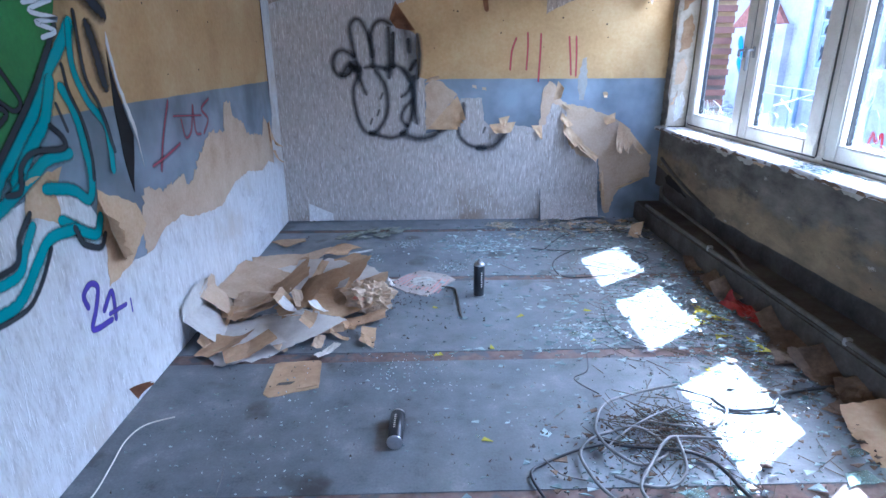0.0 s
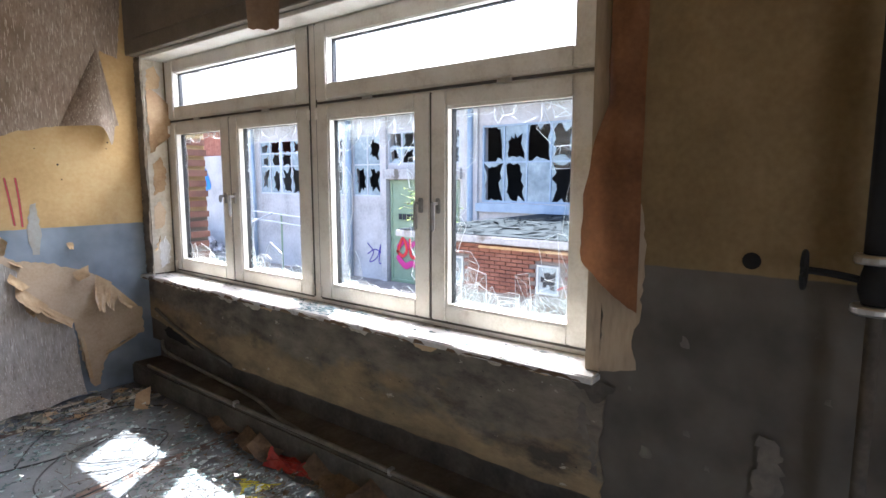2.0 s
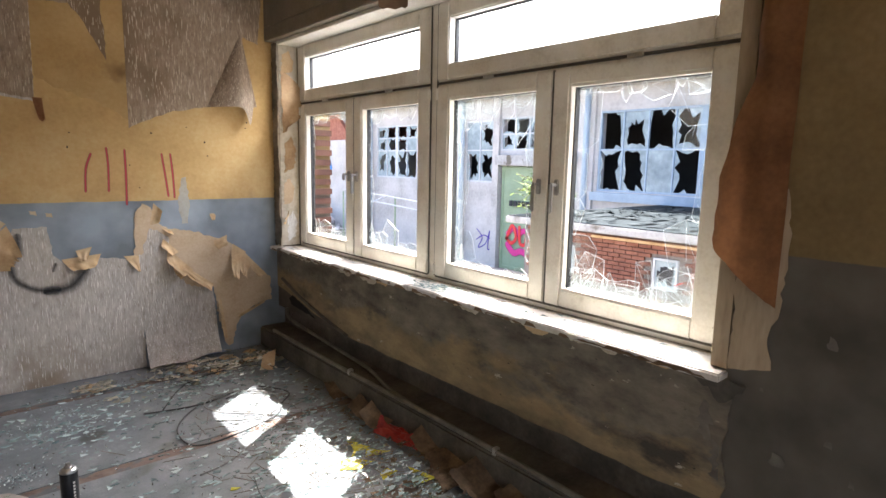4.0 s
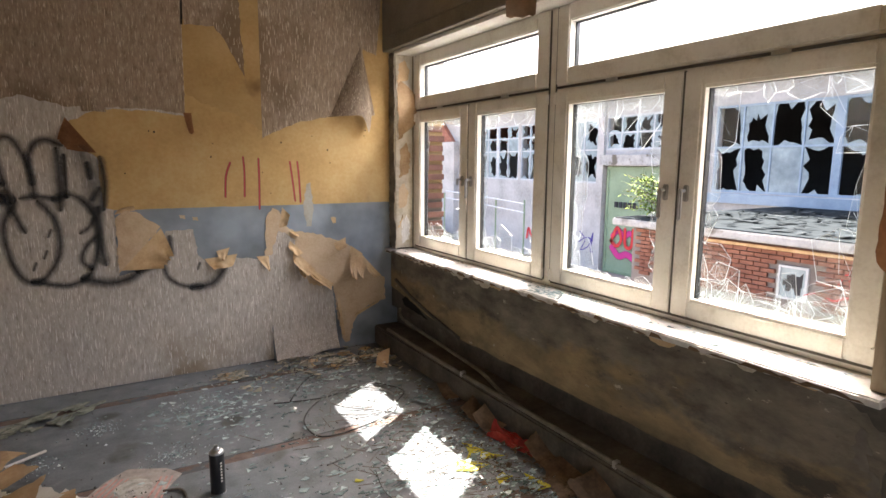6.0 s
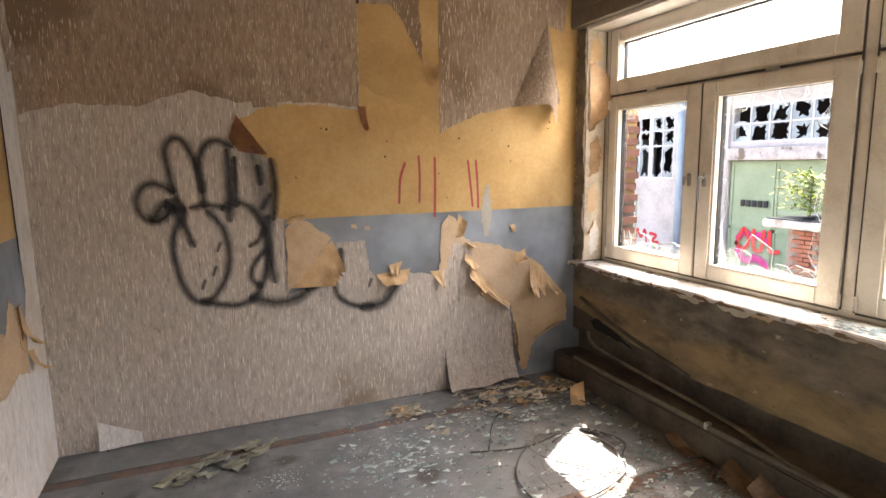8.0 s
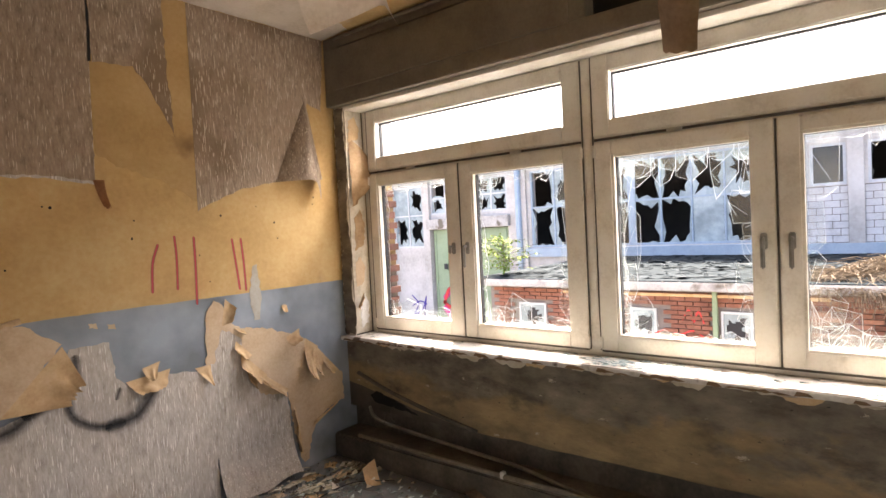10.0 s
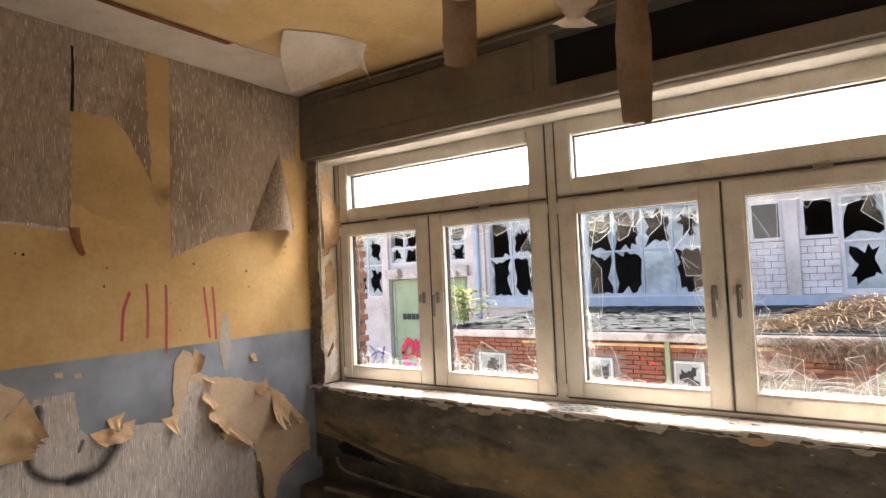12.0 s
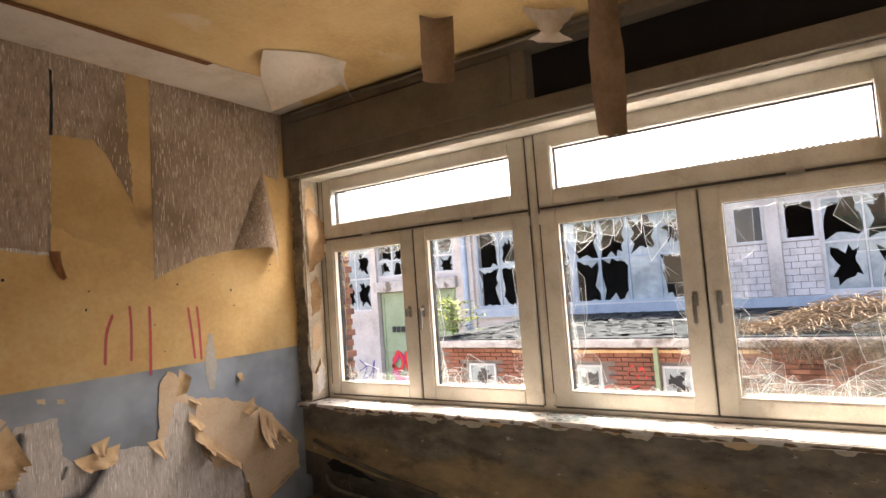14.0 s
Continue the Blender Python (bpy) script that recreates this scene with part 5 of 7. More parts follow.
for k in range(26):
    w, place = (on_north, True) if k < 14 else (on_west, False)
    a = rc.uniform(0.2, 2.0) if place else rc.uniform(2.9, 5.0)
    b, s = rc.uniform(1.25, 1.75), rc.uniform(0.004, 0.008)
    bm = sheet_bm([(a + s * math.cos(t * 1.05) * rc.uniform(0.6, 1.2), b + s * math.sin(t * 1.05) * rc.uniform(0.6, 1.2)) for t in range(6)], w, 0.0003, 0.0006)
    tagged(part("nail_hole", bm, M_DARK), "small dark nail hole in the plaster", "hole", kind="structure")

# ceiling
def on_ceiling(a, b, out):
    return Vector((a, b, ZC - out))
covering("ceiling_border", [(XW, 5.225), (2.12, 5.225), (2.1, 4.95), (1.69, 4.76), (1.0, 4.82), (0.5, 4.84), (XW, 4.9)], on_ceiling, M_CEIL_PALE, "pale bared border of the ceiling along the wall", "ceiling", 0.001, 51, 0.04, 0.008)
flap(on_ceiling, XW + 0.1, 4.86, 1.3, 4.78, 0, 1, 0.03, 40, M_RUST_PAPER, "brown torn edge of ceiling paper hanging down", 0.98, 0.01, 31, nu=40, name="ceiling_paper_edge")
def patch_fn(u, v):
    top = Vector((1.36 + 0.4 * u, 4.46 - 0.2 * u - 0.05 * math.sin(math.pi * u), ZC - 0.006))
    low = Vector((1.535 + 0.36 * u, 4.62 - 0.3 * u, 2.525 + 0.2 * u - 0.15 * max(0.0, u - 0.84) / 0.16))
    return top.lerp(low, v) + Vector((0.0, 0.05, 0.035)) * math.sin(math.pi * v) + Vector((0, 0, 0.012)) * noise.noise((u * 3, v * 3, 1)) * v
tagged(part("ceiling_paper_patch", grid_bm(14, 14, patch_fn), M_CEIL_PALE, smooth=True), "pale sheet of ceiling paper peeled down", "ceiling paper")
def strip(name, x, y, w, z1, ang, material, label, sway=0.05, seed=0, flare=0.35):
    def fn(u, v):
        z = ZC - 0.003 - (ZC - z1) * v
        d = (u - 0.5) * w * (0.85 + 0.12 * noise.noise((v * 6, seed, 1)) + flare * max(0, math.sin(v * 3.6 - 0.6)) * v)
        c = 0.03 * math.sin(u * math.pi) + sway * math.sin(v * 2.2) * v
        return Vector((x + math.cos(ang) * d - math.sin(ang) * c, y + math.sin(ang) * d + math.cos(ang) * c, z + 0.008 * noise.noise((u * 5, seed, 9)) * v))
    return tagged(part(name, grid_bm(8, 26, fn), material, smooth=True), label, "ceiling paper")
M_STRIP = mat("dull brown ceiling paper", [(0.13, 0.08, 0.045), (0.21, 0.14, 0.085), (0.28, 0.2, 0.13)], 5, 0.85, 0.3, 60)
strip("hanging_ceiling_strip", 1.56, 2.79, 0.125, 2.03, radians(-52), M_STRIP, "long brown strip of ceiling paper hanging down", 0.03, 1)
strip("hanging_ceiling_strip", 1.65, 3.59, 0.19, 2.47, radians(-45), M_STRIP, "short brown strip of ceiling paper hanging down", 0.04, 2, 0.0)
strip("hanging_ceiling_strip", 1.93, 3.14, 0.3, 2.62, radians(-48), M_CEIL_PALE, "pale pointed scrap of ceiling paper hanging down", 0.02, 3, -0.75)
tagged(part("ceiling_conduit", tube_bm(bmesh.new(), [(2.112, 5.1, 2.752), (2.11, 4.3, 2.748), (2.108, 3.6, 2.74), (2.105, 2.9, 2.745), (2.1, 2.86, 2.7)], 0.011, 5, 8), M_BOX, smooth=True), "thin painted conduit along the shutter box", "pipe")
bm = bmesh.new()
box(bm, SX + 0.02, XF - 0.02, SY0, SY1, GROUND, SZ - 0.14)
put_d("wall", bm, M_MORTAR, "mortar core of the brick wall")
put_d("roof", box(bmesh.new(), SX - 0.35, XF - 0.02, SY0 - 0.2, SY1 + 0.25, SZ - 0.14, SZ, 0.02), M_FASCIA, "flat roof with a white weathered edge")
put_d("roof_felt", box(bmesh.new(), SX - 0.31, XF - 0.03, SY0, SY1 + 0.2, SZ, SZ + 0.02), M_ROOFDEB, "slate grey felt littered with debris")
SWIN = ((5.48, 5.93), (4.0, 4.46), (7.6, 8.2))
for y0, y1 in SWIN:
    bm = bmesh.new()
    frame_ring(bm, SX - 0.03, SX + 0.05, y0, y1, -0.62, -0.08, 0.035, 0.0)
    w = put_d("window", bm, M_STEEL, "small white framed window with broken glass")
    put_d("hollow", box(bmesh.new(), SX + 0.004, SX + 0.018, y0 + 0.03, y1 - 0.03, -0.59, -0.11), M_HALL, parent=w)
    bm = bmesh.new()
    r = random.Random(int(y0 * 10))
    n = 12
    cy, cz = (y0 + y1) / 2, -0.35
    for i in range(n):
        def rim(t):
            q = (t % 1) * 4
            s, f = int(q), q - int(q)
            a, b, za, zb = y0 + 0.03, y1 - 0.03, -0.59, -0.11
            return [(a + (b - a) * f, za), (b, za + (zb - za) * f), (b - (b - a) * f, zb), (a, zb - (zb - za) * f)][s]
        p, q = rim(i / n), rim((i + 1) / n)
        k = r.uniform(0.3, 0.8)
        bm.faces.new([bm.verts.new((SX - 0.005, *v)) for v in (p, q, (cy + (q[0] - cy) * k, cz + (q[1] - cz) * k), (cy + (p[0] - cy) * k, cz + (p[1] - cz) * k))])
    put_d("pane", bm, M_PANE, parent=w)
put_d("post", box(bmesh.new(), SX - 0.1, SX - 0.02, 4.5, 4.57, GROUND, SZ - 0.14), M_GREENDOOR, "pale green post")
put_d("beam", box(bmesh.new(), SX - 0.06, SX - 0.01, 3.0, 7.2, 0.14, 0.19), M_BACK, "weathered timber rail")
# broken debris on the shed roof
bm = bmesh.new()
rd = random.Random(12)
for k in range(700):
    x, y = rd.uniform(SX - 0.1, XF - 0.5), rd.uniform(2.5, SY1 - 0.1)
    s = rd.uniform(0.05, 0.22)
    a = rd.uniform(0, 6.28)
    zt = SZ + 0.02
    p = [bm.verts.new((x + s * math.cos(a + t) * rd.uniform(0.4, 1), y + s * math.sin(a + t) * rd.uniform(0.4, 1), zt + rd.uniform(0.003, 0.045))) for t in (0, 1.7, 3.3, 4.8)]
    bm.faces.new(p)
M_SCRAP = mat("roof scraps", [(0.012, 0.016, 0.018), (0.02, 0.026, 0.029), (0.028, 0.036, 0.04), (0.045, 0.054, 0.058)], 3, 0.95, 0.2, 15, island=True, gloss=0.05)
tagged(part("roof_debris", bm, M_SCRAP), "broken slates and glass strewn on the shed roof", "debris", kind="stuff")
# dry straw heap on the roof edge
bm = bmesh.new()
for k in range(4200):
    x, y = rd.gauss(9.8, 0.45), rd.uniform(-0.6, 3.3)
    h = 0.52 * math.exp(-((y - 1.6) / 1.1) ** 2) * math.exp(-((x - 9.9) / 0.6) ** 2)
    z = SZ + 0.02 + h * rd.random() ** 0.4
    a, L = rd.uniform(0, 6.28), rd.uniform(0.15, 0.5)
    d = Vector((math.cos(a), math.sin(a), rd.uniform(-0.5, 0.25)))
    if x < SX - 0.1 or k % 6 == 0:
        x, y = rd.uniform(SX - 0.42, SX - 0.34), rd.gauss(1.5, 0.9)
        z = SZ - 0.02 - 0.22 * rd.random() * math.exp(-((y - 1.6) / 1.1) ** 2)
        d = Vector((rd.uniform(-0.4, 0.0), rd.uniform(-0.8, 0.8), rd.uniform(-1.3, -0.3))).normalized()
        L *= 0.7
    q0 = Vector((x, y, z))
    q2 = q0 + d * L
    q1 = (q0 + q2) / 2 + Vector((0, 0, 0.05))
    side = d.cross(Vector((0.3, 0.2, 1))).normalized() * 0.0042
    up = Vector((0, 0, 0.0042))
    for off in (side, up):
        vs = [bm.verts.new(p + o) for p in (q0, q1, q2) for o in (off, -off)]
        bm.faces.new((vs[0], vs[1], vs[3], vs[2]))
        bm.faces.new((vs[2], vs[3], vs[5], vs[4]))
M_STRAW = mat("dry straw", [(0.1, 0.078, 0.052), (0.22, 0.175, 0.125), (0.36, 0.3, 0.22)], 3, 0.9, 0.0, 10, island=True, gloss=0.1)
tagged(part("dry_straw", bm, M_STRAW), "heap of dry straw tumbling over the shed roof", "straw", kind="stuff")
# saplings
M_LEAF = mat("young leaves", [(0.055, 0.11, 0.004), (0.1, 0.17, 0.006), (0.16, 0.23, 0.012)], 4, 0.7, 0.0, 20, island=True, gloss=0.1)
M_TWIG = mat("twig bark", [(0.1, 0.075, 0.05), (0.18, 0.14, 0.1)], 8, 0.9, 0.3, 30)
def sapling(x, y, z, h, seed, label, dens=34, spread=0.62):
    r = random.Random(seed)
    t = empty("sapling", x, y, z, label, "shrub")
    pt = under(t)
    stem, leaves = bmesh.new(), bmesh.new()
    tube_bm(stem, [(x, y, z), (x + 0.02, y + 0.03, z + h * 0.4), (x - 0.02, y - 0.02, z + h * 0.95)], 0.012, 4, 6)
    for k in range(dens):
        f = r.uniform(0.12, 1)
        a, L = r.uniform(0, 6.28), h * (spread - 0.4 * f) * r.uniform(0.6, 1.1)
        b0 = Vector((x, y, z + h * f * 0.95))
        tip = b0 + Vector((math.cos(a) * L, math.sin(a) * L, L * r.uniform(0.0, 0.5)))
        tube_bm(stem, [tuple(b0), tuple((b0 + tip) / 2 + Vector((0, 0, 0.03))), tuple(tip)], 0.004, 2, 4)
        for j in range(12):
            g = (j + 1) / 12
            c = b0.lerp(tip, g) + Vector((0, 0, 0.03 * math.sin(g * 3.1)))
            d = Vector((r.uniform(-1, 1), r.uniform(-1, 1), r.uniform(-0.6, 0.3))).normalized()
            s = d.cross(Vector((0, 0, 1))).normalized() * 0.022
            ln = d * r.uniform(0.06, 0.12)
            leaves.faces.new([leaves.verts.new(p) for p in (c, c + ln * 0.5 + s, c + ln, c + ln * 0.5 - s)])
    pt("stem", stem, M_TWIG)
    pt("foliage", leaves, M_LEAF)
sapling(9.75, 8.75, SZ, 0.8, 3, "bright green sapling growing on the shed roof", 75, 1.0)
sapling(8.8, 1.0, GROUND, 2.35, 4, "green climbing shrub in front of the shed", 110)
sapling(14.8, 17.9, GROUND, 0.9, 5, "small weed bush at the foot of the hall")
# rails, rubble, far buildings
rail = empty("pipe_railing", 13.6, 20, GROUND, "pale pipe railing in the yard", "railing")
put_q = under(rail)
for z in (-0.2, 0.12):
    put_q("rail", tube_bm(bmesh.new(), [(13.4, 17.4, z - 0.1), (13.6, 20, z), (13.8, 23.6, z + 0.1)], 0.03, 3, 6), M_STEEL)
put_q("rail", tube_bm(bmesh.new(), [(13.6, 20, 0.12), (12.2, 19.4, -0.15), (11.6, 19.2, -0.25)], 0.03, 3, 6), M_STEEL)
for y in (17.6, 19.4, 21.5, 23.4):
    put_q("post", lathe_bm([(0.035, GROUND), (0.035, 0.15)], 8, 13.6, y), M_GREENDOOR)
bm = bmesh.new()
for k in range(420):
    f = rd.random() ** 0.6
    a = rd.uniform(0, 6.28)
    x, y = 14.2 + 1.4 * f * math.cos(a), 27.5 + 3.2 * f * math.sin(a)
    s = rd.uniform(0.06, 0.28)
    z = GROUND + (1 - f) * 1.5 + rd.uniform(-0.05, 0.15)
    r = bmesh.ops.create_cube(bm, size=s)
    bmesh.ops.rotate(bm, verts=r["verts"], cent=(0, 0, 0), matrix=Euler((rd.uniform(0, 3), rd.uniform(0, 3), rd.uniform(0, 3))).to_matrix())
    bmesh.ops.translate(bm, verts=r["verts"], vec=(x, y, z))
M_RUB = mat("grey rubble", [(0.16, 0.15, 0.14), (0.34, 0.32, 0.3), (0.48, 0.46, 0.44)], 3, 0.95, 0.3, 12, island=True)
tagged(part("rubble_heap", bm, M_RUB), "heap of broken masonry in the yard", "rubble", kind="stuff")
house = empty("gable_house", 16, 29, GROUND, "pale annex with a red brick gable", "house")
put_g = under(house)
put_g("wall", box(bmesh.new(), 15.2, 22, 25.2, 36, GROUND, 2.55), M_RENDER)
bm = bmesh.new()
v = [bm.verts.new(p) for p in ((15.3, 25.5, 2.55), (15.3, 30, 2.55), (15.3, 27.4, 4.3), (22, 25.5, 2.55), (22, 30, 2.55), (22, 27.4, 4.3))]
for f in ((0, 1, 2), (5, 4, 3), (0, 2, 5, 3), (1, 4, 5, 2), (0, 3, 4, 1)):
    bm.faces.new([v[i] for i in f])
put_g("gable", bm, M_BRICK, "red brick gable")
far = empty("far_house", 60, 33, GROUND, "distant house with a pale tiled roof", "house")
put_f = under(far)
put_f("wall", box(bmesh.new(), 60, 68, 22, 40, GROUND, 7), M_RENDER)
bm = bmesh.new()
v = [bm.verts.new(p) for p in ((59.5, 21.5, 7), (59.5, 40.5, 7), (64, 40.5, 11), (64, 21.5, 11), (68.5, 21.5, 7), (68.5, 40.5, 7))]
for f in ((0, 1, 2, 3), (3, 2, 5, 4), (0, 3, 4), (1, 5, 2)):
    bm.faces.new([v[i] for i in f])
put_f("roof", bm, M_FASCIA)
put_f("chimney", box(bmesh.new(), 63, 64, 30, 31, 10, 12.4), M_BRICK)
# graffiti outside
def on_hall(a, b, out):
    return Vector((XF - out, a, b))
def on_shed(a, b, out):
    return Vector((SX - out, a, b))
def on_gate(a, b, out):
    return Vector((XF + 0.03 - out, a, b))
M_PINK = spray("pink spray paint", (0.6, 0.03, 0.22), 0.2)
M_REDOUT = spray("red spray paint", (0.62, 0.03, 0.03), 0.2)
M_BLUEOUT = spray("blue spray paint", (0.02, 0.2, 0.55), 0.3)
graffiti("pink_graffiti", [(0.24, [(15.0, -1.0), (14.75, -0.8), (14.5, -1.0), (14.25, -0.85), (14.0, -1.05)]), (0.3, [(15.0, -1.45), (14.7, -1.7), (14.35, -1.6), (14.0, -1.75)])], on_gate, M_PINK, "pink and red sprayed lettering on the gate", 0.01)
graffiti("red_graffiti", [(0.16, [(15.05, -1.2), (14.8, -0.7), (14.6, -1.1), (14.8, -1.35), (15.05, -1.2)]), (0.16, [(14.45, -0.75), (14.4, -1.3), (14.15, -1.3), (14.1, -0.75)]), (0.16, [(13.9, -0.75), (13.85, -1.3), (13.6, -1.3)])], on_gate, M_REDOUT, "red sprayed outlines on the gate", 0.03)
graffiti("dark_tag", [(0.05, [(16.6, -1.0), (16.3, -1.3), (16.5, -1.7), (16.1, -1.5), (15.9, -1.0), (16.0, -1.7), (15.7, -1.6)]), (0.05, [(16.6, -1.4), (16.2, -1.2), (15.8, -1.35)])], on_hall, M_PURPLE, "violet sprayed tag on the hall", 0.02)
graffiti("red_letters", [(0.14, [(19.7, -1.6), (19.6, -1.2), (19.4, -1.5), (19.2, -1.2), (19.1, -1.6)]), (0.14, [(18.9, -1.3), (18.6, -1.35), (18.8, -1.6), (18.5, -1.6)])], on_hall, M_REDOUT, "red sprayed letters on the hall", 0.02)
graffiti("red_shed_tag", [(0.032, [(5.05, -0.25), (4.95, -0.08), (4.88, -0.28), (4.8, -0.1), (4.72, -0.28)]), (0.032, [(5.5, -0.5), (5.3, -0.42), (5.1, -0.5), (4.9, -0.42), (4.75, -0.5)])], on_shed, M_REDOUT, "red scribble on the brick shed", 0.03)
def on_annex(a, b, out):
    return Vector((15.2 - out, a, b))
graffiti("blue_graffiti", [(0.6, [(28.6, 1.9), (28.2, 1.3), (27.8, 1.8), (27.4, 1.2)]), (0.5, [(28.5, 1.0), (28.1, 0.6), (27.7, 0.9)])], on_annex, M_BLUEOUT, "blue sprayed shape on the annex", 0.02)
for k in range(5):
    tagged(part("gate_lettering", box(bmesh.new(), XF - 0.01, XF + 0.028, 14.85 - k * 0.2, 14.98 - k * 0.2, 0.0, 0.2), M_HALL), "small dark lettering on the gate", "sign")
# bricks of the shed
bk = bmesh.new()
box(bk, -0.03, 0.03, -0.115, 0.115, -0.031, 0.031)
brick_me = bpy.data.meshes.new("brick")
bk.to_mesh(brick_me)
bk.free()
M_BRICK_OB = mat("old red brick", [(0.12, 0.045, 0.03), (0.2, 0.08, 0.05), (0.29, 0.13, 0.085)], 2.2, 0.9, 0.3, 30)
brick_me.materials.append(M_BRICK_OB)
shed_wall = [c for c in shed.children if c.name.startswith("wall")][0]
cnt = 0
for r_ in range(12):
    z = -0.67 + r_ * 0.077
    for c in range(30):
        y = 3.9 + c * 0.245 + (0.12 if r_ % 2 else 0)
        if y > 8.75 or any(a - 0.13 < y < b + 0.13 and -0.68 < z < -0.02 for a, b in SWIN) or cnt >= 300:
            continue
        ob = new("brick", brick_me)
        ob.parent = shed_wall
        ob.location = Vector((SX + rd.uniform(-0.004, 0.004), y, z)) - shed.location
        cnt += 1
rest = bmesh.new()
for r_ in range(16):
    z = -0.90 + r_ * 0.077
    for c in range(26):
        y = -1.9 + c * 0.245 + (0.12 if r_ % 2 else 0)
        if y < 3.78 and not any(a - 0.13 < y < b + 0.13 and -0.68 < z < -0.02 for a, b in SWIN):
            o = rd.uniform(-0.004, 0.004)
            box(rest, SX + o - 0.03, SX + o + 0.03, y - 0.115, y + 0.115, z - 0.031, z + 0.031)
put_d("brickwork", rest, mat("weathered red brick", [(0.09, 0.04, 0.028), (0.18, 0.08, 0.052), (0.27, 0.135, 0.09)], 2.2, 0.9, 0.3, 30, island=True))
# brick reveal outside the window
structure(boxes("reveal_plaster", [(FX1 + 0.022, XO + 0.01, WY1 - 0.008, WY1 + 0.01, 1.83, HEAD + 0.02)], M_RENDER), "pale rendered upper reveal outside the window", "wall")
outer = bpy.data.objects["wall_east"]
reveal_me = brick_me.copy()
# Darker brown than the shed's bricks.
reveal_me.materials[0] = mat("dark reveal brick", [(0.05, 0.022, 0.017), (0.1, 0.045, 0.032), (0.15, 0.075, 0.055)], 5, 0.9, 0.4, 30)
for k in range(13):
    ob = new("brick", reveal_me)
    ob.parent = outer
    ob.location = (2.53, WY1 + 0.014 - (0.02 if k % 2 else 0.0), 0.83 + k * 0.077)
    ob.rotation_euler = (0, 0, radians(90))
    ob.scale = (1.0, 0.75, 0.72)
# white blocks of the hall
bk = bmesh.new()
box(bk, -0.02, 0.02, -0.148, 0.148, -0.075, 0.075, 0.006)
block_me = bpy.data.meshes.new("block")
bk.to_mesh(block_me)
bk.free()
block_me.materials.append(M_BLOCK)
hall_wall = [c for c in hall.children if c.name.startswith("wall")][0]
for y0, y1 in ((3.08, 4.15), (2.0, 2.76)):
    put_h("mortar_bed", box(bmesh.new(), XF - 0.004, XF + 0.02, y0, y1, 0.68, 2.0), M_MORTAR, "grey mortar between white blocks", parent=hall_wall)
    for r_ in range(8):
        y = y0 - (0.155 if r_ % 2 else 0.0)
        while y < y1 - 0.08:
            a, b = max(y0, y), min(y1, y + 0.296)
            if b - a > 0.08:
                ob = new("block", block_me)
                ob.parent = hall_wall
                ob.location = Vector((XF - 0.005, (a + b) / 2, 0.765 + r_ * 0.162)) - hall.location
                ob.scale.y = (b - a) / 0.296
            y += 0.31

# ---- floor litter ----
M_CARD = mat("kraft cardboard", [(0.3, 0.185, 0.095), (0.44, 0.29, 0.155), (0.54, 0.385, 0.23)], 6, 0.85, 0.25, 60)
M_CARD_PALE = mat("pale wallpaper scrap", [(0.5, 0.46, 0.4), (0.62, 0.58, 0.52), (0.7, 0.67, 0.62)], 7, 0.85, 0.3, 60)
M_CAN = mat("black lacquered tin", [(0.012, 0.013, 0.015), (0.03, 0.032, 0.036)], 12, 0.3, 0.03, metal=0.3)
M_TIN = mat("scuffed tin", [(0.4, 0.4, 0.4), (0.6, 0.6, 0.6)], 25, 0.3, 0.05, metal=1.0)
M_CABLE = mat("grey cable sheath", [(0.09, 0.09, 0.09), (0.17, 0.168, 0.16), (0.27, 0.265, 0.25)], 12, 0.45, 0.1)
M_CABLE_D = mat("dark cable sheath", [(0.015, 0.015, 0.016), (0.04, 0.04, 0.04)], 12, 0.5, 0.1)
M_TILE = mat("grey-green tile shards", [(0.1, 0.11, 0.085), (0.24, 0.25, 0.2), (0.42, 0.42, 0.35)], 14, 0.6, 0.1, 40)


def crumple(x, y, z0, w, h, rot, height, seed, material, label, n=5, name="paper_sheet", cut=0.12, fold=0.0):
    """A sheet of torn paper, buckled and creased, lying on what is under it."""
    r = random.Random(seed)
    ca, sa = math.cos(radians(rot)), math.sin(radians(rot))
    ridge = r.uniform(0, 6.28)
    def fn(u, v):
        e = 1 - cut * (abs(noise.noise((u * 5 + seed, v * 5, 1.1))) + 0.5 * abs(noise.noise((u * 13, v * 13 + seed, 3))))
        u0, v0 = u, v
        u, v = u + 0.06 * noise.noise((u * 9 + seed, v * 9, 5)), v + 0.06 * noise.noise((u * 9, v * 9 + seed, 8))
        a, b = (u - 0.5) * w * e, (v - 0.5) * h * e
        q = noise.noise((u * 2.2 + seed * 3.1, v * 2.2, seed))
        q2 = noise.noise((u * 5.5, v * 5.5 + seed, 2.0))
        zz = height * (0.3 + 1.5 * abs(q) + 0.35 * abs(q2)) * (0.35 + 0.65 * math.sin(math.pi * min(1, max(0, u))) ** 0.7)
        zz += fold * abs((u - 0.5) * math.cos(ridge) + (v - 0.5) * math.sin(ridge))
        zz -= height * 0.42
        return Vector((x + a * ca - b * sa, y + a * sa + b * ca, max(0.003, z0 + zz)))
    return tagged(part(name, grid_bm(n, n, fn), material), label, "paper")


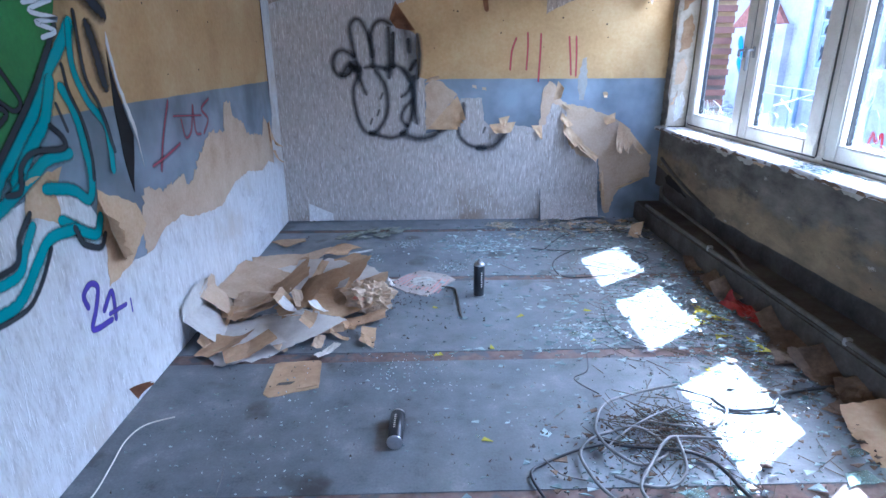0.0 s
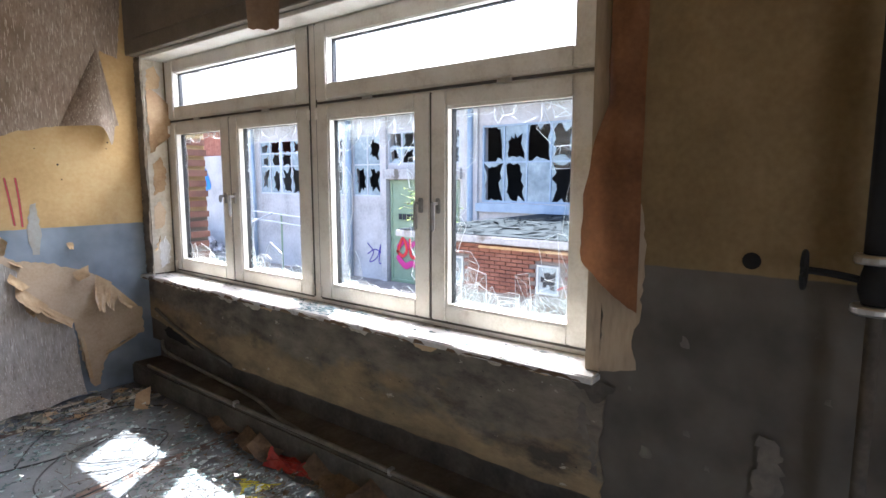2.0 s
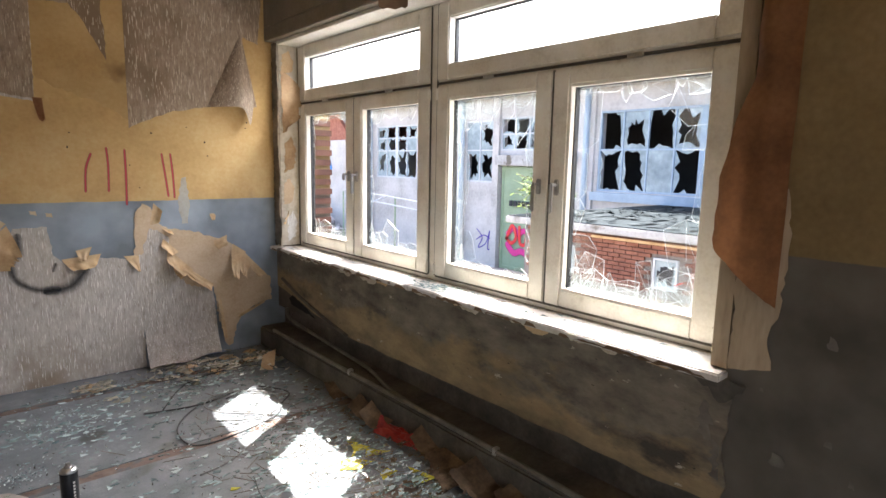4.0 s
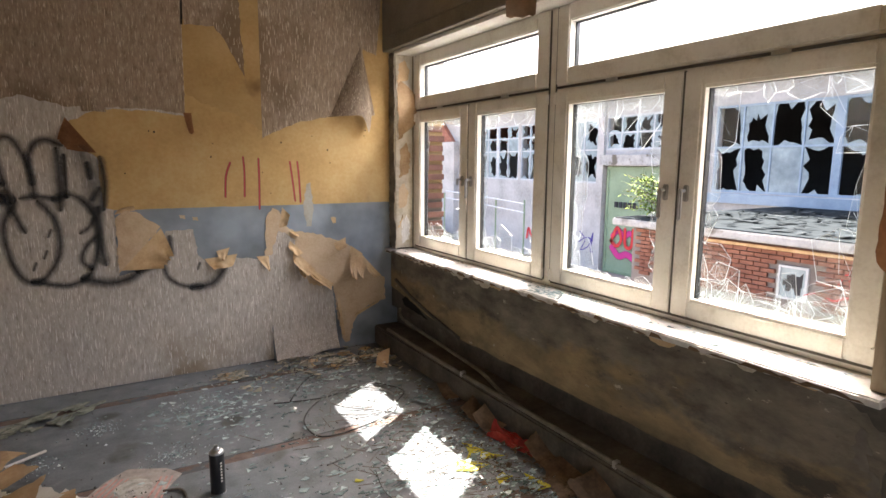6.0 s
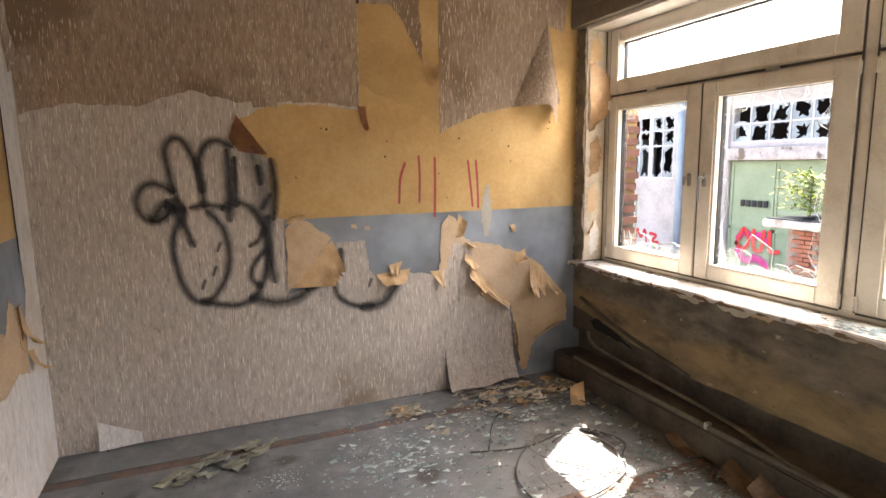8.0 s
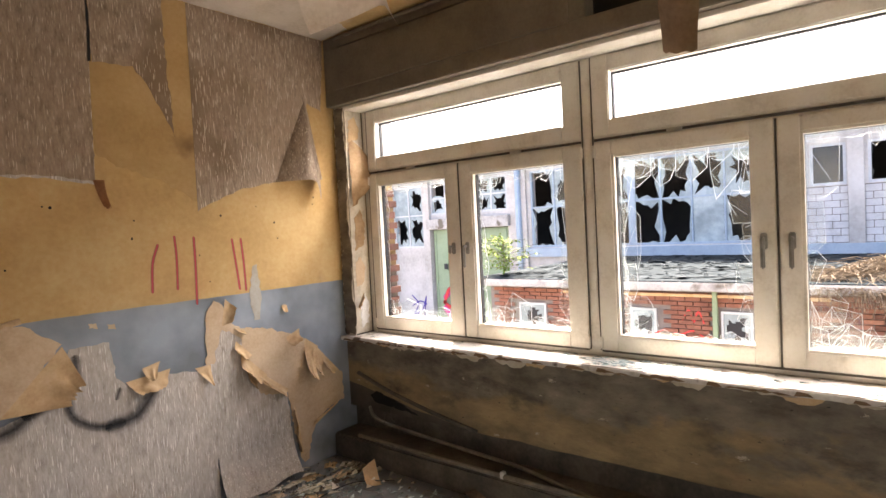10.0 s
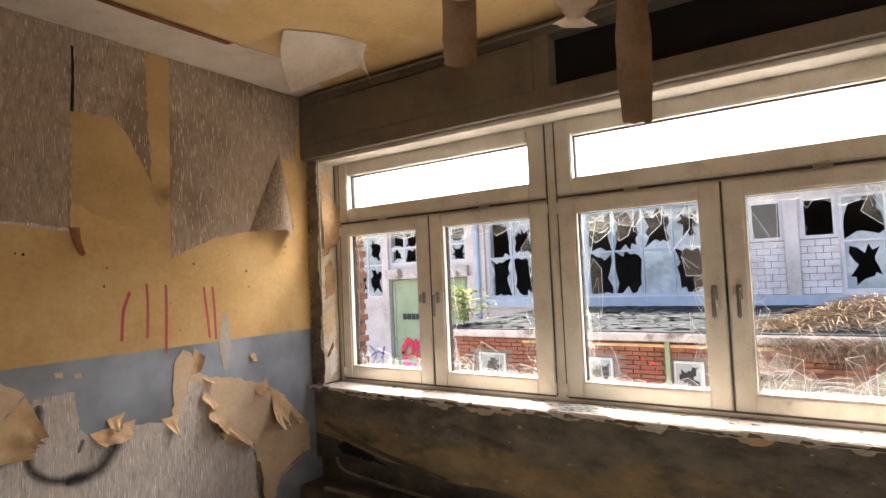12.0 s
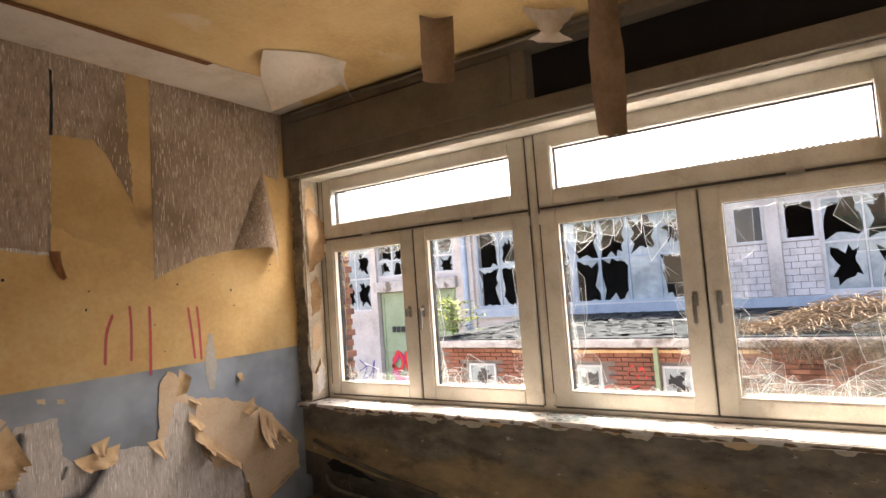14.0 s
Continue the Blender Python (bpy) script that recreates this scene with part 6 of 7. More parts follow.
def torn_sheet(x, y, z0, w, h, rot, tilt, lean, fold, rise, seed, material, label, name="paper_sheet", curl=0.0):
    """A stiff torn sheet with a ragged border and one sharp crease, lying tilted on what is under it."""
    ca, sa = math.cos(radians(rot)), math.sin(radians(rot))
    nu, nv = max(4, int(w / 0.02)), max(4, int(h / 0.02))
    rs = random.Random(seed * 7 + 1)
    skew, taper, bow = rs.uniform(-0.35, 0.35), rs.uniform(-0.35, 0.45), rs.uniform(-0.1, 0.1)
    def fn(u, v):
        eu, ev = min(u, 1 - u), min(v, 1 - v)
        j = 0.5 * noise.noise((u * 5 + seed, v * 5, 1.7)) + 0.5 * noise.noise((u * 17 + seed, v * 17, 4.2))
        a = (u - 0.5) * w * (1 - taper * (v - 0.5)) + skew * (v - 0.5) * h + 0.07 * w * j * (eu < 0.02)
        b = (v - 0.5) * h + bow * h * math.sin(math.pi * u) + 0.12 * h * j * (ev < 0.02)
        cr = a - fold * w - 0.35 * b
        zz = a * tilt + b * lean + max(0.0, cr) * rise + curl * (b * b) / max(0.05, h) + 0.005 * noise.noise((u * 3 + seed, v * 3, 9)) + 0.002 * noise.noise((u * 11, v * 11, seed))
        if cr > 0:
            a -= cr * min(0.75, rise * rise * 0.3)
        q = Vector((x + a * ca - b * sa, y + a * sa + b * ca, max(0.003, z0 + zz)))
        q.x = max(q.x, XW + 0.012 + 0.03 * min(q.z, 0.2))
        return q
    return tagged(part(name, grid_bm(nu, nv, fn), material), label, "paper")


K, P = "stiff torn sheet of brown backing paper in the pile", "torn sheet of pale wallpaper in the pile"
W, Q = "white torn wallpaper sheet leaning on the wall in the pile", "small torn strip of brown paper in the pile"
PILE = ((-0.58, 3.12, 0.03, 0.55, 0.40, 28, 0.05, 0.12, 0.1, 0.25, 1, M_CARD_PALE, P), (-0.85, 3.16, 0.09, 0.3, 0.42, 100, 0.15, 0.75, 0.2, -0.3, 2, M_CARD_PALE, W), (-0.62, 3.40, 0.12, 0.52, 0.24, 42, 0.2, -0.3, 0.0, 0.5, 3, M_CARD, K),
        (-0.80, 3.62, 0.10, 0.4, 0.34, 70, -0.1, 0.4, 0.1, 0.5, 4, M_BACK_PALE, P), (-0.56, 3.78, 0.08, 0.55, 0.26, 12, 0.12, 0.25, 0.1, 0.4, 5, M_CARD_PALE, P), (-0.34, 3.55, 0.09, 0.36, 0.3, 55, 0.35, -0.2, 0.0, 0.5, 6, M_CARD, K),
        (-0.22, 3.36, 0.07, 0.34, 0.24, 10, -0.25, 0.2, 0.1, 0.6, 7, M_CARD, K), (-0.30, 3.78, 0.07, 0.42, 0.2, 8, 0.1, 0.3, 0.1, 0.3, 8, M_CARD_PALE, P), (-0.16, 3.72, 0.06, 0.34, 0.17, -8, -0.15, 0.3, 0.0, 0.5, 9, M_CARD, K),
        (-0.40, 4.08, 0.04, 0.42, 0.15, 20, 0.12, 0.2, 0.2, 0.3, 10, M_CARD, K), (-0.68, 4.06, 0.06, 0.46, 0.22, 8, -0.05, 0.3, 0.1, 0.4, 11, M_BACK_PALE, P), (-0.72, 2.96, 0.05, 0.26, 0.17, -18, 0.2, 0.35, 0.0, 0.6, 12, M_CARD, K),
        (-0.60, 2.92, 0.05, 0.24, 0.11, 30, 0.1, 0.4, 0.0, 0.5, 13, M_CARD, K), (-0.50, 2.99, 0.05, 0.16, 0.08, 120, -0.5, 0.2, 0.1, 0.5, 14, M_CARD_PALE, P), (-0.44, 3.34, 0.14, 0.3, 0.2, 48, 0.3, -0.4, 0.0, 0.7, 15, M_CARD, K),
        (-0.70, 3.36, 0.1, 0.34, 0.2, -30, 0.2, 0.3, 0.1, 0.5, 16, M_BACK_PALE, P), (-0.12, 3.24, 0.02, 0.3, 0.1, 24, 0.03, 0.15, 0.1, 0.2, 17, M_CARD, K), (-0.30, 3.16, 0.02, 0.24, 0.12, -15, 0.05, 0.1, 0.1, 0.3, 18, M_BACK_PALE, P),
        (-0.50, 3.62, 0.13, 0.32, 0.18, 75, 0.15, -0.35, 0.0, 0.6, 19, M_CARD_PALE, P), (-0.86, 3.36, 0.13, 0.2, 0.26, 95, 0.1, 0.9, 0.1, -0.4, 20, M_BACK_PALE, W))
for x, y, z, w, h, rot, tilt, lean, fold, rise, seed, m, lab in PILE:
    torn_sheet(x, y, z * 0.75, w, h, rot, tilt * 0.6, lean * (1.0 if lab == W else 0.5), fold, rise * 0.7, seed, m, lab)
rp = random.Random(8)
for k in range(38):
    a, f = rp.uniform(0, 6.28), rp.uniform(0.2, 1.15)
    x, y = max(-0.84, -0.45 + 0.46 * f * math.cos(a)), 3.45 + 0.6 * f * math.sin(a)
    torn_sheet(x, y, 0.1 * (f < 0.75) + 0.01, rp.uniform(0.06, 0.19), rp.uniform(0.03, 0.075), rp.uniform(0, 180), rp.uniform(-0.4, 0.4), rp.uniform(-0.5, 0.5), 0.0, rp.uniform(0, 0.9), 200 + k, (M_CARD, M_CARD, M_CARD_PALE, M_BACK_PALE)[k % 4], "small torn paper scrap in the pile", "paper_scrap")
M_BAG = mat("brown bag with faded print", [(0.36, 0.25, 0.15), (0.46, 0.34, 0.22), (0.56, 0.45, 0.32)], 9, 0.8, 0.4, 60, spots=((0.5, 0.16, 0.1), 11, 0.62))
bm = bmesh.new()
bmesh.ops.create_icosphere(bm, subdivisions=4, radius=1.0)
for v in bm.verts:
    d = v.co.copy()
    q = 1 + 0.5 * abs(noise.noise(d * 2.1)) - 0.55 * abs(noise.noise(d * 4.3 + Vector((3, 1, 2)))) + 0.18 * noise.noise(d * 9)
    v.co = Vector((-0.08 + 0.13 * d.x * q, 3.42 + 0.11 * d.y * q, max(0.004, 0.075 + 0.085 * d.z * q)))
tagged(part("paper_bag", bm, M_BAG), "screwed-up brown paper bag with a faded red print", "paper")
crumple(0.0, 3.78, 0.0, 0.08, 0.08, 10, 0.06, 23, M_CARD_PALE, "small crumpled white paper tissue", 10, "tissue")


def card(name, pts, z, material, label, thick=0.004, seed=1, bend=0.0, category="cardboard"):
    rg = ragged(pts, 0.03, 0.006, seed)
    bm = bmesh.new()
    f = bm.faces.new([bm.verts.new((a, b, z + thick)) for a, b in rg])
    r = bmesh.ops.extrude_face_region(bm, geom=[f])
    bmesh.ops.translate(bm, vec=(0, 0, -thick), verts=[v for v in r["geom"] if isinstance(v, bmesh.types.BMVert)])
    bmesh.ops.triangulate(bm, faces=bm.faces, ngon_method="EAR_CLIP")
    for v in bm.verts:
        v.co.z += bend * abs(noise.noise((v.co.x * 5, v.co.y * 5, seed)))
    return tagged(part(name, bm, material), label, category)


flat = empty("flattened_box", -0.39, 2.72, 0, "flattened brown cardboard packet lying on the linoleum", "cardboard")
pf = under(flat)
def flat_poly(pts, z, thick, seed):
    bm = bmesh.new()
    f = bm.faces.new([bm.verts.new((a, b, z + thick)) for a, b in ragged(pts, 0.05, 0.003, seed)])
    r = bmesh.ops.extrude_face_region(bm, geom=[f])
    bmesh.ops.translate(bm, vec=(0, 0, -thick), verts=[v for v in r["geom"] if isinstance(v, bmesh.types.BMVert)])
    return bm
pf("panel", flat_poly([(-0.452, 2.59), (-0.42, 2.565), (-0.228, 2.635), (-0.251, 2.847), (-0.267, 2.862), (-0.44, 2.849), (-0.46, 2.833)], 0.0005, 0.004, 3), M_CARD)
pf("folded_flap", flat_poly([(-0.319, 2.618), (-0.234, 2.645), (-0.256, 2.848), (-0.297, 2.846)], 0.0052, 0.004, 4), M_CARD)
pf("stain", flat_poly([(-0.413, 2.651), (-0.352, 2.658), (-0.337, 2.683), (-0.403, 2.672)], 0.0052, 0.001, 5), M_KERB, "dark torn spot")
card("cardboard_piece", [(-0.93, 4.60), (-0.80, 4.52), (-0.68, 4.62), (-0.70, 4.72), (-0.82, 4.70)], 0.001, M_CARD, "brown cardboard piece lying by the wall", seed=7, bend=0.03)
card("cardboard_piece", [(-0.60, 4.10), (-0.30, 4.16), (-0.22, 4.30), (-0.33, 4.33), (-0.56, 4.20)], 0.06, M_CARD, "torn brown cardboard piece on the pile", seed=8, bend=0.05)
tagged(part("wood_splinter", tube_bm(bmesh.new(), [(-0.30, 4.22, 0.05), (-0.15, 4.36, 0.03)], 0.008, 2, 5), M_CARD_PALE), "pale wooden splinter on the paper pile", "wood")
# printed card
M_PINK = mat("faded red print", [(0.4, 0.16, 0.14), (0.5, 0.24, 0.21), (0.5, 0.38, 0.34)], 40, 0.8, 0.1)
M_CARD_GREY = mat("grimy printed card", [(0.24, 0.2, 0.175), (0.35, 0.3, 0.265), (0.45, 0.4, 0.36)], 14, 0.8, 0.2, 70)
sheet = empty("printed_card", 0.2, 3.78, 0, "grimy white card with faded red stripes and round grey picture", "cardboard")
ps = under(sheet)
ps("card", flat_poly([(0.0, 3.78), (0.10, 3.93), (0.2, 4.01), (0.36, 3.93), (0.42, 3.84), (0.30, 3.66), (0.24, 3.58), (0.12, 3.64)], 0.001, 0.004, 9), M_CARD_GREY)
for k in range(12):
    t = k / 11
    a, b = Vector((0.03 + 0.27 * t, 3.79 - 0.17 * t)), Vector((0.13 + 0.25 * t, 3.94 - 0.10 * t))
    if 0.28 < t < 0.8:
        b = a.lerp(b, 0.25)
    d = (b - a).normalized()
    n_ = Vector((-d.y, d.x)) * 0.0045
    ps("stripe", flat_poly([tuple(a + n_), tuple(a - n_), tuple(b - n_), tuple(b + n_)], 0.0052, 0.0005, k), M_PINK, "faded red printed stripe")
bm = bmesh.new()
bm.faces.new([bm.verts.new((0.215 + 0.08 * math.cos(t * 0.39), 3.81 + 0.08 * math.sin(t * 0.39), 0.0075)) for t in range(16)])
ps("round_print", bm, mat("grey print", [(0.16, 0.15, 0.13), (0.4, 0.37, 0.33), (0.55, 0.52, 0.47)], 30, 0.8, 0.0, 80), "round grey printed picture")


def spray_can(x, y, z, tilt, turn, label, cap=False):
    c = empty("spray_can", 0, 0, 0, label, "spray can", "spray cans")
    pc = under(c)
    pc("body", lathe_bm([(0.028, 0.0), (0.0325, 0.004), (0.0325, 0.185), (0.030, 0.19)], 28), M_CAN, smooth=True)
    pc("rim", lathe_bm([(0.030, -0.004), (0.034, -0.003), (0.034, 0.003), (0.030, 0.004)], 28), M_TIN, "tin rim")
    pc("shoulder", lathe_bm([(0.031, 0.188), (0.0325, 0.192), (0.030, 0.199), (0.023, 0.205), (0.013, 0.208)], 28), M_TIN, "scuffed tin shoulder", True)
    pc("valve", lathe_bm([(0.013, 0.207), (0.0145, 0.213), (0.010, 0.215), (0.0085, 0.216), (0.0085, 0.226), (0.002, 0.227)], 16), M_TIN)
    lab = bmesh.new()
    for k in range(7):
        a0 = -1.9
        vs = [lab.verts.new((0.0329 * math.cos(a0 + u), 0.0329 * math.sin(a0 + u), 0.06 + k * 0.014 + v)) for u, v in ((0, 0), (0.25, 0), (0.25, 0.009), (0, 0.009))]
        lab.faces.new(vs)
    pc("print", lab, M_CARD_PALE, "pale lettering too small to read")
    c.matrix_basis = Matrix.Translation((x, y, z)) @ Matrix.Rotation(turn, 4, "Z") @ Matrix.Rotation(tilt, 4, "X") @ Matrix.Scale(0.86 if tilt else 1.0, 4)
    return c
spray_can(0.545, 3.59, 0.005, 0, 0.6, "black spray can without cap standing on the floor")
spray_can(0.12, 2.225, 0.0295, radians(-90), -0.03, "black spray can lying on the linoleum")


def cable(name, pts, r, material, label):
    return tagged(part(name, tube_bm(bmesh.new(), pts, r, 8, 7), material, smooth=True), label, "cable")


rk = random.Random(3)
def on_floor(pts, z=0.006, lift=0.01):
    return [(a, b, z + lift * rk.random()) for a, b in pts]
cable("cable_loop", on_floor([(1.0, 4.41), (1.28, 4.34), (1.54, 4.41), (1.27, 4.32), (1.1, 4.11), (1.09, 3.9), (1.19, 3.84), (1.4, 3.86), (1.6, 3.95), (1.68, 4.07), (1.77, 4.16), (1.75, 4.29), (1.64, 4.4), (1.44, 4.33)]), 0.0045, M_CABLE_D, "dark cable lying in a loop on the floor")
cable("cable_loop", on_floor([(1.66, 3.8), (1.58, 3.95), (1.36, 4.14), (1.3, 4.3), (1.42, 4.42), (1.6, 4.35), (1.7, 4.2), (1.62, 4.02), (1.45, 3.97), (1.3, 4.05)]), 0.004, M_CABLE, "thin dusty cable looped over the floor")
cable("cable_loop", on_floor([(1.1, 4.4), (1.35, 4.75), (1.75, 4.8), (1.95, 4.6)]), 0.004, M_CABLE_D, "thin dark cable trailing towards the corner")
cable("cable_end", on_floor([(1.04, 3.55), (1.17, 3.58), (1.28, 3.65)]), 0.0045, M_CABLE, "short grey cable end on the floor")
G = "grey coiled cable lying among twigs"
cable("cable_coil", on_floor([(1.284, 2.548), (1.094, 2.514), (0.937, 2.42), (0.87, 2.297), (0.864, 2.196), (0.897, 2.127), (0.978, 2.098), (1.087, 2.152), (1.085, 2.222), (1.013, 2.27), (0.922, 2.268), (0.823, 2.215), (0.775, 2.154), (0.779, 2.053), (0.812, 1.963), (0.897, 1.834)], 0.012, 0.03), 0.006, M_CABLE, G)
cable("cable_coil", on_floor([(1.297, 2.197), (1.145, 2.213), (1.086, 2.182), (1.009, 2.089), (0.914, 1.946), (0.959, 1.816)], 0.02, 0.03), 0.006, M_CABLE, G)
cable("cable_coil", on_floor([(1.136, 2.203), (1.111, 2.062), (1.053, 2), (0.953, 1.967), (0.85, 2.014)], 0.014, 0.03), 0.006, M_CABLE, G)
cable("cable_coil", on_floor([(1.301, 1.805), (1.256, 1.935), (1.232, 2.055), (1.199, 2.134), (1.118, 2.152), (0.945, 2.188), (0.863, 2.236)], 0.012, 0.02), 0.0065, M_CABLE_D, G)
cable("cable_coil", on_floor([(0.855, 2.166), (0.963, 2.249), (1.111, 2.343), (1.307, 2.459)], 0.01, 0.03), 0.0045, M_CABLE, G)
cable("cable_coil", on_floor([(1.275, 2.528), (1.397, 2.471), (1.42, 2.391), (1.303, 2.288), (1.183, 2.285), (1.041, 2.322)], 0.01, 0.03), 0.005, M_CABLE, G)
cable("cable_end", on_floor([(0.632, 1.908), (0.586, 2.058), (0.634, 2.12), (0.774, 2.184), (0.884, 2.217)]), 0.005, M_CABLE_D, "dark cable end on the floor")
cable("thin_wire", on_floor([(0.644, 2.14), (0.687, 2.061), (0.769, 2.033)]), 0.003, M_CABLE, "short thin wire on the floor")
cable("cable_end", on_floor([(1.397, 2.471), (1.419, 2.431), (1.46, 2.402), (1.6, 2.405), (1.648, 2.447), (1.736, 2.509), (1.944, 2.544), (1.97, 2.52)], 0.011, 0.012), 0.0085, M_CABLE_D, "thick dark cable reaching out of the rubbish")
cable("thin_wire", on_floor([(-0.467, 2.152), (-0.454, 2.092), (-0.441, 2.001)]), 0.002, M_CABLE, "thin pale wire on the floor")
cable("thin_wire", on_floor([(-0.754, 2.44), (-0.845, 2.387), (-0.873, 2.295), (-0.858, 2.163), (-0.842, 2.021), (-0.857, 1.868)], 0.004, 0.004), 0.0028, M_FRAME, "thin white wire along the wall")
cable("thin_wire", on_floor([(0.999, 2.914), (0.956, 2.722), (0.878, 2.65), (0.953, 2.531)]), 0.0025, M_CABLE_D, "thin dark wire lying on the floor")
cable("thin_wire", on_floor([(1.224, 3.381), (1.19, 3.199), (1.226, 3.039), (1.3, 2.93)]), 0.0025, M_CABLE_D, "thin dark wire lying on the floor")
rod = empty("bent_rod", 0.4, 3.5, 0, "bent dark metal rod lying on the floor", "rod")
under(rod)("rod", tube_bm(bmesh.new(), [(0.33, 3.72, 0.006), (0.40, 3.69, 0.008), (0.415, 3.6, 0.008), (0.425, 3.28, 0.006)], 0.006, 4, 6), M_KERB)

# rubbish along the kerb
# Far darker than M_CARD: the kerb's shade is put into this dirty brown.
M_LITTER_SHADED = mat("dirty, shade-darkened kerb litter", [(0.05, 0.034, 0.022), (0.13, 0.085, 0.05), (0.24, 0.16, 0.095)], 9, 0.85, 0.4, 60)
M_PACKET = mat("faded red packet", [(0.16, 0.01, 0.01), (0.34, 0.02, 0.015), (0.42, 0.07, 0.05)], 14, 0.5, 0.2)
C = "filthy torn brown cardboard against the kerb"
for p in ((1.97, 2.42, 0.04, 0.3, 0.16, 70, 0.1, -0.5, 0.1, 0.4, 31, M_LITTER_SHADED), (1.98, 2.62, 0.04, 0.36, 0.2, 100, 0.1, -0.3, 0.0, 0.4, 32, M_LITTER_SHADED), (1.93, 2.86, 0.03, 0.34, 0.18, 60, 0.05, -0.25, 0.1, 0.3, 33, M_LITTER_SHADED), (1.99, 3.05, 0.05, 0.3, 0.14, 85, 0.1, -0.5, 0.0, 0.5, 38, M_LITTER_SHADED),
          (1.9, 2.2, 0.06, 0.36, 0.22, 80, 0.12, -0.4, 0.1, 0.3, 36, M_CARD), (1.9, 2.42, 0.02, 0.22, 0.1, 30, 0.1, 0.1, 0.0, 0.4, 39, M_LITTER_SHADED), (1.96, 3.62, 0.04, 0.26, 0.12, 95, 0.1, -0.3, 0.0, 0.4, 40, M_LITTER_SHADED), (1.99, 4.0, 0.03, 0.2, 0.1, 80, 0.1, -0.3, 0.0, 0.4, 41, M_LITTER_SHADED)):
    torn_sheet(p[0] + 0.02, p[1], p[2] * 0.6, p[3] * 0.85, p[4] * 0.9, p[5], p[6] * 0.6, p[7] * 0.6, *p[8:], C, "cardboard_piece")
crumple(2.0, 3.28, 0.02, 0.14, 0.34, 12, 0.1, 34, M_PACKET, "crushed dull red plastic packet against the kerb", 12, "red_packet", 0.25)
torn_sheet(1.95, 3.47, 0.05, 0.15, 0.09, 110, 0.3, -0.5, 0.0, 0.5, 35, M_LITTER_SHADED, "brown torn cardboard standing by the red packet", "cardboard_piece")
torn_sheet(1.88, 4.72, 0.03, 0.13, 0.09, 60, 0.4, 0.3, 0.0, 0.5, 37, M_CARD, "brown scrap of cardboard by the kerb", "paper_scrap")
for k, (x, y) in enumerate(((1.45, 5.05), (1.6, 4.98), (1.72, 5.08), (1.85, 4.95), (1.98, 5.02), (1.55, 4.85), (1.4, 4.95), (1.7, 4.88), (0.82, 5.05), (0.86, 4.98), (1.5, 5.12), (1.9, 5.12))):
    crumple(x, y, 0.0, rk.uniform(0.08, 0.17), rk.uniform(0.06, 0.12), rk.uniform(0, 180), 0.03, 50 + k, (M_BACK_PALE, M_CARD_PALE, M_CARD)[k % 3], "torn wallpaper scrap fallen at the foot of the wall", 8, "paper_scrap", 0.4)
for k, (x, y, s) in enumerate(((1.66, 3.26, 0.14), (1.74, 3.16, 0.16), (1.84, 3.02, 0.15), (1.68, 3.0, 0.1), (1.86, 3.2, 0.12), (1.74, 3.42, 0.1), (0.72, 3.28, 0.045), (0.30, 3.42, 0.03), (0.55, 2.98, 0.04), (0.27, 2.88, 0.045), (0.48, 2.25, 0.04), (1.5, 2.75, 0.04), (1.05, 3.0, 0.03), (1.15, 3.35, 0.04))):
    ang = k * 2.1
    ring = [(0, 0), (s, 0.25 * s), (0.75 * s, 0.8 * s), (0.2 * s, 0.55 * s)][: 3 + k % 2]
    card("yellow_glass", [(x + p * math.cos(ang) - q * math.sin(ang), y + p * math.sin(ang) + q * math.cos(ang)) for p, q in ring], 0.002, M_YGLASS, "broken piece of yellow patterned glass", 0.003, 90 + k, 0.012, "glass")


def shards(name, count, spots, smin, smax, material, label, seed, flatness=0.006):
    """Thin angular splinters strewn round several centres."""
    r = random.Random(seed)
    bm = bmesh.new()
    for k in range(count):
        cx, cy, sx, sy = spots[r.randrange(len(spots))]
        x, y = r.gauss(cx, sx), r.gauss(cy, sy)
        if not (XW + 0.05 < x < 2.02 and 1.2 < y < YN - 0.04):
            continue
        s = r.uniform(smin, smax) * (0.5 + r.random())
        a = r.uniform(0, 6.28)
        n = r.choice((3, 3, 4))
        base = 0.001 + r.random() * 0.006
        tx, ty = r.uniform(-flatness, flatness), r.uniform(0, flatness)
        ring = [(s * math.cos(a + 6.28 * i / n) * r.uniform(0.35, 1), s * math.sin(a + 6.28 * i / n) * r.uniform(0.12, 0.6)) for i in range(n)]
        lo = [bm.verts.new((x + p, y + q, base + abs(tx) + ty * (i == 0))) for i, (p, q) in enumerate(ring)]
        hi = [bm.verts.new((v.co.x, v.co.y, v.co.z + 0.003)) for v in lo]
        bm.faces.new(hi)
        for i in range(n):
            bm.faces.new((lo[i], lo[(i + 1) % n], hi[(i + 1) % n], hi[i]))
    return tagged(part(name, bm, material), label, "broken glass", kind="stuff")


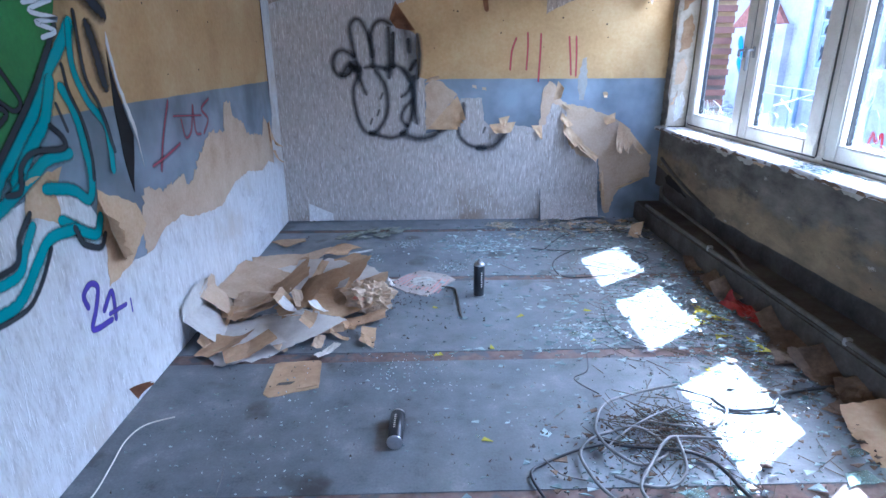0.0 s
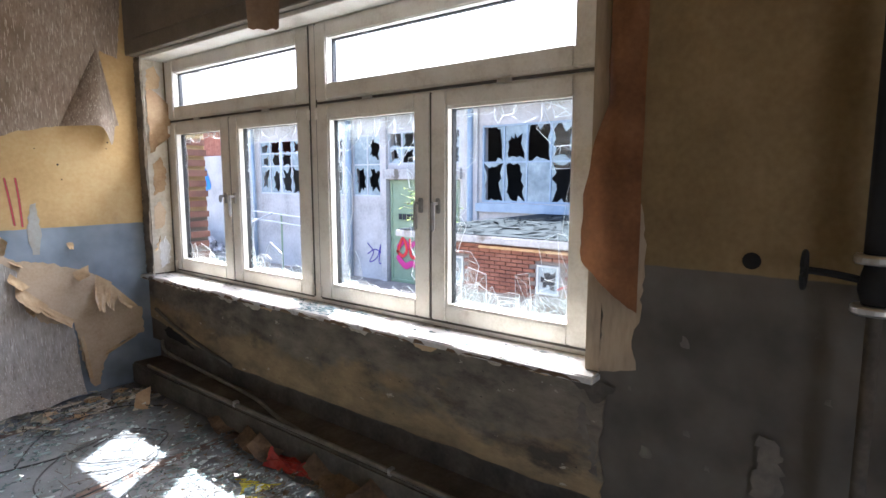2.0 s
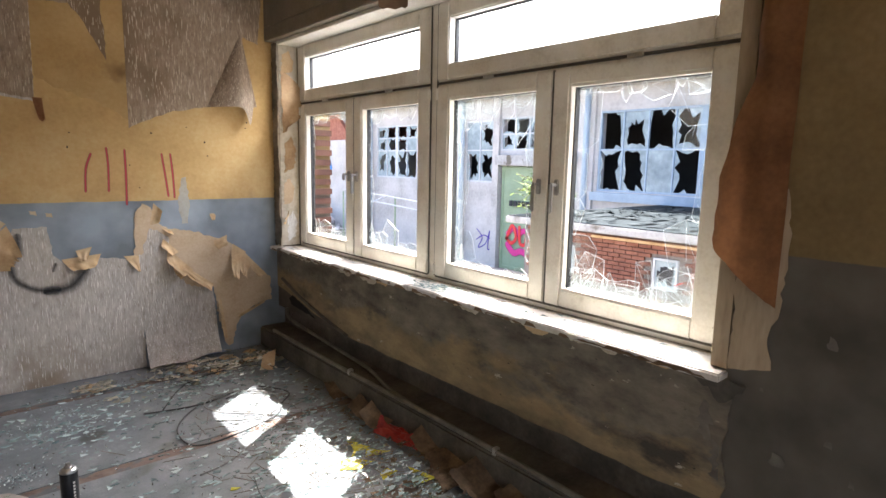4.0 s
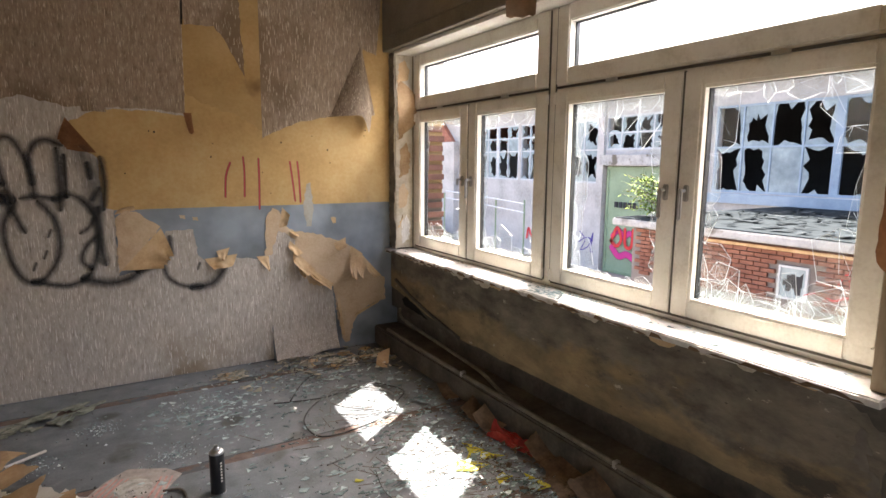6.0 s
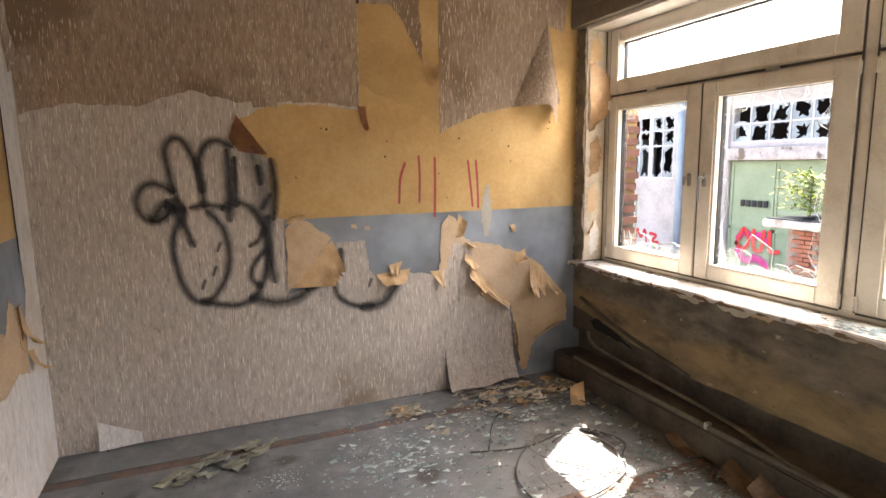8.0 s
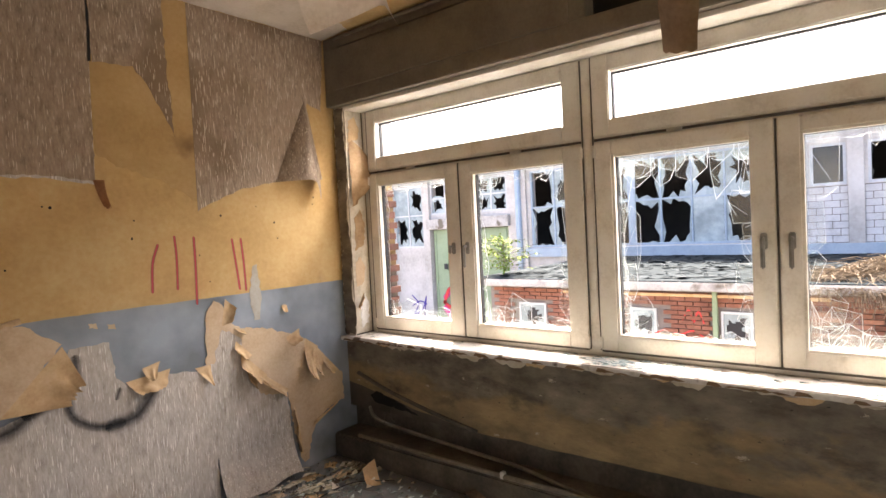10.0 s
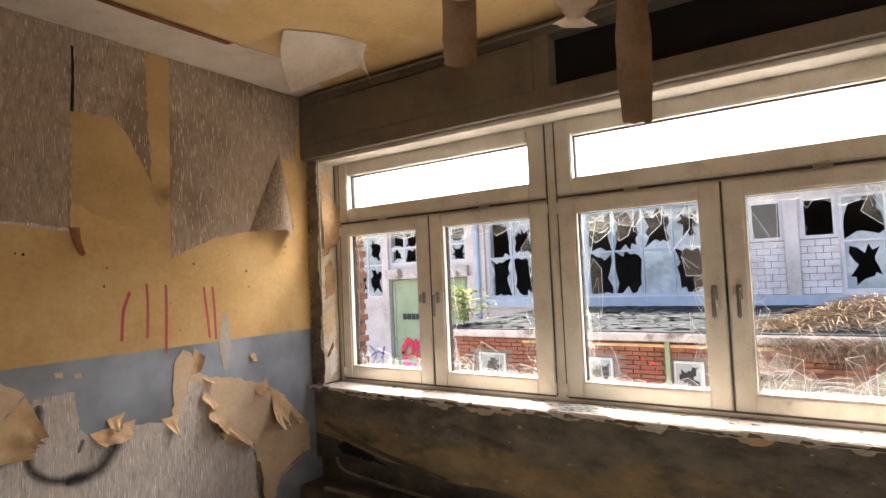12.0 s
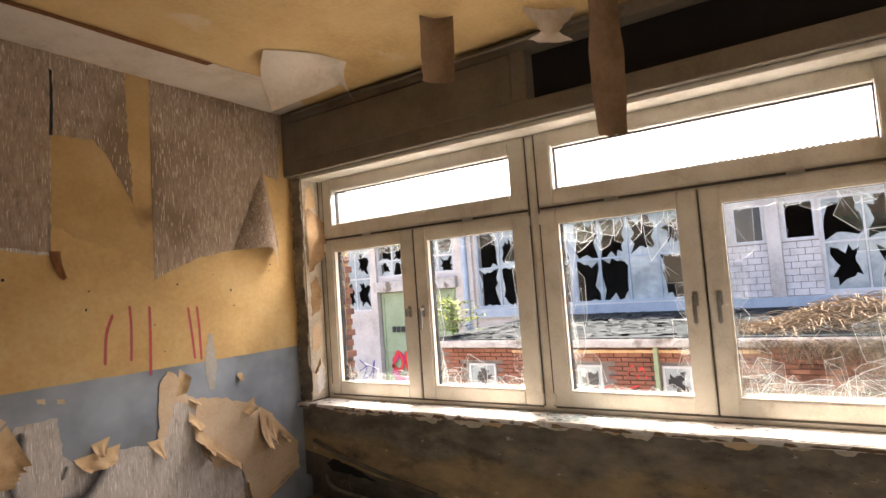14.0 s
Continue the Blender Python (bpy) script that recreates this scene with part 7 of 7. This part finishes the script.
M_CRUMB = mat("dull glass crumbs", [(0.14, 0.18, 0.19), (0.38, 0.45, 0.46), (0.75, 0.8, 0.8)], 5, 0.15, 0.0, 30, island=True)
shards("glass_splinters", 1000, ((0.62, 4.5, 0.16, 0.22), (1.3, 4.75, 0.25, 0.2), (1.5, 3.6, 0.25, 0.4), (1.72, 3.0, 0.14, 0.3), (1.7, 2.4, 0.15, 0.3), (1.0, 2.15, 0.2, 0.2), (0.5, 3.4, 0.8, 0.7), (0.7, 2.6, 0.5, 0.5)), 0.005, 0.02, M_SHARD, "clear broken window glass strewn over the floor", 5).visible_shadow = False
shards("glass_crumbs", 2300, ((0.62, 4.5, 0.14, 0.2), (0.08, 4.55, 0.06, 0.06), (0.4, 4.05, 0.06, 0.05), (-0.2, 4.25, 0.06, 0.06), (1.0, 3.05, 0.12, 0.08), (1.35, 4.8, 0.3, 0.2), (1.75, 2.9, 0.1, 0.3), (-0.35, 2.3, 0.2, 0.25), (0.15, 2.75, 0.12, 0.1), (0.7, 2.9, 0.6, 0.6), (1.55, 3.3, 0.3, 0.5), (1.5, 2.5, 0.3, 0.4), (1.2, 3.9, 0.4, 0.4)), 0.002, 0.008, M_CRUMB, "small crumbs of shattered glass on the floor", 6).visible_shadow = False
M_BLUEGLASS = mat("blue-green glass pieces", [(0.12, 0.16, 0.16), (0.29, 0.37, 0.37), (0.56, 0.64, 0.64)], 5, 0.12, 0.0, 30, island=True)
shards("glass_slivers", 1500, ((1.5, 4.6, 0.3, 0.3), (1.75, 3.7, 0.12, 0.5), (1.66, 2.95, 0.16, 0.25), (1.6, 3.5, 0.2, 0.3), (1.1, 3.1, 0.12, 0.1), (1.3, 3.7, 0.3, 0.3), (1.3, 4.75, 0.3, 0.18), (0.75, 4.4, 0.2, 0.2), (1.2, 2.1, 0.2, 0.15), (0.9, 3.2, 0.5, 0.5)), 0.012, 0.034, M_BLUEGLASS, "flat blue-green slivers of window glass", 17, 0.01).visible_shadow = False
shards("dark_debris", 420, ((1.85, 2.8, 0.1, 0.4), (1.7, 2.9, 0.15, 0.3), (1.92, 3.6, 0.08, 0.4), (1.05, 2.2, 0.2, 0.15), (1.85, 2.2, 0.1, 0.25)), 0.008, 0.03, M_LITTER_SHADED, "dark chips of bark and rotten board along the kerb", 18, 0.015)
shards("dirt_crumbs", 1700, ((0.3, 3.2, 0.8, 1.0), (1.6, 3.0, 0.25, 0.8), (1.0, 2.15, 0.25, 0.2), (-0.1, 3.5, 0.25, 0.2), (1.5, 4.9, 0.35, 0.15)), 0.002, 0.009, M_KERB, "dark grit and plaster crumbs on the floor", 7, 0.012)
for k, (x, y, s) in enumerate(((1.75, 2.86, 0.09), (1.62, 2.9, 0.07), (1.7, 2.72, 0.08), (1.8, 2.78, 0.06), (1.5, 2.95, 0.05), (1.14, 2.34, 0.1), (1.22, 1.95, 0.09), (1.05, 1.93, 0.08), (1.3, 2.12, 0.06), (1.62, 1.98, 0.12), (1.72, 2.12, 0.08), (0.95, 3.05, 0.06))):
    card("glass_piece", [(x, y), (x + s, y + s * 0.15), (x + s * 0.9, y + s * 0.6), (x + s * 0.2, y + s * 0.5)], 0.003, M_SHARD, "larger piece of broken window glass", 0.004, 120 + k, 0.03, "broken glass")
M_FLAKE = mat("fallen paint and paper flakes", [(0.16, 0.16, 0.125), (0.34, 0.31, 0.24), (0.56, 0.5, 0.39)], 6, 0.8, 0.1, 40, island=True)
shards("paint_flakes", 230, ((1.45, 4.98, 0.16, 0.1), (1.75, 4.95, 0.14, 0.12), (1.95, 4.85, 0.06, 0.2), (1.25, 4.85, 0.2, 0.12), (0.85, 4.98, 0.06, 0.05)), 0.018, 0.055, M_FLAKE, "pale paint and paper flakes fallen at the foot of the wall", 27, 0.02)
pile = empty("tile_shards", -0.12, 4.85, 0, "small heap of grey-green broken tile pieces", "rubble")
pt_ = under(pile)
rt = random.Random(19)
for k in range(46):
    f = rt.random() ** 0.7
    a = rt.uniform(0, 6.28)
    x, y = -0.14 + 0.3 * f * math.cos(a), 4.84 + 0.1 * f * math.sin(a) + 0.18 * f * math.cos(a) * 0.6
    s = rt.uniform(0.026, 0.06)
    z = 0.002 + (1 - f) * 0.035 * rt.random()
    bm = bmesh.new()
    n = rt.choice((3, 4, 4, 5))
    ring = [(s * math.cos(6.28 * i / n + a) * rt.uniform(0.6, 1.1), s * math.sin(6.28 * i / n + a) * rt.uniform(0.4, 0.9)) for i in range(n)]
    tl = rt.uniform(0, 0.6)
    f0 = bm.faces.new([bm.verts.new((x + p, y + q, z + 0.006 + max(0, p) * tl)) for p, q in ring])
    r = bmesh.ops.extrude_face_region(bm, geom=[f0])
    bmesh.ops.translate(bm, vec=(0, 0, -0.005), verts=[v for v in r["geom"] if isinstance(v, bmesh.types.BMVert)])
    pt_("shard", bm, M_TILE)
# twigs
bm = bmesh.new()
for k in range(640):
    if k < 230:
        x, y = rk.gauss(1.12, 0.12), rk.gauss(2.285, 0.1)
    else:
        x, y = min(2.0, rk.gauss(1.6, 0.25)), rk.gauss(3.2, 0.65)
    a, L = rk.uniform(0, 6.28), rk.uniform(0.04, 0.16)
    z = 0.004 + 0.035 * rk.random() * (k < 230)
    d = Vector((math.cos(a), math.sin(a), rk.uniform(-0.1, 0.2))) * L / 2
    c = Vector((x, y, z + abs(d.z)))
    q = Vector((-math.sin(a), math.cos(a), 0)) * 0.0012
    up = Vector((0, 0, 0.0022))
    v = [bm.verts.new(p) for p in (c - d + q, c - d - q, c - d + up, c + d + q, c + d - q, c + d + up)]
    for f in ((0, 1, 2), (3, 5, 4), (0, 3, 4, 1), (1, 4, 5, 2), (2, 5, 3, 0)):
        bm.faces.new([v[i] for i in f])
tagged(part("twigs", bm, M_TWIG), "dry twigs and wire bits heaped round the cables", "twigs", kind="stuff")
# glass left on the sill
bm = bmesh.new()
for k in range(330):
    y = rk.uniform(1.9, 5.0) if k % 3 else rk.gauss(3.3, 0.15)
    x, s, a = rk.uniform(2.15, 2.32), rk.uniform(0.006, 0.03), rk.uniform(0, 6.28)
    v = [bm.verts.new((x + s * math.cos(a + t) * 0.6, y + s * math.sin(a + t), SILL + 0.002 + 0.003 * rk.random())) for t in (0, 2.0, 4.1)]
    bm.faces.new(v)
tagged(part("sill_glass", bm, M_BLUEGLASS), "glass splinters lying on the sill", "broken glass", kind="stuff")
